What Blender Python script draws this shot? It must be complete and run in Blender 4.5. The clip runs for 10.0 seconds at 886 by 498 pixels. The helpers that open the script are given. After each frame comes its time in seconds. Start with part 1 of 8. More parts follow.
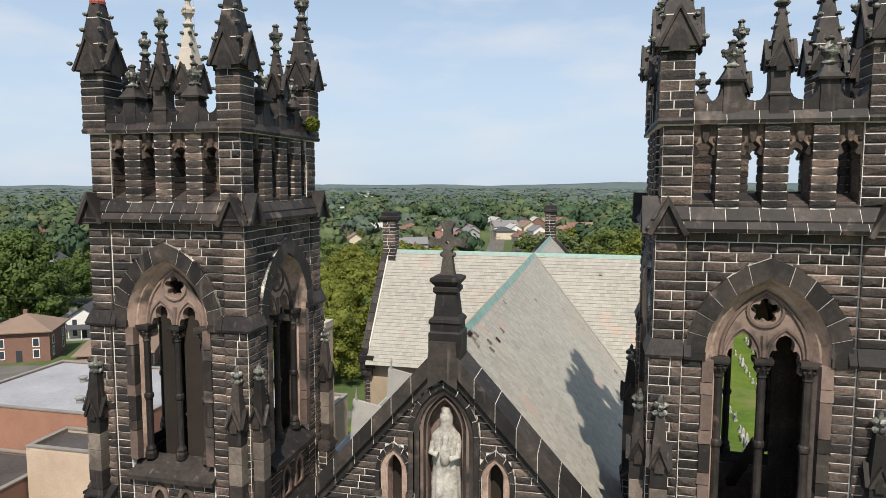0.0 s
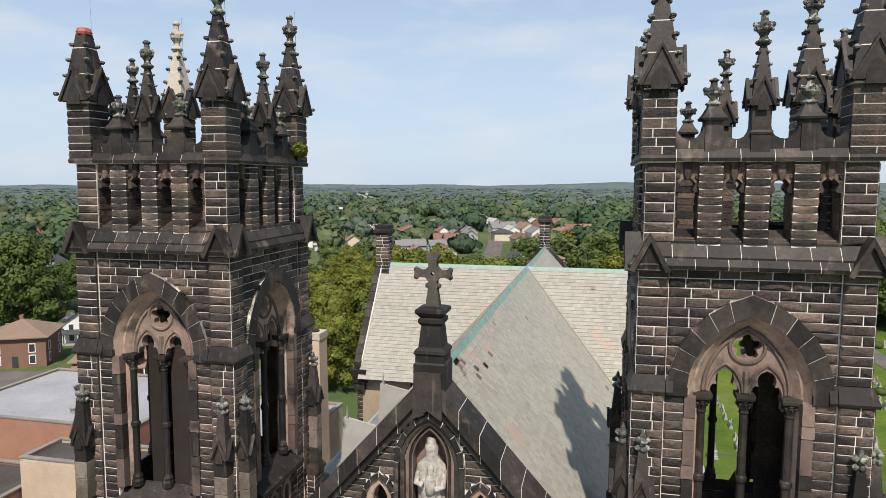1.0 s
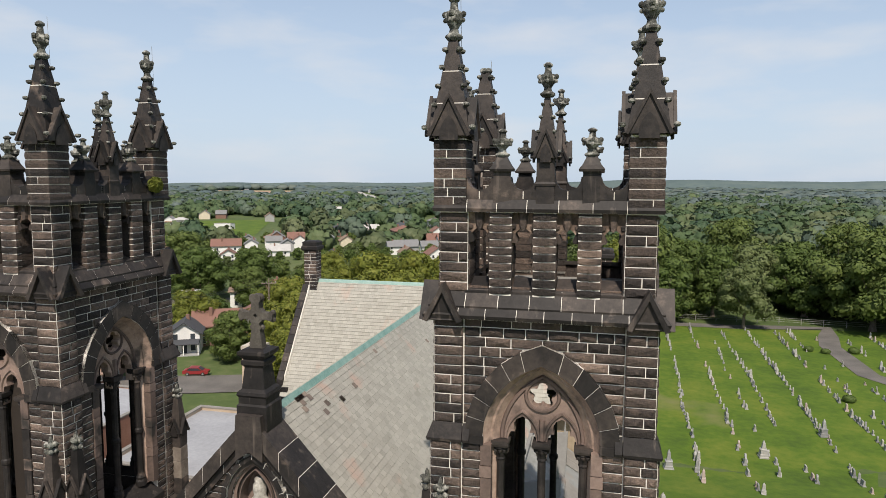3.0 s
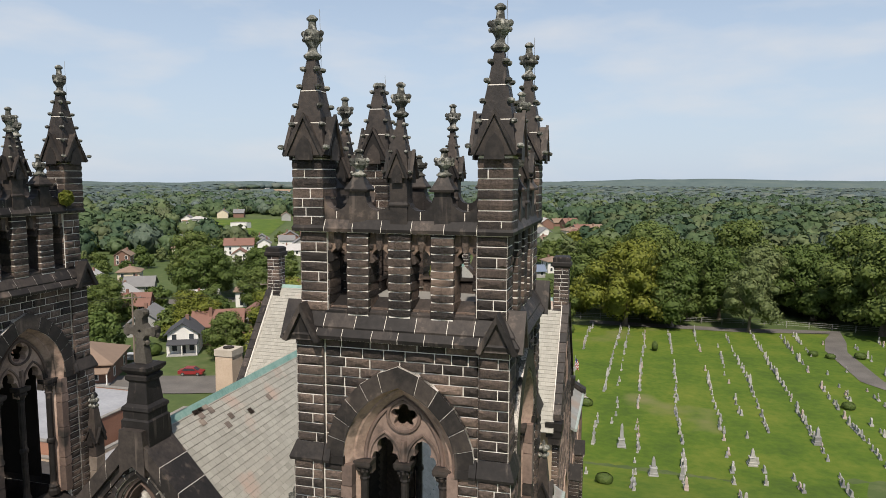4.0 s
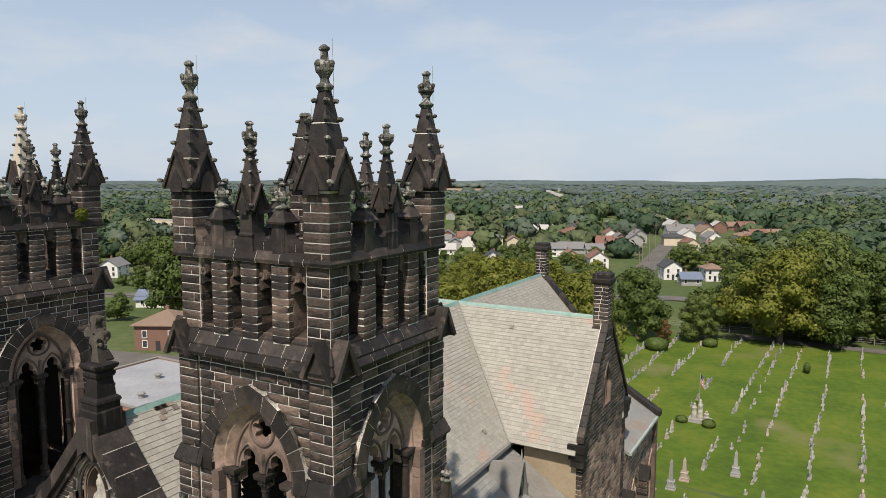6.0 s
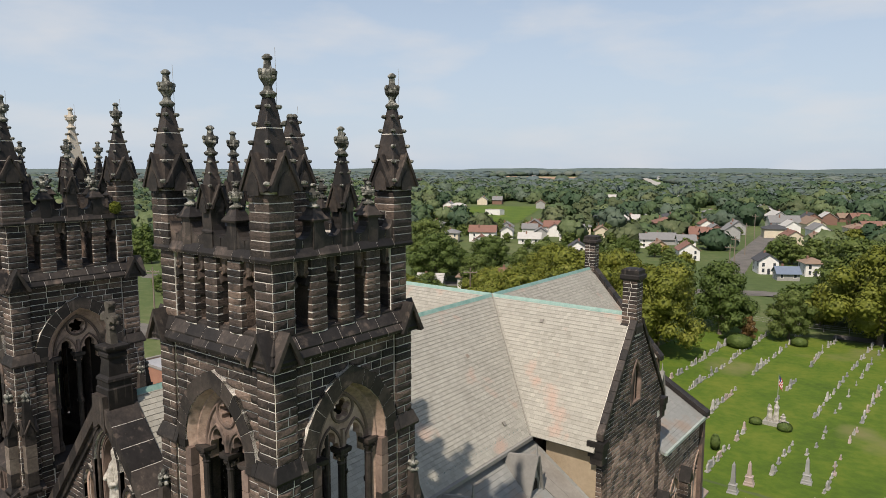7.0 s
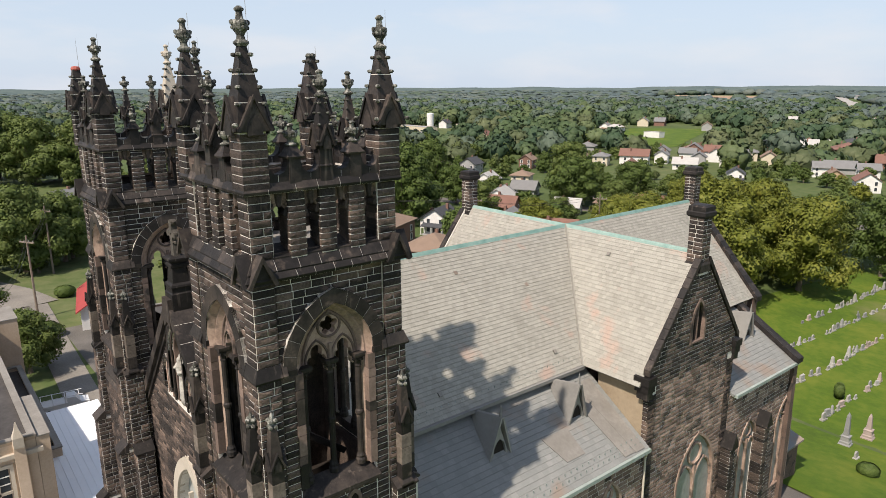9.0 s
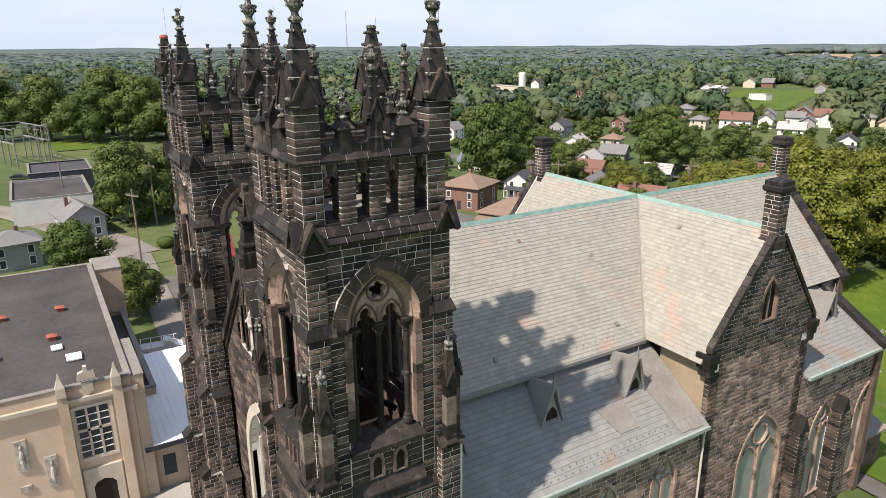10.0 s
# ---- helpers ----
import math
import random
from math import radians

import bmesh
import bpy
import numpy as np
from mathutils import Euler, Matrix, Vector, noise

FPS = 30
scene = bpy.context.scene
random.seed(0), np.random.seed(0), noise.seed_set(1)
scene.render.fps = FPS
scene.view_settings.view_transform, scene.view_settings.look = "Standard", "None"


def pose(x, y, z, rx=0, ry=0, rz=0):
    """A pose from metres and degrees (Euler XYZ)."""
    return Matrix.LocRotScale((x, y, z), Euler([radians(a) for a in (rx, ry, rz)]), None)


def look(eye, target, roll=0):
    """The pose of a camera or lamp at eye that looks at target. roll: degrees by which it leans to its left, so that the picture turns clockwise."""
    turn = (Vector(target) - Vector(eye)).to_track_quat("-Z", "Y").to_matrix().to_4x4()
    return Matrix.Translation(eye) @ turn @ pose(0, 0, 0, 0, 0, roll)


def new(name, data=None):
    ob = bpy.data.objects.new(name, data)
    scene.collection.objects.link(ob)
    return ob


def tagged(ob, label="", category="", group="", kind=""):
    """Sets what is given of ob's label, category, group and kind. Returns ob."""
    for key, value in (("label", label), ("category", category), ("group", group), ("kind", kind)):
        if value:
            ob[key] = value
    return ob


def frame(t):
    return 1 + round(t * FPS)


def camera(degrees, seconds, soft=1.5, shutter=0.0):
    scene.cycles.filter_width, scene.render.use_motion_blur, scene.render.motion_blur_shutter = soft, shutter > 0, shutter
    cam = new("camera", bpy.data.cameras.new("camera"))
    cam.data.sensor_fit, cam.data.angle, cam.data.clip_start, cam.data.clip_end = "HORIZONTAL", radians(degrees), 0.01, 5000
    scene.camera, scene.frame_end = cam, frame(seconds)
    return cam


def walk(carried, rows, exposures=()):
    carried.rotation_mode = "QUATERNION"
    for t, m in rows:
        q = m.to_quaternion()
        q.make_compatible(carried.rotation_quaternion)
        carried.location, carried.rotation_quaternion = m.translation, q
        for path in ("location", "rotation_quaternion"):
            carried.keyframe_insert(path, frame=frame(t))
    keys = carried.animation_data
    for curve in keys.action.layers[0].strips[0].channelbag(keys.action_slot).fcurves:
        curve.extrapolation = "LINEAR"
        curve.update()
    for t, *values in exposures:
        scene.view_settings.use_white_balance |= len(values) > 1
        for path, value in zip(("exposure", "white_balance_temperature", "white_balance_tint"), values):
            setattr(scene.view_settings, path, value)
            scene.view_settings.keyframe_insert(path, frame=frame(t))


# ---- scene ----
cam = camera(66.1, 10.0, soft=0.6)
UNIT = 1.35  # metres to one unit of the plan below
METRES, EYE, TILT, LEAN, TURN = 28.0 * UNIT, 24.0 * UNIT, 0.0, 0.0, 13.0
ROWS = [
    (0.0, 0.0, 0.0, 0.0, 0.01, -5.72, -0.11),
    (0.5, 0.0048, 0.0009, 0.0154, -0.03, -5.72, -0.15),
    (1.0, 0.0133, 0.0014, 0.0303, -0.06, -5.74, -0.17),
    (1.5, 0.0339, 0.0017, 0.0396, -0.08, -5.75, -0.14),
    (2.0, 0.077, 0.0013, 0.0516, 0.01, -5.81, -0.15),
    (2.5, 0.1294, 0.0018, 0.0642, 0.14, -5.87, -0.16),
    (3.0, 0.188, 0.0033, 0.0736, 0.35, -5.93, -0.18),
    (4.5, 0.3899, 0.0164, 0.099, 4.68, -6.12, -0.2),
    (5.0, 0.4569, 0.0229, 0.1059, 8.56, -6.17, -0.18),
    (5.5, 0.5241, 0.0317, 0.113, 12.46, -6.21, -0.19),
    (7.0, 0.7207, 0.0734, 0.1313, 24.64, -7.19, -0.04),
    (7.5, 0.7788, 0.0916, 0.1367, 27.63, -8.87, 0.01),
    (8.0, 0.8288, 0.1089, 0.141, 30.87, -10.51, 0.11),
    (8.5, 0.8692, 0.1236, 0.1468, 34.49, -12.17, 0.16),
    (9.0, 0.9012, 0.1365, 0.1526, 38.07, -13.81, 0.25),
    (9.5, 0.9265, 0.1474, 0.1607, 41.69, -15.46, 0.31),
    (10.0, 0.9464, 0.1564, 0.1685, 45.74, -17.07, 0.38),
]
walk(cam, [(t, pose(0, 0, EYE, TILT, LEAN, TURN) @ pose(METRES * x, METRES * y, METRES * z, 90 + pitch, roll, yaw)) for t, x, y, z, yaw, pitch, roll in ROWS],
     exposures=[(0.0, 0.37, 6500, 10), (1.5, 0.35, 6500, 10), (3.0, 0.29, 6600, 11), (5.0, 0.25, 6700, 11), (7.0, 0.22, 6800, 12), (8.0, 0.33, 6800, 12), (9.0, 0.45, 6750, 13), (10.0, 0.65, 6650, 14)])

# world, sun
SUN_AZ, SUN_EL = 165.5, 52.0
world = bpy.data.worlds.new("sky")
scene.world = world
world.use_nodes = True
wn, wl = world.node_tree.nodes, world.node_tree.links
bg = wn["Background"]
bg.inputs["Strength"].default_value = 0.097
sky = wn.new("ShaderNodeTexSky")
sky.sky_type, sky.sun_disc = "NISHITA", False
sky.sun_elevation, sky.sun_rotation = radians(SUN_EL), radians(SUN_AZ)
sky.air_density, sky.dust_density, sky.ozone_density = 1.0, 0.7, 2.0
wtc = wn.new("ShaderNodeTexCoord")
wmap = wn.new("ShaderNodeMapping")
wmap.inputs["Scale"].default_value = (1.0, 1.0, 3.4)
wnoise = wn.new("ShaderNodeTexNoise")
wnoise.inputs["Scale"].default_value, wnoise.inputs["Detail"].default_value = 4.2, 5.0
wnoise.inputs["Roughness"].default_value = 0.52
wramp = wn.new("ShaderNodeValToRGB")
wramp.color_ramp.elements[0].position, wramp.color_ramp.elements[1].position = 0.46, 0.86
wmix = wn.new("ShaderNodeMix")
wmix.data_type = "RGBA"
wmix.inputs["B"].default_value = (6.2, 6.4, 6.7, 1.0)
wl.new(wtc.outputs["Generated"], wmap.inputs["Vector"])
wl.new(wmap.outputs["Vector"], wnoise.inputs["Vector"])
wl.new(wnoise.outputs["Fac"], wramp.inputs["Fac"])
wl.new(wramp.outputs["Color"], wmix.inputs["Factor"])
# pale summer haze low in the sky
wsep = wn.new("ShaderNodeSeparateXYZ")
wl.new(wtc.outputs["Generated"], wsep.inputs["Vector"])
whaze = wn.new("ShaderNodeMapRange")
whaze.interpolation_type = "SMOOTHERSTEP"
whaze.inputs["From Min"].default_value, whaze.inputs["From Max"].default_value = -0.05, 0.55
whaze.inputs["To Min"].default_value, whaze.inputs["To Max"].default_value = 0.85, 0.25
wl.new(wsep.outputs["Z"], whaze.inputs["Value"])
wmix2 = wn.new("ShaderNodeMix")
wmix2.data_type = "RGBA"
wmix2.inputs["B"].default_value = (4.75, 5.75, 7.05, 1.0)
wl.new(whaze.outputs["Result"], wmix2.inputs["Factor"])
wl.new(sky.outputs["Color"], wmix2.inputs["A"])
wl.new(wmix2.outputs["Result"], wmix.inputs["A"])
wl.new(wmix.outputs["Result"], bg.inputs["Color"])

sun = new("sun", bpy.data.lights.new("sun", "SUN"))
sun.data.energy, sun.data.angle, sun.data.color = 4.4, radians(0.9), (1.0, 0.91, 0.80)
_a, _e = radians(SUN_AZ), radians(SUN_EL)
sun.matrix_world = look(Vector((math.sin(_a) * math.cos(_e), math.cos(_a) * math.cos(_e), math.sin(_e))) * 200, (0, 0, 0))


# ---- materials ----
def surface(name, stops, rough=0.85, metal=0.0, grain=14.0, patch=1.2, bump=0.25, spread=0.45, noise_mix=0.55, stain=None, stain_at=0.62, stain_scale=0.7, bump_dist=0.02, spec=0.3, streak=None, streak_at=0.6):
    """A procedural surface: a colour ramp read by per-piece chance and two scales of noise, with optional stains and fine relief."""
    m = bpy.data.materials.new(name)
    m.use_nodes = True
    n, l = m.node_tree.nodes, m.node_tree.links
    b = n["Principled BSDF"]
    b.inputs["Roughness"].default_value, b.inputs["Metallic"].default_value = rough, metal
    b.inputs["Specular IOR Level"].default_value = spec
    geo, info = n.new("ShaderNodeNewGeometry"), n.new("ShaderNodeObjectInfo")
    add = n.new("ShaderNodeMath"); add.operation = "ADD"
    l.new(geo.outputs["Random Per Island"], add.inputs[0]); l.new(info.outputs["Random"], add.inputs[1])
    fr = n.new("ShaderNodeMath"); fr.operation = "FRACT"
    l.new(add.outputs[0], fr.inputs[0])
    big = n.new("ShaderNodeTexNoise"); big.inputs["Scale"].default_value, big.inputs["Detail"].default_value = patch / UNIT, 5.0
    fine = n.new("ShaderNodeTexNoise"); fine.inputs["Scale"].default_value, fine.inputs["Detail"].default_value = grain / UNIT, 8.0
    fine.inputs["Roughness"].default_value = 0.65
    l.new(geo.outputs["Position"], big.inputs["Vector"]); l.new(geo.outputs["Position"], fine.inputs["Vector"])
    mixn = n.new("ShaderNodeMix"); mixn.inputs["Factor"].default_value = 0.45
    l.new(big.outputs["Fac"], mixn.inputs["A"]); l.new(fine.outputs["Fac"], mixn.inputs["B"])
    rng = n.new("ShaderNodeMapRange")
    rng.inputs["From Min"].default_value, rng.inputs["From Max"].default_value = 0.3, 0.7
    l.new(mixn.outputs["Result"], rng.inputs["Value"])
    mixr = n.new("ShaderNodeMix"); mixr.inputs["Factor"].default_value = noise_mix
    l.new(fr.outputs[0], mixr.inputs["A"]); l.new(rng.outputs["Result"], mixr.inputs["B"])
    ramp = n.new("ShaderNodeValToRGB")
    el = ramp.color_ramp.elements
    while len(el) < len(stops):
        el.new(0.5)
    for e, (p, c) in zip(el, stops):
        e.position, e.color = p, (*c, 1.0)
    l.new(mixr.outputs["Result"], ramp.inputs["Fac"])
    out = ramp.outputs["Color"]
    if stain:
        sn = n.new("ShaderNodeTexNoise"); sn.inputs["Scale"].default_value, sn.inputs["Detail"].default_value = stain_scale / UNIT, 7.0
        l.new(geo.outputs["Position"], sn.inputs["Vector"])
        sr = n.new("ShaderNodeMapRange")
        sr.inputs["From Min"].default_value, sr.inputs["From Max"].default_value = stain_at - 0.03, stain_at + 0.07
        l.new(sn.outputs["Fac"], sr.inputs["Value"])
        sm = n.new("ShaderNodeMix"); sm.data_type = "RGBA"; sm.inputs["B"].default_value = (*stain, 1.0)
        l.new(sr.outputs["Result"], sm.inputs["Factor"]); l.new(out, sm.inputs["A"])
        out = sm.outputs["Result"]
    if streak:
        # rain-washed streaks, drawn out downwards
        mp = n.new("ShaderNodeVectorMath"); mp.operation = "MULTIPLY"; mp.inputs[1].default_value = (5.0 / UNIT, 5.0 / UNIT, 0.55 / UNIT)
        l.new(geo.outputs["Position"], mp.inputs[0])
        kn = n.new("ShaderNodeTexNoise"); kn.inputs["Scale"].default_value, kn.inputs["Detail"].default_value = 1.0, 6.0
        l.new(mp.outputs["Vector"], kn.inputs["Vector"])
        kr = n.new("ShaderNodeMapRange")
        kr.inputs["From Min"].default_value, kr.inputs["From Max"].default_value = streak_at, streak_at + 0.16
        kr.inputs["To Max"].default_value = 0.8
        l.new(kn.outputs["Fac"], kr.inputs["Value"])
        km = n.new("ShaderNodeMix"); km.data_type = "RGBA"; km.inputs["B"].default_value = (*streak, 1.0)
        l.new(kr.outputs["Result"], km.inputs["Factor"]); l.new(out, km.inputs["A"])
        out = km.outputs["Result"]
    l.new(out, b.inputs["Base Color"])
    if bump:
        bp = n.new("ShaderNodeBump"); bp.inputs["Strength"].default_value, bp.inputs["Distance"].default_value = bump, bump_dist * UNIT
        l.new(fine.outputs["Fac"], bp.inputs["Height"]); l.new(bp.outputs["Normal"], b.inputs["Normal"])
    return m


SOOT = [(0.0, (0.006, 0.0053, 0.005)), (0.38, (0.025, 0.020, 0.0178)), (0.66, (0.086, 0.064, 0.052)), (1.0, (0.27, 0.195, 0.153))]
M_ASHLAR = surface("sooty_sandstone", SOOT, 0.75, grain=15, patch=0.9, bump=1.0, bump_dist=0.045, stain=(0.17, 0.122, 0.094), stain_at=0.645, stain_scale=0.6, spec=0.35, streak=(0.12, 0.09, 0.072), streak_at=0.63)
M_DRESSED = surface("dark_dressed_stone", [(0.0, (0.006, 0.0055, 0.0053)), (0.45, (0.021, 0.0185, 0.0175)), (0.78, (0.056, 0.046, 0.040)), (1.0, (0.155, 0.12, 0.098))], 0.6, grain=9, patch=1.9, bump=0.4, stain=(0.13, 0.10, 0.082), stain_at=0.67, stain_scale=1.6, streak=(0.125, 0.102, 0.086), streak_at=0.615, spec=0.26)
M_CARVED = surface("weathered_carved_stone", [(0.0, (0.012, 0.0118, 0.011)), (0.42, (0.05, 0.05, 0.044)), (0.75, (0.17, 0.175, 0.15)), (1.0, (0.34, 0.34, 0.30))], 0.85, grain=26, patch=2.2, bump=0.8, noise_mix=0.85, stain=(0.33, 0.325, 0.29), stain_at=0.565, stain_scale=7.0)
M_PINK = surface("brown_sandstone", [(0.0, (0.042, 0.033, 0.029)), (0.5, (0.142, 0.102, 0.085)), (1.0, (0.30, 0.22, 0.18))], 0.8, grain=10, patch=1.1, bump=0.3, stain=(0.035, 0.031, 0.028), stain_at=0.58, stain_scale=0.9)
M_HEAD = surface("washed_pinkish_stone", [(0.0, (0.03, 0.023, 0.019)), (0.5, (0.13, 0.092, 0.07)), (1.0, (0.46, 0.35, 0.27))], 0.9, grain=9, patch=3.0, bump=0.4, noise_mix=0.9)
M_MORTAR = surface("pale_mortar", [(0.0, (0.24, 0.22, 0.195)), (0.26, (0.56, 0.525, 0.475)), (1.0, (0.82, 0.79, 0.73))], 0.95, grain=9, patch=0.8, bump=0.3, noise_mix=0.9)
M_BROWNWALL = surface("brown_rubble_sandstone", [(0.0, (0.07, 0.050, 0.042)), (0.5, (0.185, 0.128, 0.102)), (1.0, (0.40, 0.295, 0.235))], 0.9, grain=14, patch=0.8, bump=0.9, bump_dist=0.04, noise_mix=0.4, stain=(0.05, 0.042, 0.037), stain_at=0.58, stain_scale=1.3)
M_SLATE = surface("pale_weathered_slate", [(0.0, (0.218, 0.212, 0.182)), (0.3, (0.285, 0.276, 0.240)), (0.85, (0.350, 0.338, 0.296)), (1.0, (0.42, 0.385, 0.335))], 0.75, grain=10, patch=0.5, bump=0.2, noise_mix=0.5, stain=(0.375, 0.285, 0.235), stain_at=0.645, stain_scale=0.55)
M_UNDERLAY = surface("roof_underlay", [(0.0, (0.17, 0.162, 0.14)), (1.0, (0.25, 0.24, 0.21))], 0.9, bump=0.1)
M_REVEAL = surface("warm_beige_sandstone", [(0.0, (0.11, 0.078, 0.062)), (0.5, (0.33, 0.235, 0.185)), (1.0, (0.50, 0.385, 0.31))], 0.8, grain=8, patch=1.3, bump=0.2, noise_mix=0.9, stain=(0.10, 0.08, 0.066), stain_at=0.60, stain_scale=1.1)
M_TANWALL = surface("tan_rendered_wall", [(0.0, (0.24, 0.185, 0.125)), (1.0, (0.38, 0.31, 0.22))], 0.9, grain=6, patch=0.7, bump=0.2, noise_mix=0.9)
M_SLATE_BLUE = surface("blue_grey_slate", [(0.0, (0.198, 0.204, 0.194)), (0.6, (0.235, 0.24, 0.228)), (1.0, (0.285, 0.285, 0.268))], 0.8, spec=0.15, grain=9, patch=0.6, bump=0.2, stain=(0.25, 0.205, 0.17), stain_at=0.60, stain_scale=0.35)
M_COPPER = surface("green_copper", [(0.0, (0.06, 0.10, 0.09)), (0.45, (0.15, 0.27, 0.24)), (1.0, (0.31, 0.41, 0.37))], 0.6, grain=12, patch=2.0, bump=0.1)
M_GUTTER = surface("pale_verdigris_gutter", [(0.0, (0.17, 0.23, 0.205)), (1.0, (0.38, 0.42, 0.39))], 0.6, grain=6, patch=1.5, bump=0.1)
M_TANSHEET = surface("brown_sheet_roofing", [(0.0, (0.165, 0.15, 0.13)), (0.6, (0.225, 0.21, 0.187)), (1.0, (0.285, 0.27, 0.243))], 0.7, grain=5, patch=0.8, bump=0.1, noise_mix=0.9)
M_LEAD = surface("grey_sheet_metal", [(0.0, (0.17, 0.165, 0.155)), (1.0, (0.31, 0.305, 0.285))], 0.6, metal=0.1, grain=6, patch=1.0, bump=0.1)
M_STATUE = surface("white_weathered_marble", [(0.0, (0.13, 0.12, 0.105)), (0.5, (0.36, 0.34, 0.30)), (1.0, (0.58, 0.56, 0.50))], 0.8, grain=12, patch=3.0, bump=0.3, noise_mix=0.9, spec=0.3, stain=(0.22, 0.20, 0.175), stain_at=0.60, stain_scale=2.5)
# dark timber, also used for sheets that put shade into openings
M_DARK = surface("dark_timber_and_shaded_opening", [(0.0, (0.010, 0.008, 0.007)), (1.0, (0.034, 0.026, 0.02))], 0.9, grain=10, patch=1.5, bump=0.3)
M_PALESTONE = surface("pale_limestone", [(0.0, (0.34, 0.30, 0.24)), (1.0, (0.58, 0.53, 0.45))], 0.85, grain=12, patch=1.3, bump=0.2)
M_GLASSPANE = surface("dusty_leaded_glass", [(0.0, (0.17, 0.185, 0.18)), (1.0, (0.42, 0.44, 0.42))], 0.35, grain=7, patch=2.5, bump=0.15, spec=0.6)
M_GRASS = surface("mown_lawn", [(0.0, (0.038, 0.072, 0.007)), (0.45, (0.066, 0.114, 0.008)), (1.0, (0.130, 0.154, 0.019))], 0.95, grain=1.1, patch=0.16, bump=0.4, noise_mix=1.0, stain=(0.145, 0.145, 0.055), stain_at=0.64, stain_scale=0.06, bump_dist=0.05)
M_FIELD = surface("rough_ground", [(0.0, (0.038, 0.062, 0.018)), (0.5, (0.066, 0.096, 0.028)), (1.0, (0.14, 0.145, 0.065))], 0.95, grain=0.4, patch=0.012, bump=0.2, noise_mix=1.0)
M_ASPHALT = surface("worn_asphalt", [(0.0, (0.075, 0.070, 0.064)), (1.0, (0.165, 0.153, 0.138))], 0.9, grain=8, patch=0.3, bump=0.2, noise_mix=1.0)
M_CONCRETE = surface("worn_concrete", [(0.0, (0.25, 0.24, 0.22)), (1.0, (0.42, 0.40, 0.37))], 0.9, grain=6, patch=0.4, bump=0.2, noise_mix=1.0)


# ---- mesh building ----
from mathutils.geometry import tessellate_polygon


class Build:
    """Gathers faces for one mesh; each added piece may be put through a matrix."""

    def __init__(self):
        self.v, self.f, self.m = [], [], []

    def add(self, verts, faces, mx=None, mat=0):
        o = len(self.v)
        self.v += [tuple(mx @ Vector(p)) for p in verts] if mx is not None else [tuple(p) for p in verts]
        self.f += [tuple(o + i for i in f) for f in faces]
        self.m += [mat] * len(faces)
        return self

    def box(self, x0, x1, y0, y1, z0, z1, mx=None, mat=0):
        return self.add([(x0, y0, z0), (x1, y0, z0), (x1, y1, z0), (x0, y1, z0), (x0, y0, z1), (x1, y0, z1), (x1, y1, z1), (x0, y1, z1)],
                        [(3, 2, 1, 0), (4, 5, 6, 7), (0, 1, 5, 4), (1, 2, 6, 5), (2, 3, 7, 6), (3, 0, 4, 7)], mx, mat)

    def rings(self, rings, mx=None, mat=0, cap=True):
        k = len(rings[0])
        v = [p for r in rings for p in r]
        f = [(i * k + j, i * k + (j + 1) % k, (i + 1) * k + (j + 1) % k, (i + 1) * k + j) for i in range(len(rings) - 1) for j in range(k)]
        if cap:
            f += [tuple(range(k))[::-1], tuple((len(rings) - 1) * k + j for j in range(k))]
        return self.add(v, f, mx, mat)

    def squares(self, prof, mx=None, mat=0):
        """A square tower of rings (half, z)."""
        return self.rings([[(-h, -h, z), (h, -h, z), (h, h, z), (-h, h, z)] for h, z in prof], mx, mat)

    def lathe(self, prof, n=8, mx=None, mat=0, twist=0.0):
        return self.rings([[(r * math.cos(2 * math.pi * (i + twist) / n), r * math.sin(2 * math.pi * (i + twist) / n), z) for i in range(n)] for r, z in prof], mx, mat)

    def slab(self, outer, holes, y0, y1, mx=None, mat=0):
        """A plate in the x-z plane with holes, from y0 (front) to y1. Outlines run counter-clockwise seen from the front."""
        loops = [outer] + list(holes)
        flat = [p for lp in loops for p in lp]
        tri = tessellate_polygon([[Vector((p[0], p[1], 0)) for p in lp] for lp in loops])
        n = len(flat)
        v = [(x, y0, z) for x, z in flat] + [(x, y1, z) for x, z in flat]
        f = []
        for a, b, c in tri:
            (ax, az), (bx, bz), (cx, cz) = flat[a], flat[b], flat[c]
            if (bx - ax) * (cz - az) - (cx - ax) * (bz - az) < 0:
                b, c = c, b
            f += [(a, b, c), (n + c, n + b, n + a)]
        s = 0
        for li, lp in enumerate(loops):
            k = len(lp)
            area = sum(lp[i][0] * lp[(i + 1) % k][1] - lp[(i + 1) % k][0] * lp[i][1] for i in range(k))
            for i in range(k):
                a, b = s + i, s + (i + 1) % k
                f.append((a, n + a, n + b, b) if (area > 0) == (li == 0) else (b, n + b, n + a, a))
            s += k
        return self.add(v, f, mx, mat)

    def tube(self, pts, r, n=6, mx=None, mat=0, closed=False):
        pts = [Vector(p) for p in pts]
        rs, k = [], len(pts)
        for i, p in enumerate(pts):
            d = (pts[(i + 1) % k] - pts[i - 1]) if closed else (pts[min(i + 1, k - 1)] - pts[max(i - 1, 0)])
            d.normalize()
            a = d.cross(Vector((0, 1, 0) if abs(d.y) < 0.9 else (1, 0, 0))).normalized()
            b = d.cross(a)
            rs.append([p + r * (math.cos(2 * math.pi * j / n) * a + math.sin(2 * math.pi * j / n) * b) for j in range(n)])
        if closed:
            rs.append(rs[0])
        return self.rings(rs, mx, mat, cap=not closed)

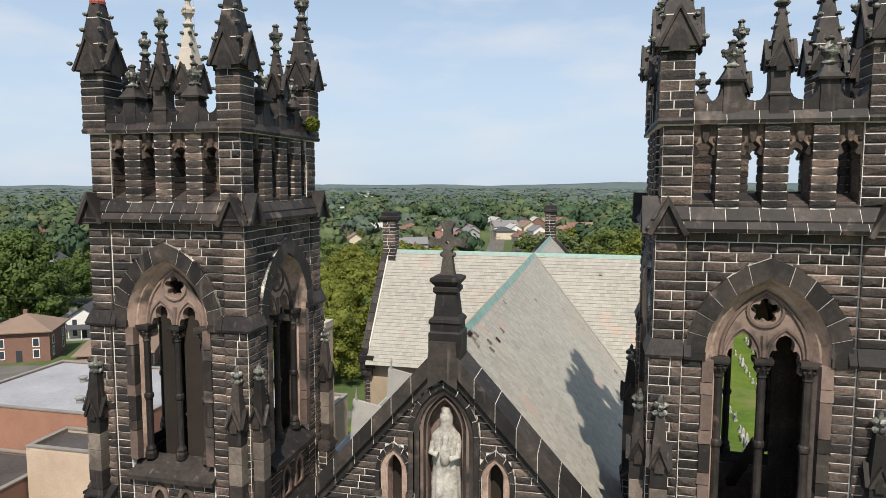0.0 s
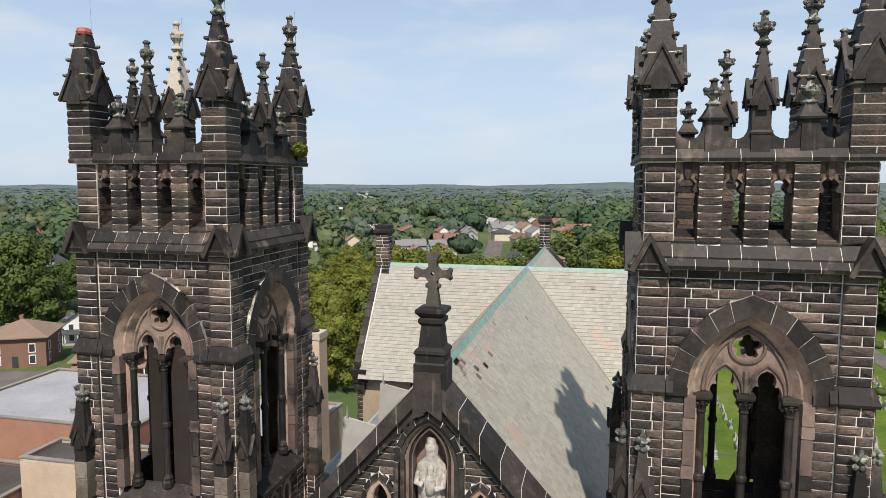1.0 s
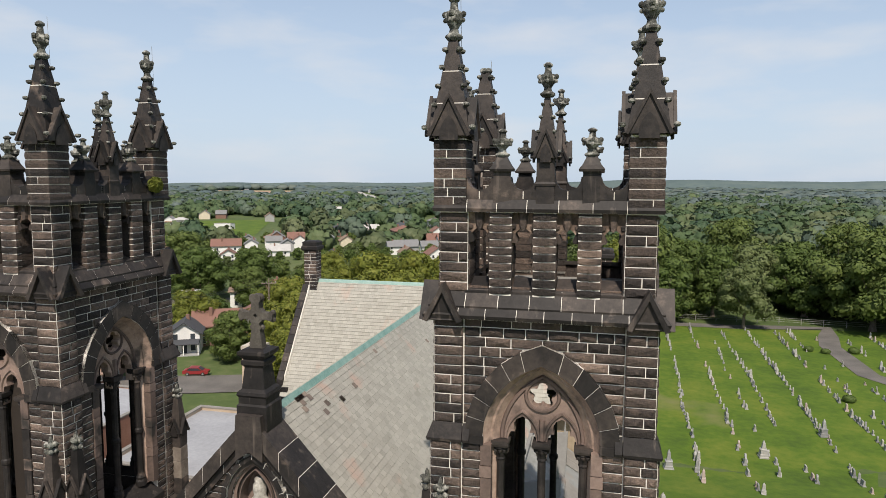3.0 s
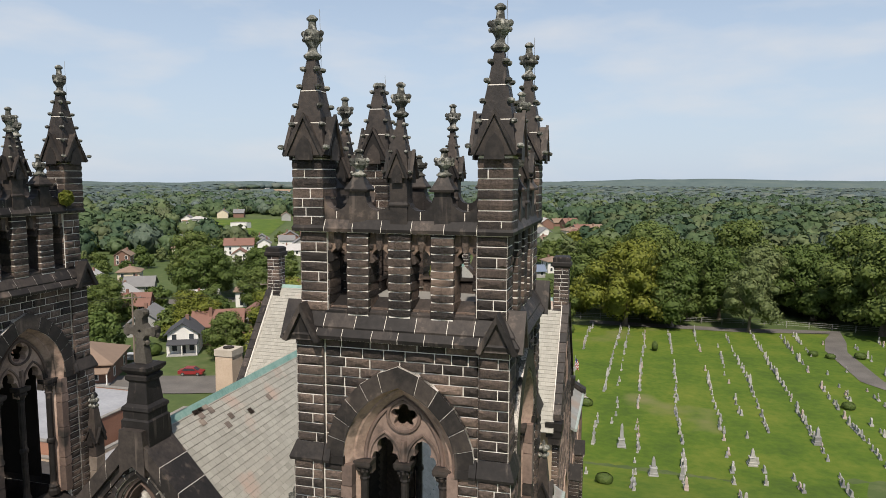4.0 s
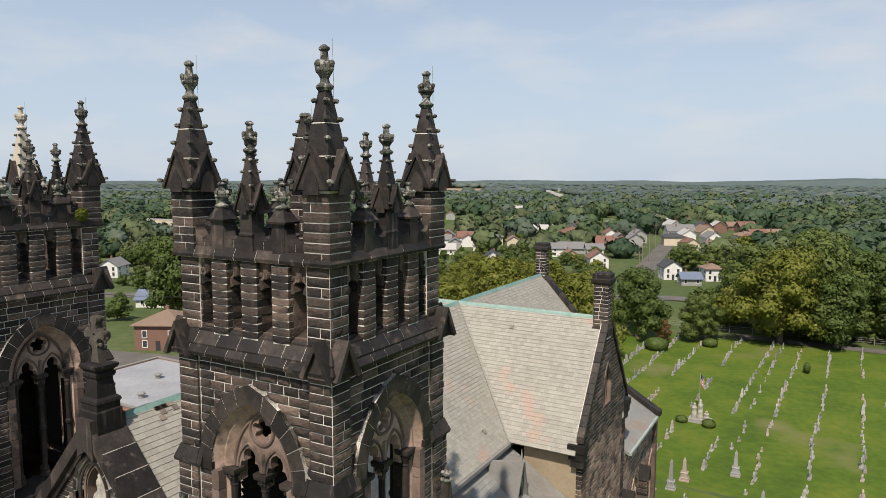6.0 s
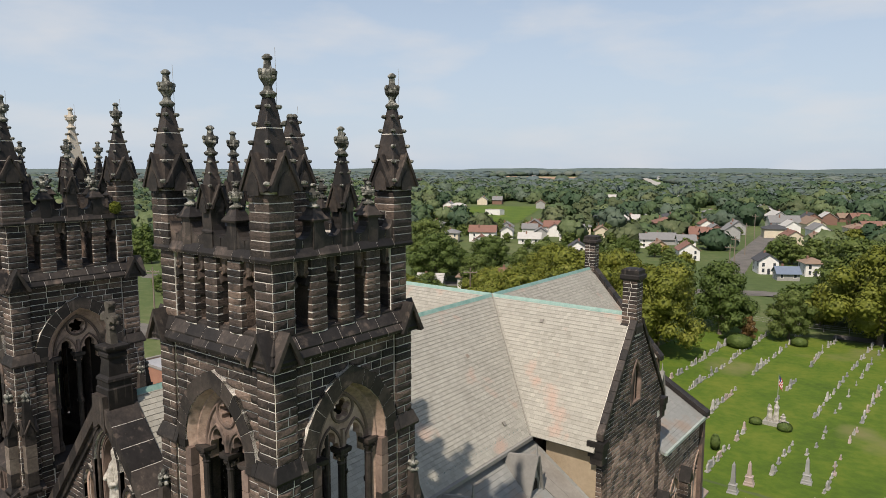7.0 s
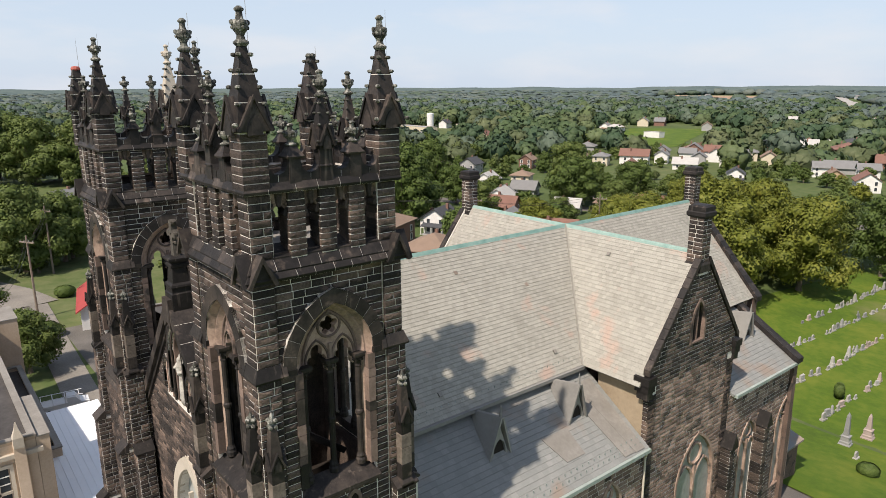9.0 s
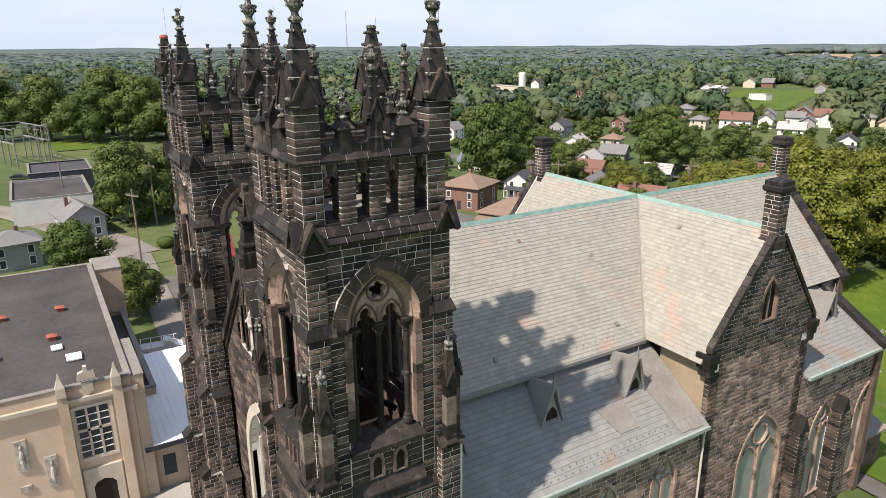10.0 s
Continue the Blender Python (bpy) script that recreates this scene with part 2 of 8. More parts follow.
    def mesh(self, name, mats, smooth=False):
        me = bpy.data.meshes.new(name)
        me.from_pydata(self.v, [], self.f)
        for m in mats if isinstance(mats, (list, tuple)) else [mats]:
            me.materials.append(m)
        me.polygons.foreach_set("material_index", self.m)
        if smooth:
            me.shade_smooth()
        me.update()
        return me


def part(name, data, parent, label="", mats=None, smooth=False, at=None):
    """Links a Build or a mesh as one object under a thing or a part."""
    me = data.mesh(name, mats, smooth) if isinstance(data, Build) else data
    ob = new(name, me)
    ob.parent = parent
    if at is not None:
        ob.matrix_basis = at
    if label:
        ob["label"] = label
    return ob


def thing(name, label, category, at=None, group="", kind="", data=None):
    ob = new(name, data)
    at = at if at is not None else Matrix()
    ob.matrix_basis = Matrix.Scale(UNIT, 4) @ at if label else at
    return tagged(ob, label, category, group, kind)


def turn(k):
    return Matrix.Rotation(math.pi / 2 * k, 4, "Z")


def arch(uc, w, z0, zs, za, n=8):
    """Outline of a pointed arch opening, counter-clockwise from its lower left corner."""
    r = za - zs
    c = (r * r - w * w) / (2 * w)
    R, top = w + c, math.atan2(r, c)
    right = [(uc - c + R * math.cos(top * i / n), zs + R * math.sin(top * i / n)) for i in range(n + 1)]
    left = [(2 * uc - x, z) for x, z in right[:-1]][::-1]
    return [(uc - w, z0), (uc + w, z0)] + right + left


def arch_half(w, zs, za, z):
    """Half the width of a pointed arch at height z (zero above its apex)."""
    if z <= zs:
        return w
    if z >= za:
        return 0.0
    r = za - zs
    c = (r * r - w * w) / (2 * w)
    return max(0.0, math.sqrt(max(0.0, (w + c) ** 2 - (z - zs) ** 2)) - c)


# ---- stone courses ----
rnd = random.Random(7)


def stone_verts(w, h, d, r):
    """A rock-faced stone: back edge on the wall, a drafted margin, an uneven raised face. Middle of its foot at the origin, face towards -y."""
    e = min(0.03, h * 0.16, w * 0.12)
    j = lambda s: r.uniform(-s, s)
    w2 = w / 2
    v = [(-w2, 0.03, 0), (w2, 0.03, 0), (w2, 0.03, h), (-w2, 0.03, h),
         (-w2, -d * 0.35, 0), (w2, -d * 0.35, 0), (w2, -d * 0.35, h), (-w2, -d * 0.35, h),
         (-w2 + e * 1.4, -d + j(d * .25), e), (w2 - e * 1.4, -d + j(d * .25), e), (w2 - e * 1.4, -d + j(d * .25), h - e), (-w2 + e * 1.4, -d + j(d * .25), h - e),
         (j(w * .2), -d * r.uniform(1.1, 1.7), h * r.uniform(.35, .65))]
    f = [(0, 1, 5, 4), (1, 2, 6, 5), (2, 3, 7, 6), (3, 0, 4, 7), (4, 5, 9, 8), (5, 6, 10, 9), (6, 7, 11, 10), (7, 4, 8, 11),
         (8, 9, 12), (9, 10, 12), (10, 11, 12), (11, 8, 12)]
    return v, f


STONES = []
for _i in range(7):
    _b = Build()
    _b.add(*stone_verts(0.5, 0.2, 0.05, random.Random(_i)), Matrix.Diagonal((2.0, 1.0, 5.0, 1.0)))
    STONES.append((_b.v, _b.f))


def lay(u0, u1, z0, z1, free, course=0.228, length=(0.34, 0.70), gap=0.021, r=rnd):
    """Stones of a wall field: (u, z, width, height), clear of whatever free(z0, z1) keeps out (it returns the intervals that stay)."""
    out = []
    n = max(1, round((z1 - z0) / course))
    h = (z1 - z0) / n
    for i in range(n):
        a = z0 + i * h
        for s, e in free(u0, u1, a, a + h):
            s0 = s
            while e - s0 > 0.06:
                w = r.uniform(*length)
                if e - s0 - w < length[0] * 0.6:
                    w = e - s0 if e - s0 < length[1] * 1.25 else (e - s0) / 2
                out.append((s0 + w / 2, a + gap / 2, w - gap, h - gap))
                s0 += w
    return out


def whole(u0, u1, a, b):
    return [(u0, u1)]


def without(*gaps):
    """Free intervals beside arches (centre, half width, spring, apex, foot)."""
    def free(u0, u1, a, b):
        spans = [(u0, u1)]
        for uc, w, zs, za, zf in gaps:
            if b <= zf or a >= za:
                continue
            h = arch_half(w, zs, za, (a + b) / 2)
            nxt = []
            for s, e in spans:
                if uc - h > s:
                    nxt.append((s, min(e, uc - h)))
                if uc + h < e:
                    nxt.append((max(s, uc + h), e))
            spans = [(s, e) for s, e in nxt if e - s > 0.05]
        return spans
    return free


class Masonry:
    """Stones of one thing: some become parts of their own, the rest one joined mesh."""

    def __init__(self, parent, depth=0.05):
        self.parent, self.depth, self.single, self.rest = parent, depth, [], Build()
        self.meshes = None

    def field(self, stones, y, mx, single=False, depth=None):
        d = depth or self.depth
        for u, z, w, h in stones:
            if single and len(self.single) < 300:
                self.single.append(mx @ Matrix.Translation((u, y + d * 0.31, z)) @ Matrix.Diagonal((w, d / 0.05, h, 1)))
            else:
                self.rest.add(*stone_verts(w, h, d, rnd), mx @ Matrix.Translation((u, y + d * 0.31, z)))

    def finish(self, material, label):
        if self.rest.v:
            ob = part("stonework", self.rest, self.parent, label, material)
            ob["kind"] = "stuff"
        ms = []
        for k, (v, f) in enumerate(STONES):
            b = Build(); b.add(v, f)
            ms.append(b.mesh("stone", material))
        for i, m in enumerate(self.single):
            part("stone", ms[i % len(ms)], self.parent, at=m)


# ---- bell towers ----
def finial(b, z, s, mat=0, tip=True, tall=1.4):
    """Collar, foliate bulb and tip of a pinnacle, from height z, s metres of scale."""
    p = [(0.30, 0.0), (0.42, 0.10), (0.42, 0.16), (0.24, 0.26), (0.20, 0.40), (0.27, 0.50), (0.42, 0.66), (0.46, 0.84), (0.38, 0.98), (0.22, 1.02), (0.19, 1.12)]
    if tip:
        p += [(0.17, 1.30), (0.26, 1.36), (0.26, 1.42), (0.10, 1.52)]
    b.lathe([(r * s, z + t * s * tall) for r, t in p], 8, mat=mat, twist=0.5)
    for k in range(4):
        m = Matrix.Rotation(math.pi / 2 * k, 4, "Z")
        for t, r, q in ((0.90, 0.44, 0.14), (0.70, 0.42, 0.11)):
            b.lathe([(q * s * 0.6, -q * s), (q * s, -q * s * 0.2), (q * s * 0.9, q * s * 0.5), (q * s * 0.3, q * s)], 5, m @ Matrix.Translation((r * s, 0, z + t * s * tall)), mat)


def crocket(b, x, z, s, k, mat=0):
    m = Matrix.Rotation(math.pi / 4 + math.pi / 2 * k, 4, "Z") @ Matrix.Translation((x * math.sqrt(2), 0, z))
    b.lathe([(s * 0.5, -s * 0.6), (s, -s * 0.1), (s * 0.95, s * 0.45), (s * 0.4, s * 0.7)], 5, m, mat)


def gablets(b, half, z0, z1, reach, depth=0.0, mat=0, bar=0.05, faces=4):
    """Small gables round a shaft."""
    for k in range(faces):
        m = turn(k)
        b.slab([(-half, z0), (half, z0), (half, z0 + 0.03), (0, z1), (-half, z0 + 0.03)], [], -reach, depth, m, mat)
        for s in (-1, 1):
            q = [(0, z1 + bar), (s * (half + bar * 0.4), z0 + 0.02), (s * (half - bar * 0.9), z0 - 0.02), (0, z1 - bar * 1.3)]
            b.slab(q if s < 0 else q[::-1], [], -reach - 0.05, -reach + 0.02, m, mat)
        h2 = half * 0.45
        b.slab(arch(0, h2, z0 - 0.1, z0 + 0.02, z0 + (z1 - z0) * 0.5, 4), [], -reach - 0.018, -reach + 0.02, m, mat)


def pinnacle(tower, x, y, state, r):
    """A corner pinnacle; state: whole, pale, broken or capped."""
    ob = thing("corner_pinnacle", "", "", pose(x, y, 0))
    ob.parent = tower
    b = Build()
    b.squares([(0.345, 25.4), (0.345, 27.02)])
    shaft = part("shaft", b, ob, mats=[M_MORTAR])
    z = 25.42
    while z < 26.95:
        h = min(r.uniform(0.19, 0.24), 27.0 - z)
        if r.random() < 0.5:
            b = Build().squares([(0.350 + r.uniform(0, .008), z + 0.012), (0.366, z + h * 0.5), (0.352, z + h - 0.012)])
            part("stone", b, shaft, mats=[M_ASHLAR])
        else:
            c = r.uniform(-0.15, 0.15)
            for s, e in ((-0.36, c - 0.012), (c + 0.012, 0.36)):
                b = Build().box(s, e, -0.355 - r.uniform(0, .008), 0.358, z + 0.012, z + h - 0.012)
                part("stone", b, shaft, mats=[M_ASHLAR])
        z += h
    top = {"whole": 29.28, "pale": 29.28, "broken": 29.15, "capped": 28.9}[state]
    half = lambda t: 0.44 + (0.085 - 0.44) * (t - 27.0) / (29.28 - 27.0)
    b = Build()
    b.squares([(0.44, 27.0), (half(27.75), 27.75), (half(27.77), 27.77), (half(28.5), 28.5), (half(top), top)])
    part("spire", b, ob, mats=[M_PALESTONE if state == "pale" else M_DRESSED])
    for z in (27.76, 28.49):
        part("mortar_joint", Build().squares([(half(z) + .003, z - .011), (half(z) + .003, z + .011)]), ob, mats=[M_MORTAR])
    for k in range(4):
        part("gablet", SHARED["gablet"], ob, at=turn(k))
    for k in range(4):
        for i, t in enumerate((27.2, 27.72, 28.15, 28.58, 28.98)):
            if t < top - 0.05:
                part("crocket", SHARED["crocket"], ob, at=Matrix.Rotation(math.pi / 4 + math.pi / 2 * k, 4, "Z") @ Matrix.Translation((((0.50 if i == 0 else half(t)) + 0.025) * math.sqrt(2), 0, t)))
    b = Build()
    if state in ("whole", "pale"):
        finial(b, 29.2, 0.47)
        part("finial", b, ob, mats=[M_PALESTONE if state == "pale" else M_CARVED], label="pale replaced finial" if state == "pale" else "")
    elif state == "broken":
        for i in range(7):
            a = i * 0.9
            b.lathe([(0.05, 0), (0.085, 0.05), (0.06, 0.12), (0.02, 0.15)], 5, pose(0.10 * math.cos(a), 0.10 * math.sin(a), 29.1))
        part("broken_top", b, ob, mats=[M_CARVED])
    else:
        b.lathe([(0.19, 28.88), (0.21, 28.95), (0.17, 29.05), (0.05, 29.08)], 8)
        part("cap", b, ob, mats=[M_REDCAP], label="faded red metal cap")
    b = Build()
    b.tube([(0.12, 0.1, 28.3), (0.14, 0.12, 29.2), (0.12, 0.12, 30.35 if state != "broken" else 29.5)], 0.006, 4)
    part("lightning_rod", b, ob, mats=[M_LEAD])
    return ob


M_REDCAP = surface("faded_red_paint", [(0.0, (0.25, 0.05, 0.04)), (1.0, (0.42, 0.12, 0.09))], 0.6, grain=9, patch=3, bump=0.1)


def small_pinnacle():
    b = Build()
    b.squares([(0.175, 25.5), (0.175, 26.2), (0.185, 26.22)])
    b.squares([(0.25, 26.22), (0.265, 26.27), (0.20, 26.36), (0.12, 26.52), (0.10, 26.60)])
    finial(b, 26.54, 0.40, tall=1.05, mat=1)
    return b.mesh("small_pinnacle", [M_DRESSED, M_CARVED])


def middle_pinnacle():
    b = Build()
    b.squares([(0.19, 25.45), (0.19, 26.62)])
    b.squares([(0.21, 25.9), (0.215, 25.94), (0.19, 25.99)])
    b.squares([(0.225, 26.6), (0.155, 27.15), (0.05, 27.92)])
    gablets(b, 0.25, 26.52, 27.12, 0.27, bar=0.035)
    half = lambda t: 0.225 + (0.05 - 0.225) * (t - 26.6) / 1.32
    for k in range(4):
        for t in (26.65, 27.1, 27.42, 27.7):
            crocket(b, (0.27 if t < 26.7 else half(t)) + 0.015, t, 0.05, k, 1)
    finial(b, 27.86, 0.40, tall=1.25, mat=1)
    return b.mesh("middle_pinnacle", [M_DRESSED, M_CARVED])


def buttress_pinnacle():
    """The slim gabled pinnacle that stands on a corner buttress, foot at z = 14.9."""
    b = Build()
    b.squares([(0.24, 14.75), (0.24, 14.95), (0.17, 15.1)])
    z, pieces = 15.1, []
    for h, pale in ((0.55, 0), (0.62, 1), (0.5, 1), (0.55, 0)):
        pieces.append(("block", Build().squares([(0.180, z + 0.006), (0.190, z + 0.02), (0.190, z + h - 0.02), (0.180, z + h - 0.006)]).mesh("block", [M_BLOCKPALE if pale else M_DRESSED]), 1))
        z += h
    g = Build()
    gablets(g, 0.22, 17.28, 17.78, 0.235, bar=0.035, faces=1)
    pieces.append(("gablet", g.mesh("gablet", [M_DRESSED]), 4))
    pieces.append(("spire", Build().squares([(0.19, 17.3), (0.16, 17.72), (0.095, 18.45), (0.08, 18.5)]).mesh("spire", [M_DRESSED]), 1))
    m = Build()
    for k in range(4):
        for t, q in ((18.55, 0.075), (18.74, 0.085)):
            m.lathe([(q * .5, -q * .8), (q, -q * .1), (q * .9, q * .5), (q * .3, q)], 5, turn(k) @ Matrix.Rotation(.4, 4, "Z") @ Matrix.Translation((0.10, 0, t)))
    m.lathe([(0.08, 18.45), (0.06, 18.62), (0.08, 18.7), (0.06, 18.85), (0.05, 18.92), (0.01, 19.0)], 6)
    return b.mesh("foot", [M_DRESSED]), m.mesh("finial", [M_CARVED]), pieces


def column_mesh():
    """A window shaft from its base at z = 15.95 to its capital at 19.88."""
    b = Build()
    b.lathe([(0.20, 15.9), (0.20, 16.05), (0.16, 16.12), (0.175, 16.18), (0.13, 16.26), (0.115, 16.3), (0.112, 17.66), (0.15, 17.7), (0.16, 17.76), (0.15, 17.82), (0.112, 17.86), (0.108, 19.38)], 10)
    b.lathe([(0.108, 19.36), (0.14, 19.4), (0.12, 19.45), (0.16, 19.6), (0.22, 19.68), (0.17, 19.72)], 8)
    for k in range(8):
        b.lathe([(0.03, -0.05), (0.055, 0), (0.03, 0.05)], 4, Matrix.Rotation(k * math.pi / 4, 4, "Z") @ Matrix.Translation((0.17, 0, 19.62)))
    b.squares([(0.22, 19.72), (0.24, 19.78), (0.24, 19.87)])
    return b.mesh("column", [M_DRESSED], False)


def foil(uc, zc, r, n=6, k=7):
    """A many-lobed opening."""
    out, ro, rl = [], r * 0.64, r * 0.36
    for i in range(n):
        a = math.pi / 2 + 2 * math.pi * i / n
        for j in range(k):
            t = a - 1.75 + 3.5 * j / (k - 1)
            out.append((uc + ro * math.cos(a) + rl * math.cos(t), zc + ro * math.sin(a) + rl * math.sin(t)))
    return out


def trefoil_head(uc, w, z0, zs, za):
    """A lancet with a cusped head: its outline, lower left first."""
    cus = w * 0.62
    zc = zs + (za - zs) * 0.45
    right = [(uc + w, z0), (uc + w, zs)]
    right += [(uc + w * 0.98, zs + 0.06), (uc + w * 0.9, zs + 0.15), (uc + w * 0.78, zs + 0.2), (uc + cus * 0.85, zs + 0.2)]
    right += [(uc + cus * 0.98, zc + 0.06), (uc + cus * 0.92, zc + 0.16), (uc + cus * 0.65, zc + 0.25)]
    left = [(2 * uc - x, z) for x, z in right][::-1]
    return right, [(uc, za)], left


WIN = dict(w=1.10, zs=19.88, za=21.78)


def belfry_window(tower, k, shared, shut=False, boarded=False):
    """A two-light belfry window with tracery, columns and a stone hood, on face k."""
    m = turn(k)
    ob = thing("belfry_window", "", "", m)
    ob.parent = tower
    # tracery plate, open below between the lights
    out = arch(0, 0.96, 19.5, 19.88, 21.50, 10)[2:]
    bottom = []
    for uc in (-0.44, 0.44):
        r, t, l = trefoil_head(uc, 0.32, 19.5, 19.86, 20.44)
        bottom += l[::-1] + t + r[::-1]
    b = Build()
    b.slab([(-0.96, 19.5)] + bottom + [(0.96, 19.5)] + out, [foil(0, 20.98, 0.31, 5)], -2.06, -1.82)
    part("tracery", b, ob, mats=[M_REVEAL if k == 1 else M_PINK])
    b = Build()
    y = -2.07
    b.tube([(0.37 * math.cos(a * math.pi / 10), y, 20.98 + 0.37 * math.sin(a * math.pi / 10)) for a in range(20)], 0.045, 6, closed=True)
    for uc in (-0.44, 0.44):
        b.tube([(x, y, z) for x, z in arch(uc, 0.38, 19.8, 19.9, 20.58, 6)[2:]], 0.04, 6)
    b.tube([(x, y, z) for x, z in arch(0, 0.90, 19.8, 19.9, 21.44, 10)[2:]], 0.05, 6)
    b.tube([(0, y, 19.9), (0, y, 20.4)], 0.07, 6)
    part("tracery_moulding", b, ob, mats=[M_PINK])
    # reveal orders behind the hood
    edge = [arch(0, w, 15.9, 19.88, za, 12)[1:] + [(-w, 15.9)] for w, za in ((1.31, 21.86), (1.15, 21.74), (1.10, 21.68), (0.93, 21.46))]
    b = Build()
    for (ea, ya), (eb, yb) in (((edge[0], -2.44), (edge[1], -2.22)), ((edge[1], -2.22), (edge[2], -2.22)), ((edge[2], -2.22), (edge[3], -2.02))):
        k2 = len(ea)
        b.add([(x, ya, z) for x, z in ea] + [(x, yb, z) for x, z in eb], [(i, i + 1, k2 + i + 1, k2 + i)[::-1] for i in range(k2 - 1)])
    part("reveal", b, ob, "warm beige splayed reveal", [M_REVEAL])
    for u in (-0.92, 0.0, 0.92):
        part("column", shared["column"], ob, at=pose(u, -2.10 if u else -2.0, 0) @ Matrix.Diagonal((.84, .84, 1, 1)))
    # hood of cut voussoirs
    n = 6
    rO, rI = arch(0, 1.70, 20.0, 20.0, 22.28, n)[2:], arch(0, 1.29, 20.0, 20.0, 21.80, n)[2:]
    mid = (len(rO) - 1) // 2
    for i in range(len(rO) - 1):
        g = 0.012
        if i == mid:
            continue
        mixp = lambda p, q, t: (p[0] + (q[0] - p[0]) * t, p[1] + (q[1] - p[1]) * t)
        q = [mixp(rI[i], rI[i + 1], g), mixp(rO[i], rO[i + 1], g), mixp(rO[i], rO[i + 1], 1 - g), mixp(rI[i], rI[i + 1], 1 - g)]
        if i == mid - 1:
            q = [mixp(rI[i], rI[i + 1], g), mixp(rO[i], rO[i + 1], g), rO[i + 1], mixp(rO[i + 1], rO[i + 2], 1 - g), mixp(rI[i + 1], rI[i + 2], 1 - g), rI[i + 1]]
        b = Build()
        b.slab(q, [], -2.47, -2.22)
        part("voussoir", b, ob, mats=[M_DRESSED])
    b = Build()
    b.slab(rO + rI[::-1], [], -2.464, -2.24)
    part("hood_bed", b, ob, mats=[M_MORTAR])
    for s in (-1, 1):
        ua, ub = sorted((s * 1.27, s * 1.70))
        part("impost", Build().box(ua, ub, -2.49, -2.24, 19.84, 20.03), ob, mats=[M_DRESSED])
    # jamb stones
    z = 15.95
    i = 0
    while z < 19.8:
        h = min((0.86, 0.30, 0.70, 0.34)[i % 4], 19.84 - z)
        for s in (-1, 1):
            b = Build()
            xa, xb = sorted((s * 1.088, s * (1.33 + .02 * (i % 2))))
            b.box(xa, xb, -2.45, -2.1, z + 0.011, z + h - 0.011)
            part("jamb_stone", b, ob, mats=[M_PINK if rnd.random() < 0.75 else M_DRESSED])
        z += h
        i += 1
    b = Build()
    b.add([(-1.35, -2.62, 15.42), (1.35, -2.62, 15.42), (1.35, -1.9, 15.42), (-1.35, -1.9, 15.42), (-1.35, -2.62, 15.55), (1.35, -2.62, 15.55), (1.35, -1.9, 15.96), (-1.35, -1.9, 15.96)],
          [(3, 2, 1, 0), (4, 5, 6, 7), (0, 1, 5, 4), (1, 2, 6, 5), (2, 3, 7, 6), (3, 0, 4, 7)])
    part("sill", b, ob, mats=[M_DRESSED])
    if shut:
        me = Build().box(-1.0, 1.0, -.02, .02, -.14, .14).mesh("louvre", [M_DARK])
        for i in range(26):
            part("louvre", me, ob, at=pose(0, -1.8, 15.9 + i * 0.21, 38, 0, 0))
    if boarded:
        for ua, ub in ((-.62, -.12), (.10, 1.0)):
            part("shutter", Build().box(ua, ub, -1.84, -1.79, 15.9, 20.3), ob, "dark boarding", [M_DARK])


def mitred(b, prof, u0, u1, mx, corner=True, mat=0):
    """A sloped course: profile (half, z) pairs from outside in; ends that reach the corner are mitred."""
    (h0, z0), (h1, z1), (h2, z2), (h3, z3) = prof
    e = lambda u, h: (math.copysign(h, u) if corner and abs(u) > 90 else u)
    v = []
    for u in (u0, u1):
        v += [(e(u, h), -h, z) for h, z in prof]
    f = [(0, 4, 5, 1), (1, 5, 6, 2), (2, 6, 7, 3), (3, 7, 4, 0), (3, 2, 1, 0), (4, 5, 6, 7)]
    b.add(v, [t[::-1] for t in f], mx, mat)


def slab_course(run, prof, half, n, mx, r):
    """A run of sloped slabs along one face, with open joints."""
    us = [-99.0] + [(-half + 2 * half * i / n) + r.uniform(-.06, .06) for i in range(1, n)] + [99.0]
    for i in range(n):
        a, c = us[i], us[i + 1]
        b = Build()
        mitred(b, prof, a if abs(a) > 90 else a + 0.007, c if abs(c) > 90 else c - 0.007, mx)
        part("slab", b, run, mats=[M_DRESSED])


BLOCKS = []
for _i in range(6):
    _r = random.Random(90 + _i)
    _e = lambda: _r.uniform(.0, .05)
    BLOCKS.append(Build().rings([[(-.5 + c, .035 + c + _e() * .2, z), (-.34, .01 + c + _e() * .4, z), (0.0, c - _e() * .3, z), (.34, .01 + c + _e() * .4, z), (.5 - c, .035 + c + _e() * .2, z), (.5, .5, z), (.5 - c, 1, z), (-.5 + c, 1, z), (-.5, .5, z)] for z, c in ((0, .018), (.10, .004), (.5, .0), (.90, .004), (1, .018))]).mesh("pier_block", [M_ASHLAR]))


def shared_block(r):
    return BLOCKS[r.randrange(len(BLOCKS))]


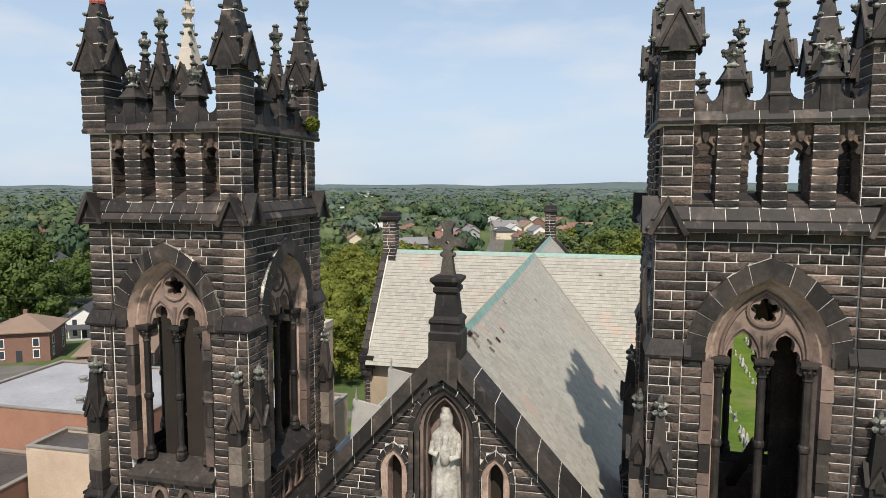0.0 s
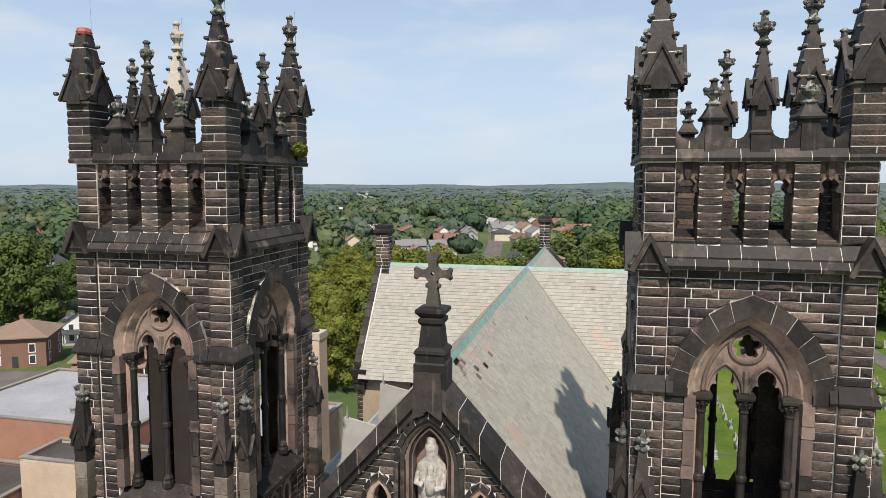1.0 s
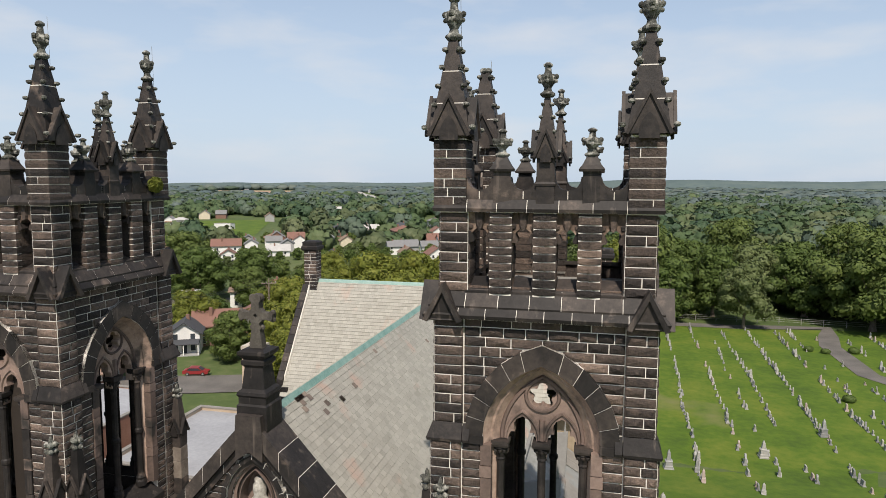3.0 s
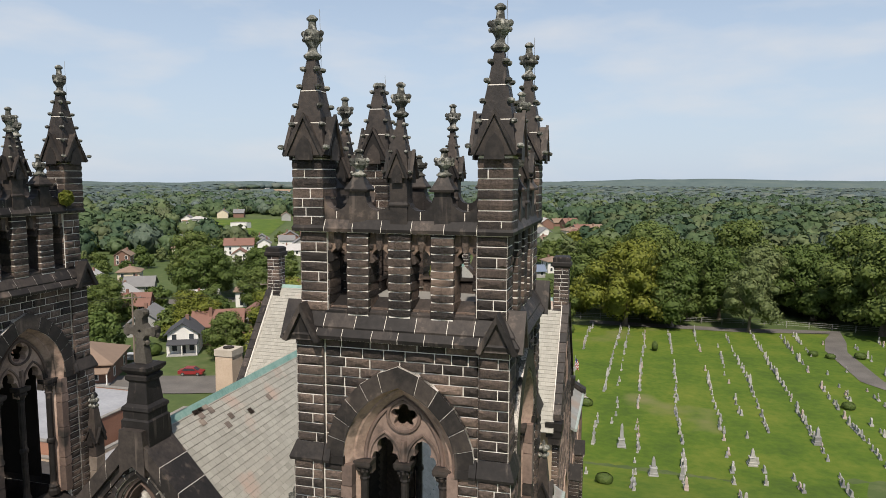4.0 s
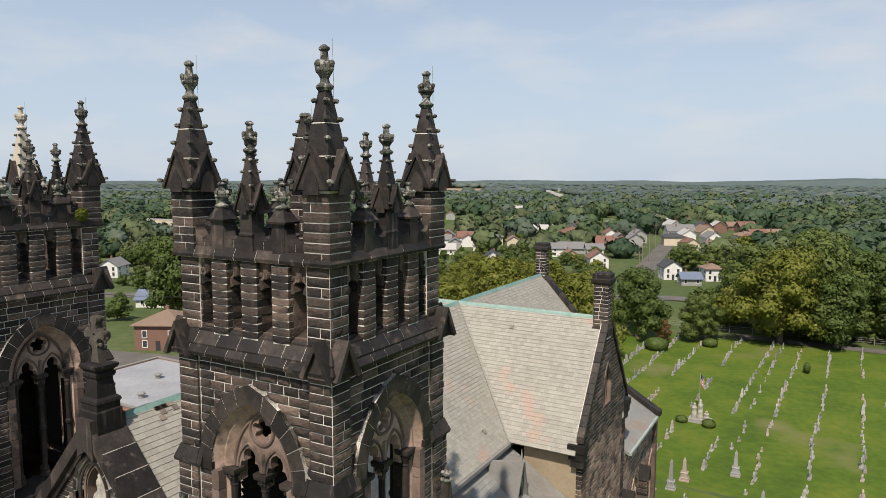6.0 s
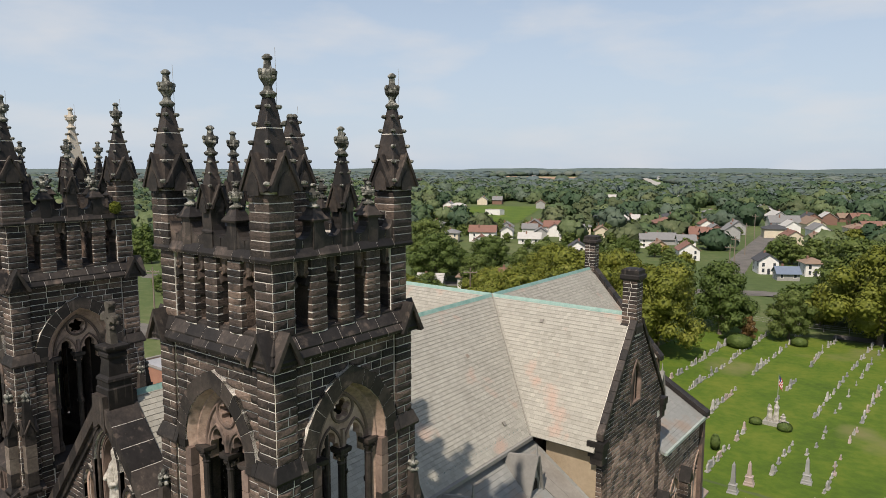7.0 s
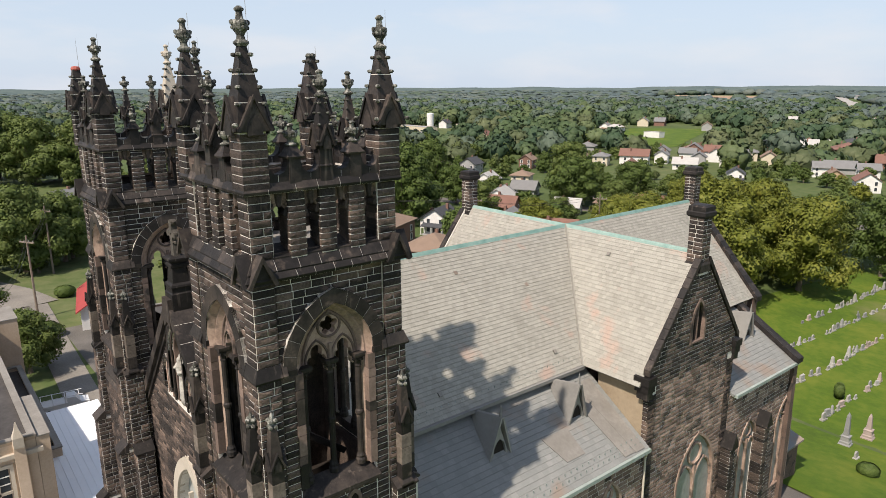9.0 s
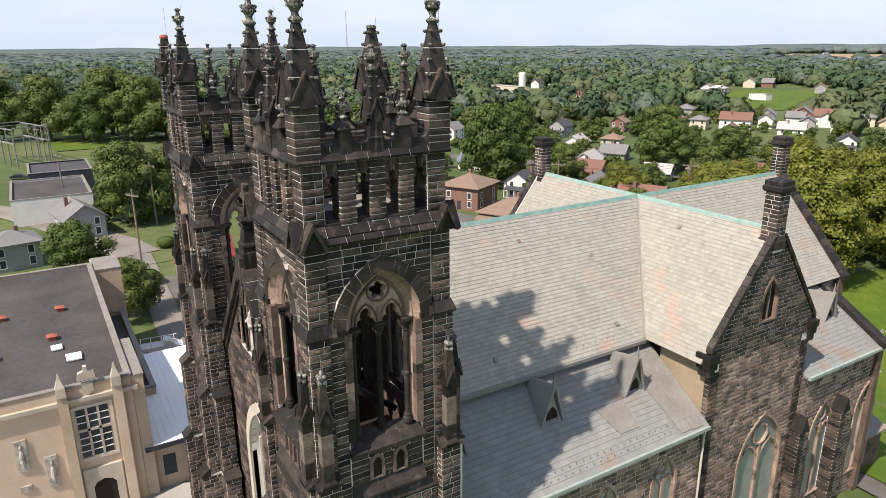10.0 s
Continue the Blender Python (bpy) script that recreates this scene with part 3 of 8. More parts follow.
def bell_tower(x, y, states, label, near, sx, sy):
    r = random.Random(int(x * 10) + 400)
    t = thing("bell_tower", label, "tower", pose(x, y, 0), group="twin bell towers")
    mas = Masonry(t, 0.06)
    # belfry and crown walls
    b = Build()
    for k in range(4):
        m = turn(k)
        b.slab([(-2.28, 13.2), (2.28, 13.2), (2.28, 23.3), (-2.28, 23.3)], [arch(0, 1.33, 15.6, 19.88, 21.88, 10)], -2.32, -1.86, m)
        b.slab([(-1.85, 13.5), (1.85, 13.5), (1.85, 23.05), (-1.85, 23.05)], [arch(0, 1.12, 15.6, 19.88, 21.80, 10)], -1.88, -1.80, m, 1)
        for s in (-1, 1):
            ua, ub = sorted((s * 1.785, s * 2.39))
            b.box(ua, ub, -2.40, -2.25, 20.1, 22.9, m)
            ua, ub = sorted((s * 1.805, s * 2.46))
            b.box(ua, ub, -2.47, -2.25, 13.0, 19.95, m)
        b.slab([(-2.46, 13.0), (2.46, 13.0), (2.46, 19.84), (1.30, 19.84), (1.30, 15.5), (-1.30, 15.5), (-1.30, 19.84), (-2.46, 19.84)], [], -2.40, -2.25, m)
    part("belfry_wall", b, t, mats=[M_MORTAR, M_ASHLAR])
    b = Build()
    for k in range(4):
        holes = [arch(u, 0.225, 23.55, 24.62, 24.95, 5) for u in (-1.42, -0.47, 0.47, 1.42)]
        b.slab([(-2.28, 23.2), (2.28, 23.2), (2.28, 25.4), (-2.28, 25.4)], holes, -2.20 - 0.004 * k, -1.78, turn(k), 1)
        for u in (-1.42, -0.47, 0.47, 1.42):
            a = arch(u, 0.225, 24.6, 24.62, 24.95, 5)
            b.slab([(u - .26, 24.6), a[0]] + a[:1:-1] + [a[1], (u + .26, 24.6), (u + .26, 25.34), (u - .26, 25.34)], [], -2.232, -2.19, turn(k), 2)
            b.add([(u - .3, -2.33, 23.40), (u + .3, -2.33, 23.40), (u + .3, -1.7, 23.62), (u - .3, -1.7, 23.62), (u - .3, -2.33, 23.46), (u + .3, -2.33, 23.46), (u + .3, -1.7, 23.72), (u - .3, -1.7, 23.72)], [(3, 2, 1, 0), (4, 5, 6, 7), (0, 1, 5, 4), (1, 2, 6, 5), (2, 3, 7, 6), (3, 0, 4, 7)], turn(k), 3)
        for u in (-0.945, 0, 0.945):
            b.box(u - 0.236, u + 0.236, -2.352, -1.74, 23.35, 24.66, turn(k))
            b.box(u - 0.236, u + 0.236, -2.352, -2.15, 24.6, 25.3, turn(k))
        for s in (-1, 1):
            ua, ub = sorted((s * 1.67, s * 2.30))
            b.box(ua, ub, -2.305, -2.15, 23.3, 25.35, turn(k))
    part("crown_wall", b, t, mats=[M_MORTAR, M_ASHLAR, M_HEAD, M_DRESSED])
    # piers of single blocks, shouldered heads and hanging keystones of the crown arcade
    for k in range(4):
        for u, half in ((-0.945, 0.25), (0, 0.25), (0.945, 0.25), (-1.80, 0.16), (1.80, 0.16)):
            z, ztop = 23.40, 25.29 if half > .2 else 24.64
            while z < ztop - .04:
                h = r.uniform(0.165, 0.205) if z < ztop - .24 else ztop - z
                w = half + r.uniform(-.012, .012)
                front = -2.385 if half > .2 else -2.30
                part("pier_block", shared_block(r), t, at=turn(k) @ Matrix.Translation((u, front, z + .011)) @ Matrix.Diagonal((w * 2, -front - 1.70, h - .022, 1)))
                z += h
        for u in (-1.42, -0.47, 0.47, 1.42):
            part("keystone", SHARED["keystone"], t, at=turn(k) @ Matrix.Translation((u, -2.21, 25.0)))
            for s in (-1, 1):
                part("shoulder_stone", SHARED["shoulder"], t, at=turn(k) @ Matrix.Translation((u + s * .185, -2.2, 24.60)) @ Matrix.Diagonal((-s, 1, 1, 1)))
                part("shoulder_stone", SHARED["filler"], t, at=turn(k) @ Matrix.Translation((u + s * .205, -2.22, 24.88)) @ Matrix.Diagonal((r.uniform(.8, 1.1), 1, r.uniform(.8, 1.15), 1)))
    # decks inside
    part("deck", Build().box(-2.2, 2.2, -2.2, 2.2, 23.05, 23.25), t, mats=[M_LEAD])
    part("deck", Build().box(-2.2, 2.2, -2.2, 2.2, 13.3, 13.5), t, mats=[M_DARK])
    b = Build()
    for s in (-1, 1):
        b.box(s * 0.95 - 0.1, s * 0.95 + 0.1, -1.7, 1.7, 13.9, 14.2)
    b.box(-0.1, 0.1, -1.9, 1.9, -0.1, 0.1, pose(0.1, 0, 16.4, -40, 0, 0))
    part("bell_frame", b, t, mats=[M_DARK])
    # masonry fields
    for k in range(4):
        m = turn(k)
        one = near and k in (0, 1)
        mas.field(lay(-1.74, 1.74, 20.28, 22.84, without((0, 1.60, 20.0, 22.22, 0)), r=r), -2.32, m, one)
        for s in (-1, 1):
            ua, ub = sorted((s * 1.74, s * 2.40))
            mas.field(lay(ua, ub, 20.28, 22.84, whole, r=r), -2.40, m, one, 0.045)
            ua, ub = sorted((s * 1.67, s * 2.31))
            mas.field(lay(ua, ub, 23.42, 25.28, whole, r=r), -2.305, m, one, 0.045)
            ua, ub = sorted((s * 1.76, s * 2.47))
            mas.field(lay(ua, ub, 13.1, 19.86, whole, r=r, length=(0.3, 0.5)), -2.47, m, False, 0.045)
            ua, ub = sorted((s * 1.32, s * 1.76))
            mas.field(lay(ua, ub, 13.1, 19.86, whole, r=r, length=(0.3, 0.5)), -2.40, m, False, 0.045)
        mas.field(lay(-1.3, 1.3, 14.2, 15.4, without((-0.42, 0.26, 14.9, 15.28, 0), (0.42, 0.26, 14.9, 15.28, 0)), r=r), -2.40, m)
        mas.field(lay(-1.32, 1.32, 13.1, 13.75, whole, r=r), -2.40, m)
    # small blind lancets under the belfry window, with their sill
    for k in range(4):
        for u in (-0.42, 0.42):
            o, i = arch(u, 0.27, 14.3, 14.88, 15.30, 5), arch(u, 0.16, 14.34, 14.86, 15.14, 5)
            bl = part("blind_lancet", Build().slab(o, [i], -2.48, -2.38, turn(k)), t, mats=[M_PINK])
            # a near-black sheet fills each small arch
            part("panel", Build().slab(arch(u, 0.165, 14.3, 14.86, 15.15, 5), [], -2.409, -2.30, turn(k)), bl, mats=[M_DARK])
        b = Build()
        mitred(b, [(2.62, 13.72), (2.62, 13.8), (2.40, 14.25), (2.3, 13.72)], -1.32, 1.32, turn(k), False)
        part("sloped_sill", b, t, mats=[M_DRESSED])
    # sloped courses
    for name, n, rows in (("parapet_band", 7, [[(2.43, 25.30), (2.45, 25.38), (2.34, 25.60), (2.2, 25.30)]]),
                          ("set_off", 8, [[(2.60, 22.84), (2.63, 22.93), (2.50, 23.10), (2.2, 22.84)], [(2.51, 23.08), (2.52, 23.13), (2.27, 23.50), (2.1, 23.08)]])):
        for k in range(4):
            core = Build()
            for row in rows:
                mitred(core, [(h_ - 0.007, z_ - 0.004) for h_, z_ in row], -99, 99, turn(k))
            run = part(name, core, t, mats=[M_MORTAR])
            for i, row in enumerate(rows):
                slab_course(run, row, 2.4, n - i, turn(k), r)
    for k in range(4):
        for s in (-1, 1):
            b = Build()
            p = [(2.54, 19.86), (2.56, 19.93), (2.43, 20.30), (2.2, 19.86)]
            if s < 0:
                mitred(b, p, -99, -1.75, turn(k))
                mitred(b, p, -1.735, -1.58, turn(k))
            else:
                mitred(b, p, 1.75, 99, turn(k))
                mitred(b, p, 1.58, 1.735, turn(k))
            part("string_course", b, t, mats=[M_DRESSED])
    # gabled caps on the corners
    for k in range(4):
        for s in (-1, 1):
            b = Build()
            u = s * 2.17
            b.slab([(u - 0.36, 22.82), (u + 0.36, 22.82), (u, 23.56)], [], -2.60, -1.9, turn(k))
            for q in (-1, 1):
                w = [(u, 23.66), (u + q * 0.44, 22.80), (u + q * 0.33, 22.76), (u, 23.46)]
                b.slab(w if q < 0 else w[::-1], [], -2.70, -1.9, turn(k))
            part("gabled_cap", b, t, mats=[M_DRESSED])
    # parapet with scallops
    for k in range(4):
        top = []
        for c in (1.42, 0.47, -0.47, -1.42):
            top += [(c + .30, 26.09), (c + .29, 25.95), (c + .2, 25.84), (c, 25.77), (c - .2, 25.84), (c - .29, 25.95), (c - .30, 26.09)]
        core = [(1.75, 26.09)] + top + [(-1.75, 26.09)]
        par = part("parapet", Build().slab([(-1.75, 25.5), (1.75, 25.5)] + core, [], -2.333, -2.065, turn(k)), t, mats=[M_MORTAR])
        for c in (1.42, 0.47, -0.47, -1.42):
            for q in (-1, 1):
                pts = [(c + q * x, z) for x, z in ((.345, 25.585), (.012, 25.585), (.012, 25.80), (.10, 25.815), (.19, 25.87), (.25, 25.97), (.275, 26.10), (.345, 26.10))]
                part("parapet_stone", Build().slab(pts if q < 0 else pts[::-1], [], -2.345 - r.uniform(0, .012), -2.05, turn(k)), par, mats=[M_DRESSED])
        for u, h2 in ((0, .115), (.945, .115), (-.945, .115)):
            for z0, z1 in ((25.585, 25.86), (25.885, 26.135)):
                part("parapet_stone", Build().box(u - h2, u + h2, -2.35, -2.045, z0, z1, turn(k)), par, mats=[M_ASHLAR])
    shared = SHARED
    for k in range(4):
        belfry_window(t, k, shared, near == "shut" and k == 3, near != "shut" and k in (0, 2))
        for u in (-0.945, 0.945):
            part("small_pinnacle", shared["small"], t, at=turn(k) @ pose(u, -2.2, 0, 0, 0, r.uniform(-4, 4)))
        part("middle_pinnacle", shared["middle"], t, at=turn(k) @ pose(0, -2.2, 0))
        for s in (-1, 1):
            o = part("buttress_pinnacle", shared["bshaft"], t, at=turn(k) @ pose(s * 2.2, -2.62, 0))
            part("finial", shared["bfinial"], o, at=pose(0, 0, 0, 0, 0, r.uniform(-30, 30)))
            for nm, me, times in shared["bpieces"]:
                for j in range(times):
                    part(nm, me, o, at=turn(j))
    for (px, py), st in zip(((-1, -1), (1, -1), (1, 1), (-1, 1)), states):
        pinnacle(t, px * 2.06, py * 2.06, st, r)
    # lower stage with stepped buttresses
    b, low = Build(), []
    b.squares([(2.52, -0.6), (2.52, 13.3)])
    for k in range(4):
        m = turn(k)
        for s in (-1, 1):
            ua, ub = sorted((s * 1.82, s * 2.58))
            for y0, z0, z1 in ((-2.78, 11.0, 14.9), (-3.15, 6.2, 10.9), (-3.5, -0.6, 6.1)):
                b.box(ua, ub, y0, -2.3, z0, z1, m)
                mas.field(lay(ua, ub, max(z0, 0), z1 - 0.12, whole, r=r, length=(0.3, 0.5)), y0, m, False, 0.04)
                if k in (0, 1, 3):
                    for side in (-1, 1):
                        e = ua if side < 0 else ub
                        mm = m @ pose(e, (y0 - 2.5) / 2, 0, 0, 0, 90 * side)
                        hw = (-2.5 - y0) / 2
                        mas.field(lay(-hw, hw, max(z0, 0), z1 - 0.12, whole, r=r, length=(0.3, 0.5)), 0, mm, False, 0.03)
        mas.field(lay(-1.82, 1.82, 0, 13.1, whole, r=r), -2.52, m, False, 0.045)
    part("lower_wall", b, t, mats=[M_MORTAR])
    for k in range(4):
        b = Build()
        mitred(b, [(2.57, 13.16), (2.59, 13.26), (2.41, 13.62), (2.2, 13.16)], -99, 99, turn(k))
        part("ledge_course", b, t, mats=[M_DRESSED])
    for k in range(4):
        for s in (-1, 1):
            ua, ub = sorted((s * 1.78, s * 2.62))
            for y0, y1, z0, z1 in ((-2.86, -2.5, 14.8, 15.1), (-3.24, -2.76, 10.8, 11.3), (-3.6, -3.12, 6.0, 6.5)):
                b = Build()
                b.add([(ua, y0, z0), (ub, y0, z0), (ub, y1, z0), (ua, y1, z0), (ua, y0, z0 + .08), (ub, y0, z0 + .08), (ub, y1, z1), (ua, y1, z1)],
                      [(3, 2, 1, 0), (4, 5, 6, 7), (0, 1, 5, 4), (1, 2, 6, 5), (2, 3, 7, 6), (3, 0, 4, 7)], turn(k))
                part("buttress_weathering", b, t, mats=[M_DRESSED])
    mas.finish(M_ASHLAR, "rock-faced sooty sandstone blocks")
    t.scale = (sx * UNIT, sy * UNIT, UNIT)
    return t


_g = Build()
gablets(_g, 0.45, 27.02, 27.92, 0.49, faces=1)
SHARED = {"crocket": Build().lathe([(0.04, -0.05), (0.078, -0.01), (0.074, 0.036), (0.03, 0.056)], 6).mesh("crocket", [M_CARVED]), "gablet": _g.mesh("gablet", [M_DRESSED]), "column": column_mesh(), "small": small_pinnacle(), "middle": middle_pinnacle()}
M_BLOCKPALE = surface("greyish_tan_block", [(0.0, (0.04, 0.034, 0.029)), (0.5, (0.125, 0.103, 0.085)), (1.0, (0.27, 0.23, 0.19))], 0.85, grain=10, patch=1.6, bump=0.3, noise_mix=0.7)
SHARED["keystone"] = Build().rings([[(x * q, y, z) for x, z in ((0, -.13), (.06, -.09), (.085, 0), (.10, .14), (.115, .29), (-.115, .29), (-.10, .14), (-.085, 0), (-.06, -.09))] for q, y in ((1.0, .12), (1.0, -.04), (.62, -.09))][::-1]).mesh("keystone", [M_ASHLAR])
SHARED["shoulder"] = Build().slab([(-.11, .0), (.04, .0), (.075, .05), (.03, .17), (-.02, .25), (-.11, .25)], [], -.07, .3).mesh("shoulder_stone", [M_ASHLAR])
SHARED["filler"] = Build().rings([[(x * q, y, z * q + .07) for x, z in ((0, -.065), (.05, -.04), (.055, .04), (0, .07), (-.055, .04), (-.05, -.04))] for q, y in ((1.0, .05), (1.0, -.02), (.6, -.05))][::-1]).mesh("shoulder_stone", [M_ASHLAR])
SHARED["bshaft"], SHARED["bfinial"], SHARED["bpieces"] = buttress_pinnacle()
tower_r = bell_tower(3.81, 19.13, ("whole", "whole", "whole", "broken"), "soot-blackened gothic sandstone bell tower with crocketed pinnacles beside the nave", "shut", 1.055, 1.055)
tower_l = bell_tower(-11.76, 19.13, ("capped", "whole", "whole", "pale"), "soot-blackened gothic bell tower with one pale finial beside the school", True, 1.012, 1.055)


# ---- nave, transept and choir ----
AX = -3.9
RIDGE, EAVE = 19.55, 13.32
church = thing("church", "dark sandstone gothic church body with pale slate roofs", "church", pose(AX, 0, 0))


def slope_quad(p, q, r, s, n_u, n_v, b, lift=0.028, clip=None, rr=rnd, single=None):
    """Overlapping slates on the plane p (foot left), q (foot right), r (head right), s (head left)."""
    p, q, r_, s = (Vector(a) for a in (p, q, r, s))
    nrm = (q - p).cross(s - p).normalized()
    at = lambda u, v: p.lerp(q, u).lerp(s.lerp(r_, u), v)
    for j in range(n_v):
        t0, t1 = (j + 0.03) / n_v, (j + 1.0) / n_v
        off = (j % 2) * 0.5
        for i in range(-1, n_u):
            a, c = max((i + off + 0.012) / n_u, 0.0), min((i + 1 + off - 0.012) / n_u, 1.0)
            if c - a < 0.1 / n_u:
                continue
            mid = at((a + c) / 2, (t0 + t1) / 2)
            if clip and not clip(mid):
                continue
            o, ex, ey = at(a, t0), at(c, t0) - at(a, t0), at(a, t1) - at(a, t0)
            if single is not None and len(single) < 300 and 23.5 < mid.y < 31.0:
                single.append(Matrix(((ex.x, ey.x, nrm.x, o.x), (ex.y, ey.y, nrm.y, o.y), (ex.z, ey.z, nrm.z, o.z), (0, 0, 0, 1))))
                continue
            h = lift + rr.uniform(-0.004, 0.008)
            b.add([o + nrm * h, o + ex + nrm * h, o + ex + ey + nrm * 0.012, o + ey + nrm * 0.012, o + nrm * 0.001, o + ex + nrm * 0.001], [(0, 1, 2, 3), (4, 5, 1, 0)])


def roof(name, quads, label, slates_mat, base_mat, near=False):
    ob = part(name, Build().add(*quads_to_mesh([q[0] for q in quads])), church, label, M_UNDERLAY if base_mat is M_SLATE else base_mat)
    b, one = Build(), [] if near else None
    for (p, q, r, s), nu, nv, clip in quads:
        slope_quad(p, q, r, s, nu, nv, b, clip=clip, single=one)
    part("slate_covering", b, ob, mats=[slates_mat])["kind"] = "stuff"
    me = Build().add([(0, 0, .030), (1, 0, .030), (1, 1, .012), (0, 1, .012), (0, 0, .001), (1, 0, .001)], [(0, 1, 2, 3), (4, 5, 1, 0)]).mesh("slate", [slates_mat])
    for m in one or []:
        part("slate", me, ob, at=m)
    return ob


def quads_to_mesh(qs):
    v, f = [], []
    for q in qs:
        n = len(v)
        v += list(q)
        f.append(tuple(range(n, n + 4)))
        nn = (Vector(q[1]) - Vector(q[0])).cross(Vector(q[3]) - Vector(q[0])).normalized() * -0.12
        v += [tuple(Vector(a) + nn) for a in q]
        f.append((n + 7, n + 6, n + 5, n + 4))
        f += [(n + i, n + 4 + i, n + 4 + (i + 1) % 4, n + (i + 1) % 4)[::-1] for i in range(4)]
    return v, f


HW = 5.62            # half width of the nave roof
TY, TH = 41.5, 4.7  # transept ridge and half width
TX = 9.45           # half length of the transept to its gable walls
Y0, Y1 = 17.9, 55.45
AWX, AEZ = 9.75, 10.0   # east aisle eave: distance from the axis and height
WWX, WEZ = 7.95, 11.36  # west aisle eave
ez = EAVE
nave_clip = lambda c: abs(c.y - TY) > TH * (RIDGE - c.z) / (RIDGE - ez) - 0.05
tr_clip = lambda c: abs(c.x) > HW * (RIDGE - c.z) / (RIDGE - ez) - 0.05
for s in (1, -1):
    def q(a, b_, c, d):
        pts = [(s * x, y, z) for x, y, z in (a, b_, c, d)]
        return tuple(pts) if s > 0 else (pts[1], pts[0], pts[3], pts[2])
    roof("nave_roof", [(q((HW, Y0, ez), (HW, TY, ez), (0, TY, RIDGE), (0, Y0, RIDGE)), 92, 40, nave_clip)], "pale weathered slate roof with faint pink patches", M_SLATE, M_SLATE, s > 0)
    roof("choir_roof", [(q((HW, TY, ez), (HW, Y1, ez), (0, Y1, RIDGE), (0, TY, RIDGE)), 58, 40, nave_clip)], "pale weathered slate roof", M_SLATE, M_SLATE)
    roof("transept_roof", [((
        ((0, TY - TH, ez), (TX - .2, TY - TH, ez), (TX - .2, TY, RIDGE), (0, TY, RIDGE)) if s > 0 else ((-TX + .2, TY - TH, ez), (0, TY - TH, ez), (0, TY, RIDGE), (-TX + .2, TY, RIDGE))), 37, 34, tr_clip),
        (((TX - .2, TY + TH, ez), (0, TY + TH, ez), (0, TY, RIDGE), (TX - .2, TY, RIDGE)) if s > 0 else ((0, TY + TH, ez), (-TX + .2, TY + TH, ez), (-TX + .2, TY, RIDGE), (0, TY, RIDGE)), 37, 34, tr_clip)],
        "pale weathered slate roof with faint pink patches", M_SLATE, M_SLATE)
    # aisle roofs
    ax_, az_ = (AWX, AEZ) if s > 0 else (WWX, WEZ)
    roof("aisle_roof", [(q((ax_, 21.6, az_), (ax_, TY - TH + .55, az_), (HW - .25, TY - TH + .55, 12.95), (HW - .25, 21.6, 12.95)), 46, 19 if s > 0 else 9, None)], "blue-grey slate aisle roof streaked with grime", M_SLATE_BLUE, M_SLATE_BLUE)
    roof("choir_aisle_roof", [(q((AWX, TY + TH - .5, AEZ + .3), (AWX, 53.75, AEZ + .3), (HW - .25, 53.75, 13.0), (HW - .25, TY + TH - .5, 13.0)), 26, 19, None)], "blue-grey slate aisle roof", M_SLATE_BLUE, M_SLATE_BLUE)

# copper ridges and valleys
b = Build()
for p0, p1 in (((0, Y0), (0, Y1)), ):
    K = (RIDGE - ez) / HW
    b.slab([(-0.13, RIDGE - 0.13 * K + .045), (-0.13, RIDGE - 0.13 * K), (0, RIDGE), (0.13, RIDGE - 0.13 * K), (0.13, RIDGE - 0.13 * K + .045), (0.05, RIDGE + 0.02), (0, RIDGE + 0.09), (-0.05, RIDGE + 0.02)], [], Y0, Y1)
part("ridge_capping", b, church, "green copper ridge capping", [M_COPPER])
b = Build()
K = (RIDGE - ez) / TH
b.slab([(-0.11, RIDGE - 0.11 * K + .05), (-0.11, RIDGE - 0.11 * K), (0, RIDGE), (0.11, RIDGE - 0.11 * K), (0.11, RIDGE - 0.11 * K + .05), (0.05, RIDGE + 0.025), (0, RIDGE + 0.095), (-0.05, RIDGE + 0.025)], [], -TX + .2, TX - .2, pose(0, TY, 0, 0, 0, 90))
part("ridge_capping", b, church, "green copper ridge capping", [M_COPPER])
for sx in (-1, 1):
    for sy in (-1, 1):
        b = Build()
        b.tube([(0, TY, RIDGE + 0.03), (sx * HW, TY + sy * TH, ez + 0.04)], 0.075, 6)
        part("valley", b, church, mats=[M_UNDERLAY])
# gutters
for sx in (-1, 1):
    for x, y0, y1, z, m in ((HW + .06, 21.6, TY - TH, ez - .12, M_LEAD), ((AWX if sx > 0 else WWX) + .05, 21.6, TY - TH + .5, (AEZ if sx > 0 else WEZ) - .1, M_GUTTER), (AWX + .05, TY + TH - .4, 53.75, AEZ + .2, M_GUTTER)):
        b = Build()
        b.box(sx * x - 0.11, sx * x + 0.11, y0, y1, z - 0.06, z + 0.12)
        part("gutter", b, church, mats=[m])

# walls
cm = Masonry(church, 0.035)


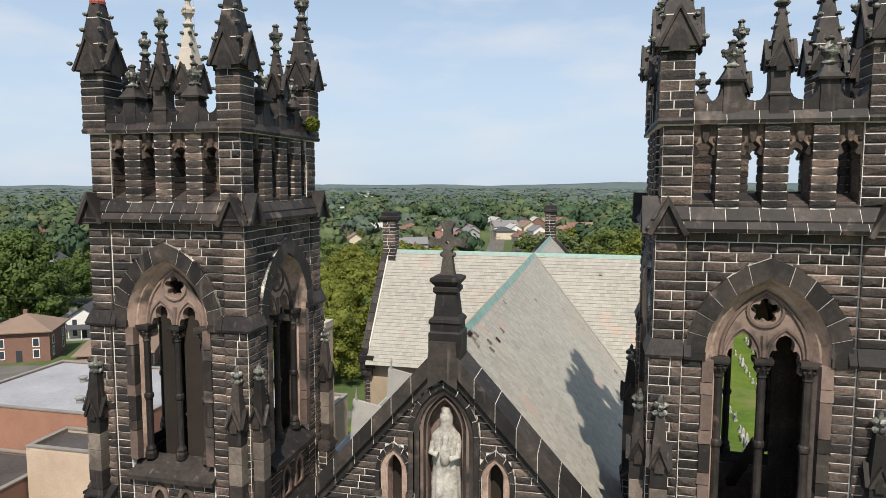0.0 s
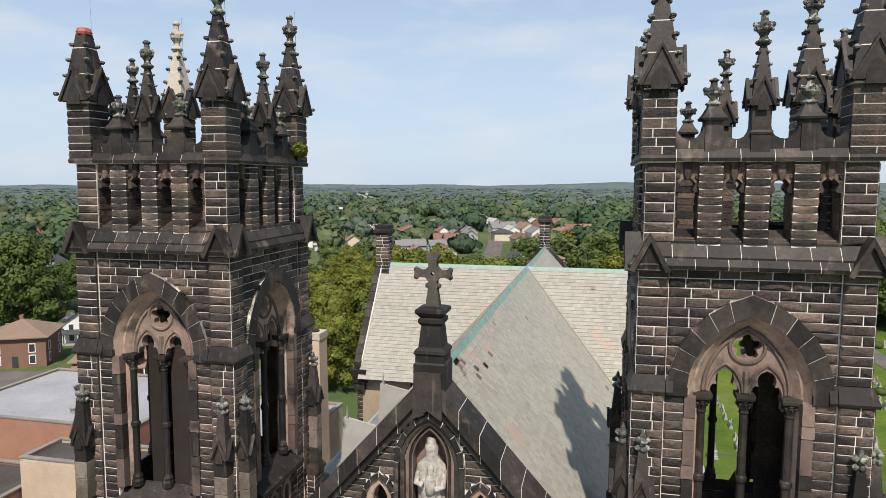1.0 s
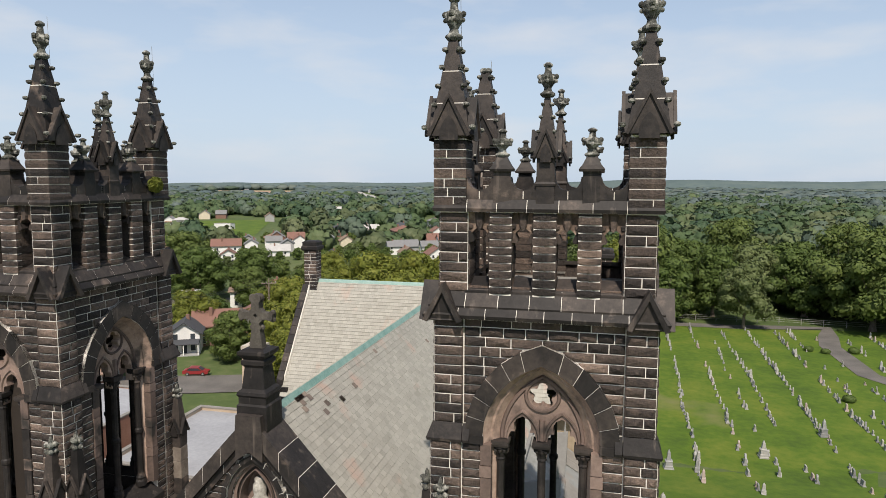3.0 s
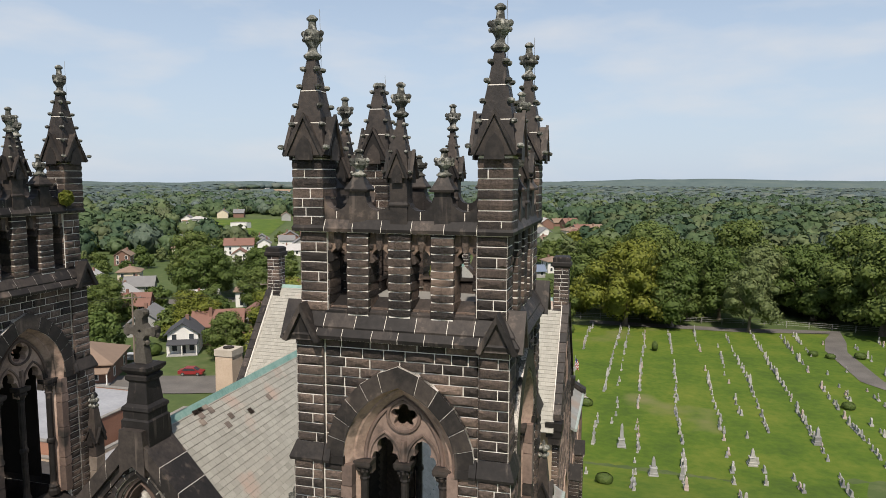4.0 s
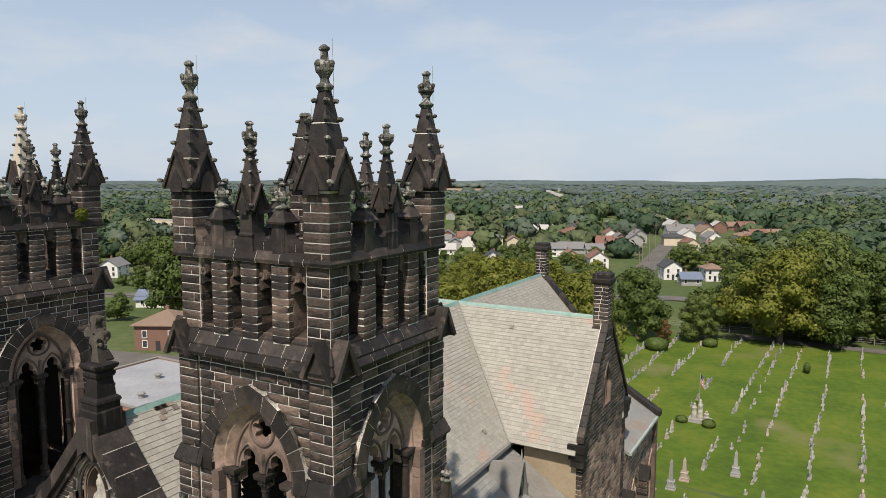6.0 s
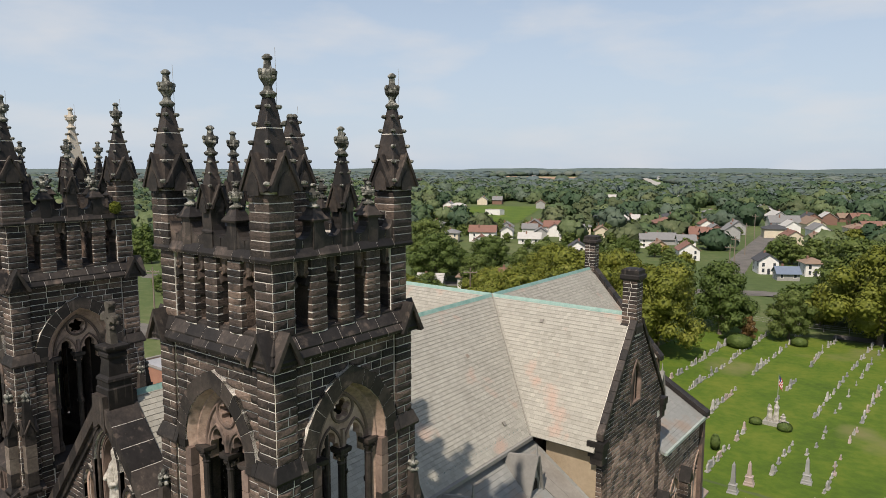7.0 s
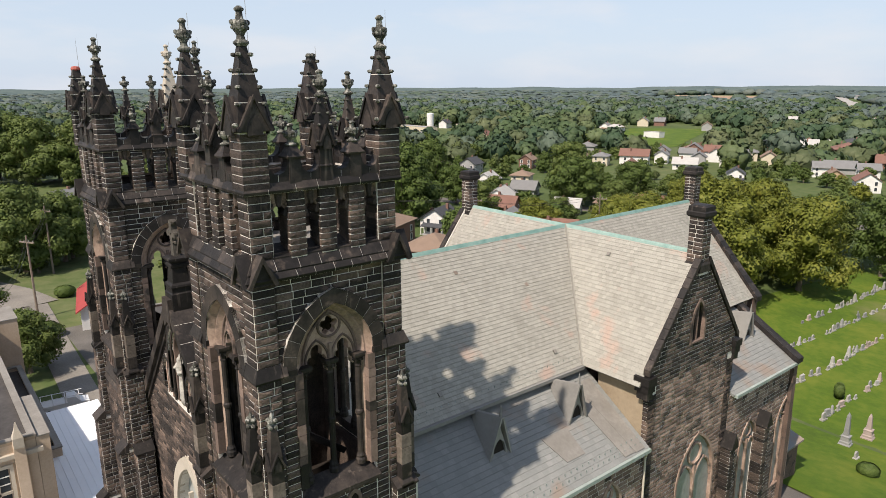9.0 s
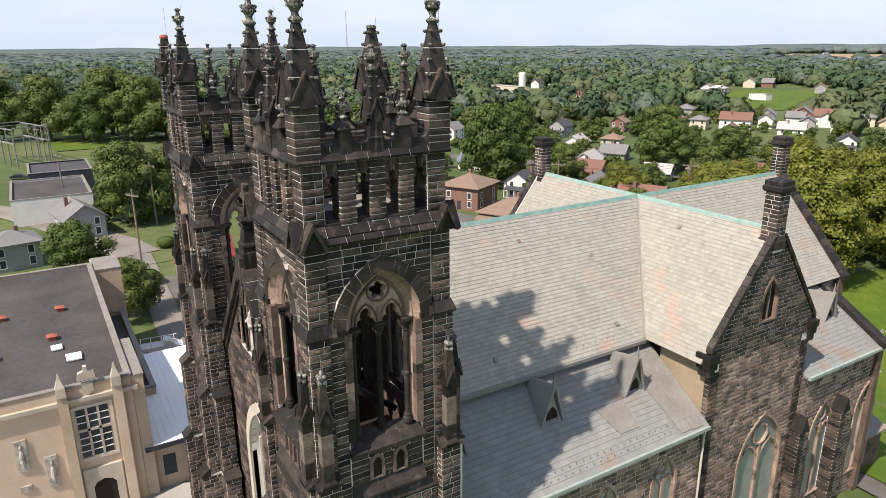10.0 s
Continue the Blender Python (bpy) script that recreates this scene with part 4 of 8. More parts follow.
def wall_run(name, x0, y0, x1, y1, z0, z1, label, arches=(), thick=0.5, material=None):
    """An outer wall from (x0, y0) to (x1, y1), its face to the right of that way when seen from above reversed; arches: (u, half, foot, spring, apex)."""
    L = math.hypot(x1 - x0, y1 - y0)
    mx = Matrix.Translation((x0, y0, 0)) @ Matrix.Rotation(math.atan2(y1 - y0, x1 - x0), 4, "Z")
    b = Build()
    b.slab([(0, z0), (L, z0), (L, z1), (0, z1)], [arch(u, w + .06, f - .05, s, a + .07) for u, w, f, s, a in arches], 0, thick, mx)
    ob = part(name, b, church, label, [M_MORTAR])
    m2 = Masonry(ob, 0.03)
    m2.field(lay(0, L, z0, z1, without(*[(u, w + 0.14, s, a + 0.16, f) for u, w, f, s, a in arches]), course=0.25, length=(0.35, 0.9)), 0.0, mx)
    m2.finish(M_BROWNWALL, "brown rock-faced sandstone courses")
    for u, w, f, s, a in arches:
        lancet(ob, mx, u, w, f, s, a)
    return ob


def lancet(parent, mx, u, w, f, s, a, stone=None, glass=None):
    """A traceried pointed window with a stone surround and leaded glass."""
    b = Build()
    b.slab(arch(u, w + 0.16, f - 0.1, s, a + 0.18), [arch(u, w, f, s, a)], -0.07, 0.22, mx)
    ob = part("window", b, parent, "pointed window with a weathered stone surround", [stone or M_REVEAL])
    b = Build()
    b.slab(arch(u, w + 0.02, f - 0.02, s, a + 0.02), [], 0.15, 0.20, mx)
    part("pane", b, ob, mats=[glass or M_GLASSPANE])
    b = Build()
    if w > 0.6:
        b.box(u - 0.08, u + 0.08, 0.0, 0.17, f, s + w * .5, mx)
        for q in (-1, 1):
            pts = arch(u + q * w / 2, w / 2, s - .3, s - .3, s - .3 + w * 0.8, 6)[2:]
            b.tube([tuple(mx @ Vector((x, 0.10, z))) for x, z in pts], 0.09, 6)
        b.tube([tuple(mx @ Vector((u + w * .34 * math.cos(i * .42), 0.10, s + (a - s) * .58 + w * .34 * math.sin(i * .42)))) for i in range(15)], 0.09, 6, closed=True)
    else:
        b.box(u - 0.035, u + 0.035, 0.02, 0.17, f, a - 0.1, mx)
    part("mullion", b, ob, mats=[stone or M_REVEAL])


AW = AWX - 0.25
for s in (1, -1):
    # clerestory strip, aisle wall, choir wall
    def run(name, xa, ya, xb, yb, z0, z1, label, arches=()):
        return wall_run(name, s * xa if s > 0 else s * xb, ya if s > 0 else yb, s * xb if s > 0 else s * xa, yb if s > 0 else ya, z0, z1, label, arches)
    run("aisle_wall", AW if s > 0 else WWX - .25, 21.6, AW if s > 0 else WWX - .25, TY - TH + .6, -0.4, (AEZ if s > 0 else WEZ) - .1, "brown sandstone aisle wall", [(4.2, .8, 4.5, 7.4, 8.9), (9.0, .8, 4.5, 7.4, 8.9), (13.0, .8, 4.5, 7.4, 8.9)])
    run("choir_wall", AW, TY + TH - .6, AW, 53.75, -0.4, AEZ + .2, "brown sandstone choir wall", [(2.9, 1.0, 1.5, 5.9, 7.7), (7.7, 1.0, 1.5, 5.9, 7.7)] if s > 0 else [(1.5, 1.0, 1.5, 5.9, 7.7), (6.3, 1.0, 1.5, 5.9, 7.7)])
    b = Build()
    b.box(s * (HW - .75), s * (HW - .3), 21.6, Y1 - .3, 9, ez - .05) if s > 0 else b.box(s * (HW - .3), s * (HW - .75), 21.6, Y1 - .3, 9, ez - .05)
    part("clerestory_wall", b, church, "tan clerestory strip", [M_BROWNWALL])
    for y in (45.5, 49.7):
        bt = part("buttress", Build().box(s * AW - .35 + .1 * s, s * AW + .33 + .28 * s, y - .30, y + .30, -.4, 7.2), church, mats=[M_MORTAR])
        z = 0.2
        while z < 7.1:
            h = min(rnd.uniform(.2, .3), 7.18 - z)
            part("stone", shared_block(rnd), bt, at=Matrix.Translation((s * (AW + .36 + .28), y, z)) @ Matrix.Rotation(s * math.pi / 2, 4, "Z") @ Matrix.Diagonal((.63 + rnd.uniform(0, .03), .75, h - .02, 1)))
            z += h
        part("buttress_weathering", Build().slab([(-.4, 7.15), (.4, 7.15), (0, 8.1)], [], -.55, .5, pose(s * (AW + .2), y, 0, 0, 0, 90 * s)), bt, mats=[M_DRESSED])
# transept gables
for s in (1, -1):
    rot = Matrix.Translation((s * TX, TY, 0)) @ Matrix.Rotation(s * math.pi / 2, 4, "Z")
    zt = lambda u: RIDGE + 0.25 - abs(u) * (RIDGE - ez) / TH
    W = 4.1
    b = Build()
    big = (1.05 * s, 1.85, 1.6, 5.9, 8.8)
    up = (0.0, 0.56, 14.75, 15.7, 16.95)
    b.slab([(-W, -.4), (W, -.4), (W, zt(W)), (0, zt(0)), (-W, zt(W))], [arch(q_[0], q_[1] + .06, q_[2] - .05, q_[3], q_[4] + .07) for q_ in (big, up)], 0, 0.3, rot)
    gw = part("transept_gable", b, church, "brown sandstone transept gable with a chimney at its top", [M_MORTAR])
    gm = Masonry(gw, 0.035)

    def gable_free(u0, u1, a, b_):
        lim = (RIDGE + 0.2 - b_) * TH / (RIDGE - ez)
        base = without((big[0], big[1] + .15, big[3], big[4] + .16, big[2]), (0, up[1] + .12, up[3], up[4] + .14, up[2]))(max(u0, -lim), min(u1, lim), a, b_) if lim > 0.1 else []
        return base
    gm.field(lay(-W + .6, W - .6, 0, 13.1, gable_free, course=0.25, length=(0.35, 0.9)), 0.0, rot)
    gtop = Masonry(gw, 0.04)
    gtop.field(lay(-W, W, 13.1, RIDGE, gable_free, course=0.22, length=(0.35, 0.8)), 0.0, rot)
    gtop.finish(M_ASHLAR, "sooty sandstone courses high in the gable")
    quoins = Masonry(gw, 0.045)
    for side in (-1, 1):
        ua, ub = sorted((side * (W - .62), side * (W + .02)))
        quoins.field(lay(ua, ub, 0, 12.7, whole, course=.25, length=(.3, .6)), -.03, rot)
        ua, ub = sorted((side * -1.6, side * -1.29))
        quoins.field(lay(ua, ub, 9.8, 13.05, whole, course=.25, length=(.3, .32)), 0.0, rot @ pose(side * W, 1.6, 0, 0, 0, 90 * side))
    quoins.finish(M_ASHLAR, "dark sandstone quoins")
    for side in (-1, 1):
        mm = rot @ pose(side * W, 1.6, 0, 0, 0, 90 * side)
        gm.field(lay(-1.6, 1.6, 0, 9.8, whole, course=0.25, length=(0.35, 0.9)), 0.0, mm)
    gm.finish(M_BROWNWALL, "brown rock-faced sandstone courses")
    lancet(gw, rot, *big)
    # near-black pane stands in for the shade inside the upper opening
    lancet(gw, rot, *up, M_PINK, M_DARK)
    b = Build()
    b.box(-W + .02, W - .02, 0.31, 3.2, -.4, 13.25, rot)
    part("transept_wall", b, church, "tan rendered transept wall", [M_TANWALL])
    # coping stones and kneelers
    for side in (-1, 1):
        n = 11
        for i in range(n):
            t0, t1 = i / n + .004, (i + 1) / n - .004
            u0, u1 = side * (0.45 + t0 * (W - .2)), side * (0.45 + t1 * (W - .2))
            pts = [(u0, zt(u0) + .16), (u0, zt(u0) - .18), (u1, zt(u1) - .18), (u1, zt(u1) + .16)]
            b = Build()
            b.slab(pts if side > 0 else pts[::-1], [], -0.14, 0.24, rot)
            part("coping_stone", b, gw, mats=[M_DRESSED])
        b = Build()
        e = side * (W + .1)
        b.box(e - .30, e + .30, -.20, .6, 13.0, 13.4, rot)
        b.box(e - .36, e + .36, -.26, .65, 13.4, 13.8, rot)
        b.box(e - .24, e + .22, -.14, .5, 12.6, 13.0, rot)
        part("kneeler", b, gw, mats=[M_DRESSED])
    # chimney
    ch = part("chimney", Build().box(-.4, .4, -.4, .4, 18.4, 21.5), gw, "dark stone chimney stack", [M_MORTAR], at=rot @ pose(0, .35, 0))
    cmz = Masonry(ch, 0.03)
    for k in range(4):
        cmz.field(lay(-.41, .41, 18.6, 21.5, whole, course=.22, length=(.3, .5)), -.4, turn(k))
    cmz.finish(M_ASHLAR, "dark sandstone blocks")
    b = Build()
    b.squares([(.46, 21.45), (.54, 21.55), (.54, 21.72), (.48, 21.78), (.48, 22.0), (.36, 22.08)])
    part("cap", b, ch, mats=[M_DRESSED])
    part("chimney_base", Build().squares([(.47, 18.55), (.47, 18.95), (.41, 19.1)], rot @ pose(0, .35, 0)), gw, mats=[M_DRESSED])
# choir end gable with its chimney
rot = Matrix.Translation((0, Y1, 0)) @ Matrix.Rotation(math.pi, 4, "Z")
b = Build()
zt = lambda u: RIDGE + 0.25 - abs(u) * (RIDGE - ez) / HW
b.slab([(-HW, -.4), (HW, -.4), (HW, zt(HW)), (0, zt(0)), (-HW, zt(HW))], [], -0.5, 0.1, rot)
gw = part("choir_gable", b, church, "dark sandstone end gable", [M_BROWNWALL])
for side in (-1, 1):
    n = 14
    for i in range(n):
        u0, u1 = side * (0.4 + (i + .03) / n * (HW - .1)), side * (0.4 + (i + .97) / n * (HW - .1))
        pts = [(u0, zt(u0) + .16), (u0, zt(u0) - .18), (u1, zt(u1) - .18), (u1, zt(u1) + .16)]
        b = Build()
        b.slab(pts if side > 0 else pts[::-1], [], -0.55, 0.12, rot)
        part("coping_stone", b, gw, mats=[M_DRESSED])
ch = part("chimney", Build().box(-.4, .4, -.4, .4, 18.8, 21.5), gw, "dark stone chimney stack", [M_MORTAR], at=pose(0, Y1 + .2, 0))
cmz = Masonry(ch, 0.03)
for k in range(4):
    cmz.field(lay(-.41, .41, 18.6, 21.5, whole, course=.22, length=(.3, .5)), -.4, turn(k))
cmz.finish(M_ASHLAR, "dark sandstone blocks")
b = Build()
b.squares([(.46, 21.45), (.54, 21.55), (.54, 21.72), (.48, 21.78), (.48, 22.0), (.36, 22.08)])
part("cap", b, ch, mats=[M_DRESSED])
# choir aisle end walls with copings
for s in (1, -1):
    xa, xb = s * (HW - .4), s * AWX
    b = Build()
    pts = [(xa, -.4), (xb, -.4), (xb, AEZ + .45), (xa, 13.2)]
    b.slab(pts if s > 0 else pts[::-1], [], 53.4, 53.9)
    gw = part("choir_aisle_end", b, church, mats=[M_BROWNWALL])
    b = Build()
    pts = [(xa, 13.1), (xb + s * .25, AEZ + .3), (xb + s * .25, AEZ + .62), (xa, 13.45)]
    b.slab(pts if s > 0 else pts[::-1], [], 53.3, 54.0)
    part("coping", b, gw, mats=[M_DRESSED])

# dormers on the aisle roofs
SL = (12.95 - AEZ) / (AWX - HW + .25)


def dormer(x, y, s):
    """A small gabled dormer with a tall fin-like ridge and a pointed opening, on an aisle roof slope falling to +x (s = 1)."""
    z = AEZ + (AWX - x) * SL
    ob = thing("dormer", "", "", pose(s * x, y, z, 0, 0, 90 * s) @ Matrix.Diagonal((1.3, 1.25, 1.5, 1)))
    ob.parent = church
    b = Build()
    b.slab([(-.50, -.42), (.50, -.42), (.50, -.25), (0, .92), (-.50, -.25)], [arch(0, .29, -.28, .06, .50, 5)], -0.10, 0.04)
    part("front", b, ob, mats=[M_LEAD])
    b = Build()
    for q in (-1, 1):
        p = [(0, -.24, 1.24), (q * .60, -.16, -.42), (q * .60, .05, -.42), (0, 1.45, .96)]
        n = Vector((q * 0.06, 0, 0.04))
        v = p + [tuple(Vector(a) + n) for a in p]
        f = [(0, 1, 2, 3), (7, 6, 5, 4), (0, 4, 5, 1), (1, 5, 6, 2), (2, 6, 7, 3), (3, 7, 4, 0)]
        b.add(v, f if q < 0 else [t[::-1] for t in f])
    part("roof", b, ob, mats=[M_LEAD])
    b = Build()
    b.squares([(.045, 1.05), (.05, 1.25), (.03, 1.4), (.008, 1.65)], pose(0, -.12, 0))
    part("finial", b, ob, mats=[M_LEAD])
    b = Build()
    b.slab(arch(0, .30, -.29, .06, .51, 5), [], 0.0, 0.03)
    part("louvre", b, ob, mats=[M_DARK])


for s in (1, -1):
    for y in (23.6, 29.0, 34.4):
        dormer(7.25 if s > 0 else 6.75, y, s)
    for y in (48.5, 51.5):
        dormer(7.25, y, s)

# ---- west front between the towers ----
GA, GY = 19.35, 17.45
gs = 1.115
front = thing("entrance_gable", "sooty stone gable between the towers with a niche and lancets", "gable", pose(AX - .08, 0, 0))
zt = lambda u: GA - abs(u) * gs
W = 5.35
niche = (0.0, 0.50, 14.9, 17.2, 18.15)
lans = [(-1.42, 0.23, 14.9, 16.0, 16.47), (1.42, 0.23, 14.9, 16.0, 16.47)]
great = (0.0, 2.0, 3.0, 8.8, 11.9)
b = Build()
b.slab([(-W, -.4), (W, -.4), (W, zt(W)), (0, zt(0)), (-W, zt(W))], [arch(0, .70, 14.9, 17.2, 18.34), arch(*great)] + [arch(*a) for a in lans], GY, GY + .75)
part("gable_wall", b, front, mats=[M_MORTAR])
gm = Masonry(front, 0.05)


def front_free(u0, u1, a, b_):
    lim = (GA - .2 - b_) / gs
    if lim < .12:
        return []
    return without((0, .98, 17.2, 18.62, niche[2]), (0, great[1] + .5, great[3], great[4] + .6, 0), *[(u, .52, 16.0, 16.85, f) for u, w, f, s_, a_ in lans])(max(u0, -lim), min(u1, lim), a, b_)


gm.field(lay(-W, W, 0, GA, front_free, course=0.20, length=(0.4, 0.95)), GY, Matrix(), False)
gm.finish(M_ASHLAR, "rock-faced sooty sandstone blocks")
def voussoirs(uc, w0, w1, z0, zs, za0, za1, mt, y0, y1, n=4):
    """An arched hood of cut stones on a mortar bed."""
    o, i = arch(uc, w0, z0, zs, za0, n), arch(uc, w1, z0, zs, za1, n)
    lo, li = [(uc + w0, z0)] + o[2:] + [(uc - w0, z0)], [(uc + w1, z0)] + i[2:] + [(uc - w1, z0)]
    mixp = lambda p, q, t: (p[0] + (q[0] - p[0]) * t, p[1] + (q[1] - p[1]) * t)
    bed = part("arch_moulding", Build().slab(lo + li[::-1], [], y0 + .012, y1), front, mats=[M_MORTAR])
    for k in range(len(lo) - 1):
        ln = max(.05, math.hypot(lo[k + 1][0] - lo[k][0], lo[k + 1][1] - lo[k][1]))
        g = .011 / ln
        part("voussoir", Build().slab([mixp(li[k], li[k + 1], g), mixp(lo[k], lo[k + 1], g), mixp(lo[k], lo[k + 1], 1 - g), mixp(li[k], li[k + 1], 1 - g)], [], y0, y1 - .01), bed, mats=[mt])


voussoirs(0, .98, .84, 15.42, 17.2, 18.62, 18.48, M_DRESSED, GY - .16, GY + .1)
for u in (-1.42, 1.42):
    voussoirs(u, .52, .40, 15.42, 16.0, 16.85, 16.70, M_DRESSED, GY - .13, GY + .1, 3)
for uc, w0, w1, z0, zs, za0, za1, mt, y in ((0, .83, .70, 14.9, 17.2, 18.47, 18.34, M_DRESSED, -.06), (0, .69, .60, 14.9, 17.2, 18.33, 18.24, M_PINK, .04), (0, .59, .50, 14.9, 17.2, 18.23, 18.14, M_DRESSED, .12),
                                         *[(u, .38, .235, 14.9, 16.0, 16.68, 16.47, M_REVEAL, -.03) for u in (-1.42, 1.42)],
                                         (0, 2.5, 2.0, 3.0, 8.8, 12.5, 11.9, M_PALESTONE, -.12)):
    o, i = arch(uc, w0, z0, zs, za0, 10), arch(uc, w1, z0, zs, za1, 10)
    b = Build()
    b.slab([o[0], i[0]] + i[:1:-1] + [i[1], o[1]] + o[2:], [], GY + y, GY + .25 + y * .2)
    part("arch_moulding", b, front, mats=[mt])
for uc, w, z0, zs, za, yb, mt in ((0, .51, 14.9, 17.2, 18.15, .5, M_PINK), (-1.42, .235, 14.9, 16.0, 16.48, .62, M_REVEAL), (1.42, .235, 14.9, 16.0, 16.48, .62, M_REVEAL)):
    o, i = arch(uc, w, z0, zs, za, 8), arch(uc, w - .03, z0, zs, za - .03, 8)
    b = Build()
    b.slab([o[0], i[0]] + i[:1:-1] + [i[1], o[1]] + o[2:], [], GY + .02, GY + yb)
    part("lining", b, front, mats=[mt])
b = Build()
b.slab(arch(0, .52, 14.9, 17.2, 18.17), [], GY + .46, GY + .54)
part("niche_back", b, front, mats=[M_PINK])
b = Build()
b.slab(arch(0, 2.02, 3, 8.8, 11.92), [], GY + .4, GY + .46)
part("great_window_glass", b, front, mats=[M_GLASSPANE])
b = Build()
for u in (-1.2, -.4, .4, 1.2):
    b.box(u - .06, u + .06, GY + .2, GY + .42, 3.0, 10.0)
part("great_window_mullion", b, front, mats=[M_PALESTONE])
# dark sheets stand in for the shade inside the two lancets
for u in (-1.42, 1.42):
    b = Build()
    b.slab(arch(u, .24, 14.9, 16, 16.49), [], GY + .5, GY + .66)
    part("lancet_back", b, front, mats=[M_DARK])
# label stops that tie the hoods together, and the stone under the cross
for ua, ub in ((-1.98, -1.78), (-1.06, -.86), (.86, 1.06), (1.78, 1.98)):
    part("label_stop", Build().box(ua, ub, GY - .16, GY + .1, 15.26, 15.42), front, mats=[M_DRESSED])
part("apex_stone", Build().slab([(-.40, zt(.40) + .30), (-.40, zt(.40) - .42), (0, GA - .60), (.40, zt(.40) - .42), (.40, zt(.40) + .30), (.36, 19.75), (-.36, 19.75)], [], GY - .30, GY + .92), front, mats=[M_DRESSED])
for side in (-1, 1):
    n = 9
    for lo, hi, ya, yb in ((-.12, .42, -.28, .9), (-.42, -.14, -.14, .3)):
        ua, ub = side * .3, side * W
        pts = [(ua, zt(ua) + hi - .008), (ua, zt(ua) + lo + .02), (ub, zt(ub) + lo + .02), (ub, zt(ub) + hi - .008)]
        part("coping_bed", Build().slab(pts if side > 0 else pts[::-1], [], GY + ya + .008, GY + yb - .01), front, mats=[M_MORTAR])
    for i in range(n):
        u0, u1 = side * (0.30 + (i + .012) / n * (W - .3)), side * (0.30 + (i + .988) / n * (W - .3))
        for lo, hi, ya, yb in ((-.12, .42, -.28, .9), (-.42, -.14, -.14, .3)):
            pts = [(u0, zt(u0) + hi), (u0, zt(u0) + lo), (u1, zt(u1) + lo), (u1, zt(u1) + hi)]
            b = Build()
            b.slab(pts if side > 0 else pts[::-1], [], GY + ya, GY + yb)
            part("coping_stone", b, front, mats=[M_DRESSED])
# cross on its pedestal
cross = thing("stone_cross", "dark weathered stone cross on a moulded pedestal over the gable", "cross", pose(AX - .06, GY + .32, 0))
b = Build()
b.squares([(.44, 19.2), (.44, 19.95), (.40, 20.0), (.40, 20.18), (.44, 20.24), (.42, 20.32), (.33, 20.4), (.27, 20.98), (.34, 21.06), (.34, 21.16), (.29, 21.2), (.41, 21.34), (.41, 21.42), (.27, 21.48)])
part("pedestal", b, cross, mats=[M_DRESSED])
M_CROSS = surface("grey_brown_weathered_stone", [(0.0, (0.022, 0.020, 0.017)), (0.5, (0.068, 0.061, 0.051)), (1.0, (0.15, 0.137, 0.115))], 0.85, grain=14, patch=1.6, bump=0.5, noise_mix=0.8)
quarter = [(.115, 22.16), (.20, 22.26), (.33, 22.27), (.44, 22.23), (.50, 22.30), (.50, 22.42)]
arms = quarter + [(.44, 22.49), (.33, 22.45), (.20, 22.46), (.115, 22.56), (.11, 22.72), (.165, 22.80), (.15, 22.90), (.06, 22.95)]
b = Build()
b.slab([(-.20, 21.45), (.20, 21.45), (.12, 21.98), (.17, 22.03), (.12, 22.09)] + arms + [(-x, z) for x, z in arms[::-1]] + [(-.12, 22.09), (-.17, 22.03), (-.12, 21.98)],
       [[(-.065, 22.36), (0, 22.425), (.065, 22.36), (0, 22.295)]], -.12, .12)
part("cross_shaft", b, cross, mats=[M_CROSS])
for x, z in ((-.47, 22.26), (-.47, 22.46), (.47, 22.26), (.47, 22.46), (-.14, 22.86), (.14, 22.86), (-.15, 22.03), (.15, 22.03)):
    part("knob", Build().lathe([(.02, -.075), (.07, -.035), (.075, .03), (.025, .075)], 7, pose(x, 0, z)), cross, mats=[M_CROSS])
# statue: a plain robed shape
b = Build()
prof = [(.36, .26, 14.95), (.42, .30, 15.2), (.40, .28, 15.7), (.36, .26, 16.2), (.40, .27, 16.55), (.43, .27, 16.85), (.38, .24, 17.08), (.20, .17, 17.25), (.17, .17, 17.33), (.19, .20, 17.5), (.18, .19, 17.62), (.13, .14, 17.7), (.15, .15, 17.78), (.10, .10, 17.84)]
rg = []
for i, (rx, ry, z) in enumerate(prof):
    rg.append([(rx * math.cos(a) * (1 + (.07 * math.sin(a * 9 + z * 1.3) if z < 17 else 0)), ry * math.sin(a) * (1 + (.09 * math.sin(a * 9 + z * 1.3) if z < 17 else 0)), z) for a in (j * math.pi / 18 for j in range(36))])
b.rings(rg)
b.lathe([(.02, 16.25), (.13, 16.35), (.16, 16.6), (.13, 16.82), (.08, 16.88), (.10, 16.98), (.09, 17.08), (.03, 17.12)], 10, pose(0.02, -.24, 0))
b.tube([(-.36, -.08, 16.85), (-.38, -.25, 16.6), (-.18, -.36, 16.62)], .085, 8)
b.tube([(.36, -.08, 16.85), (.38, -.25, 16.55), (.16, -.36, 16.5)], .085, 8)
st = thing("statue", "white weathered marble robed statue standing in the gable niche", "statue", pose(AX - .08, GY + .26, 0), data=b.mesh("statue", [M_STATUE], True))

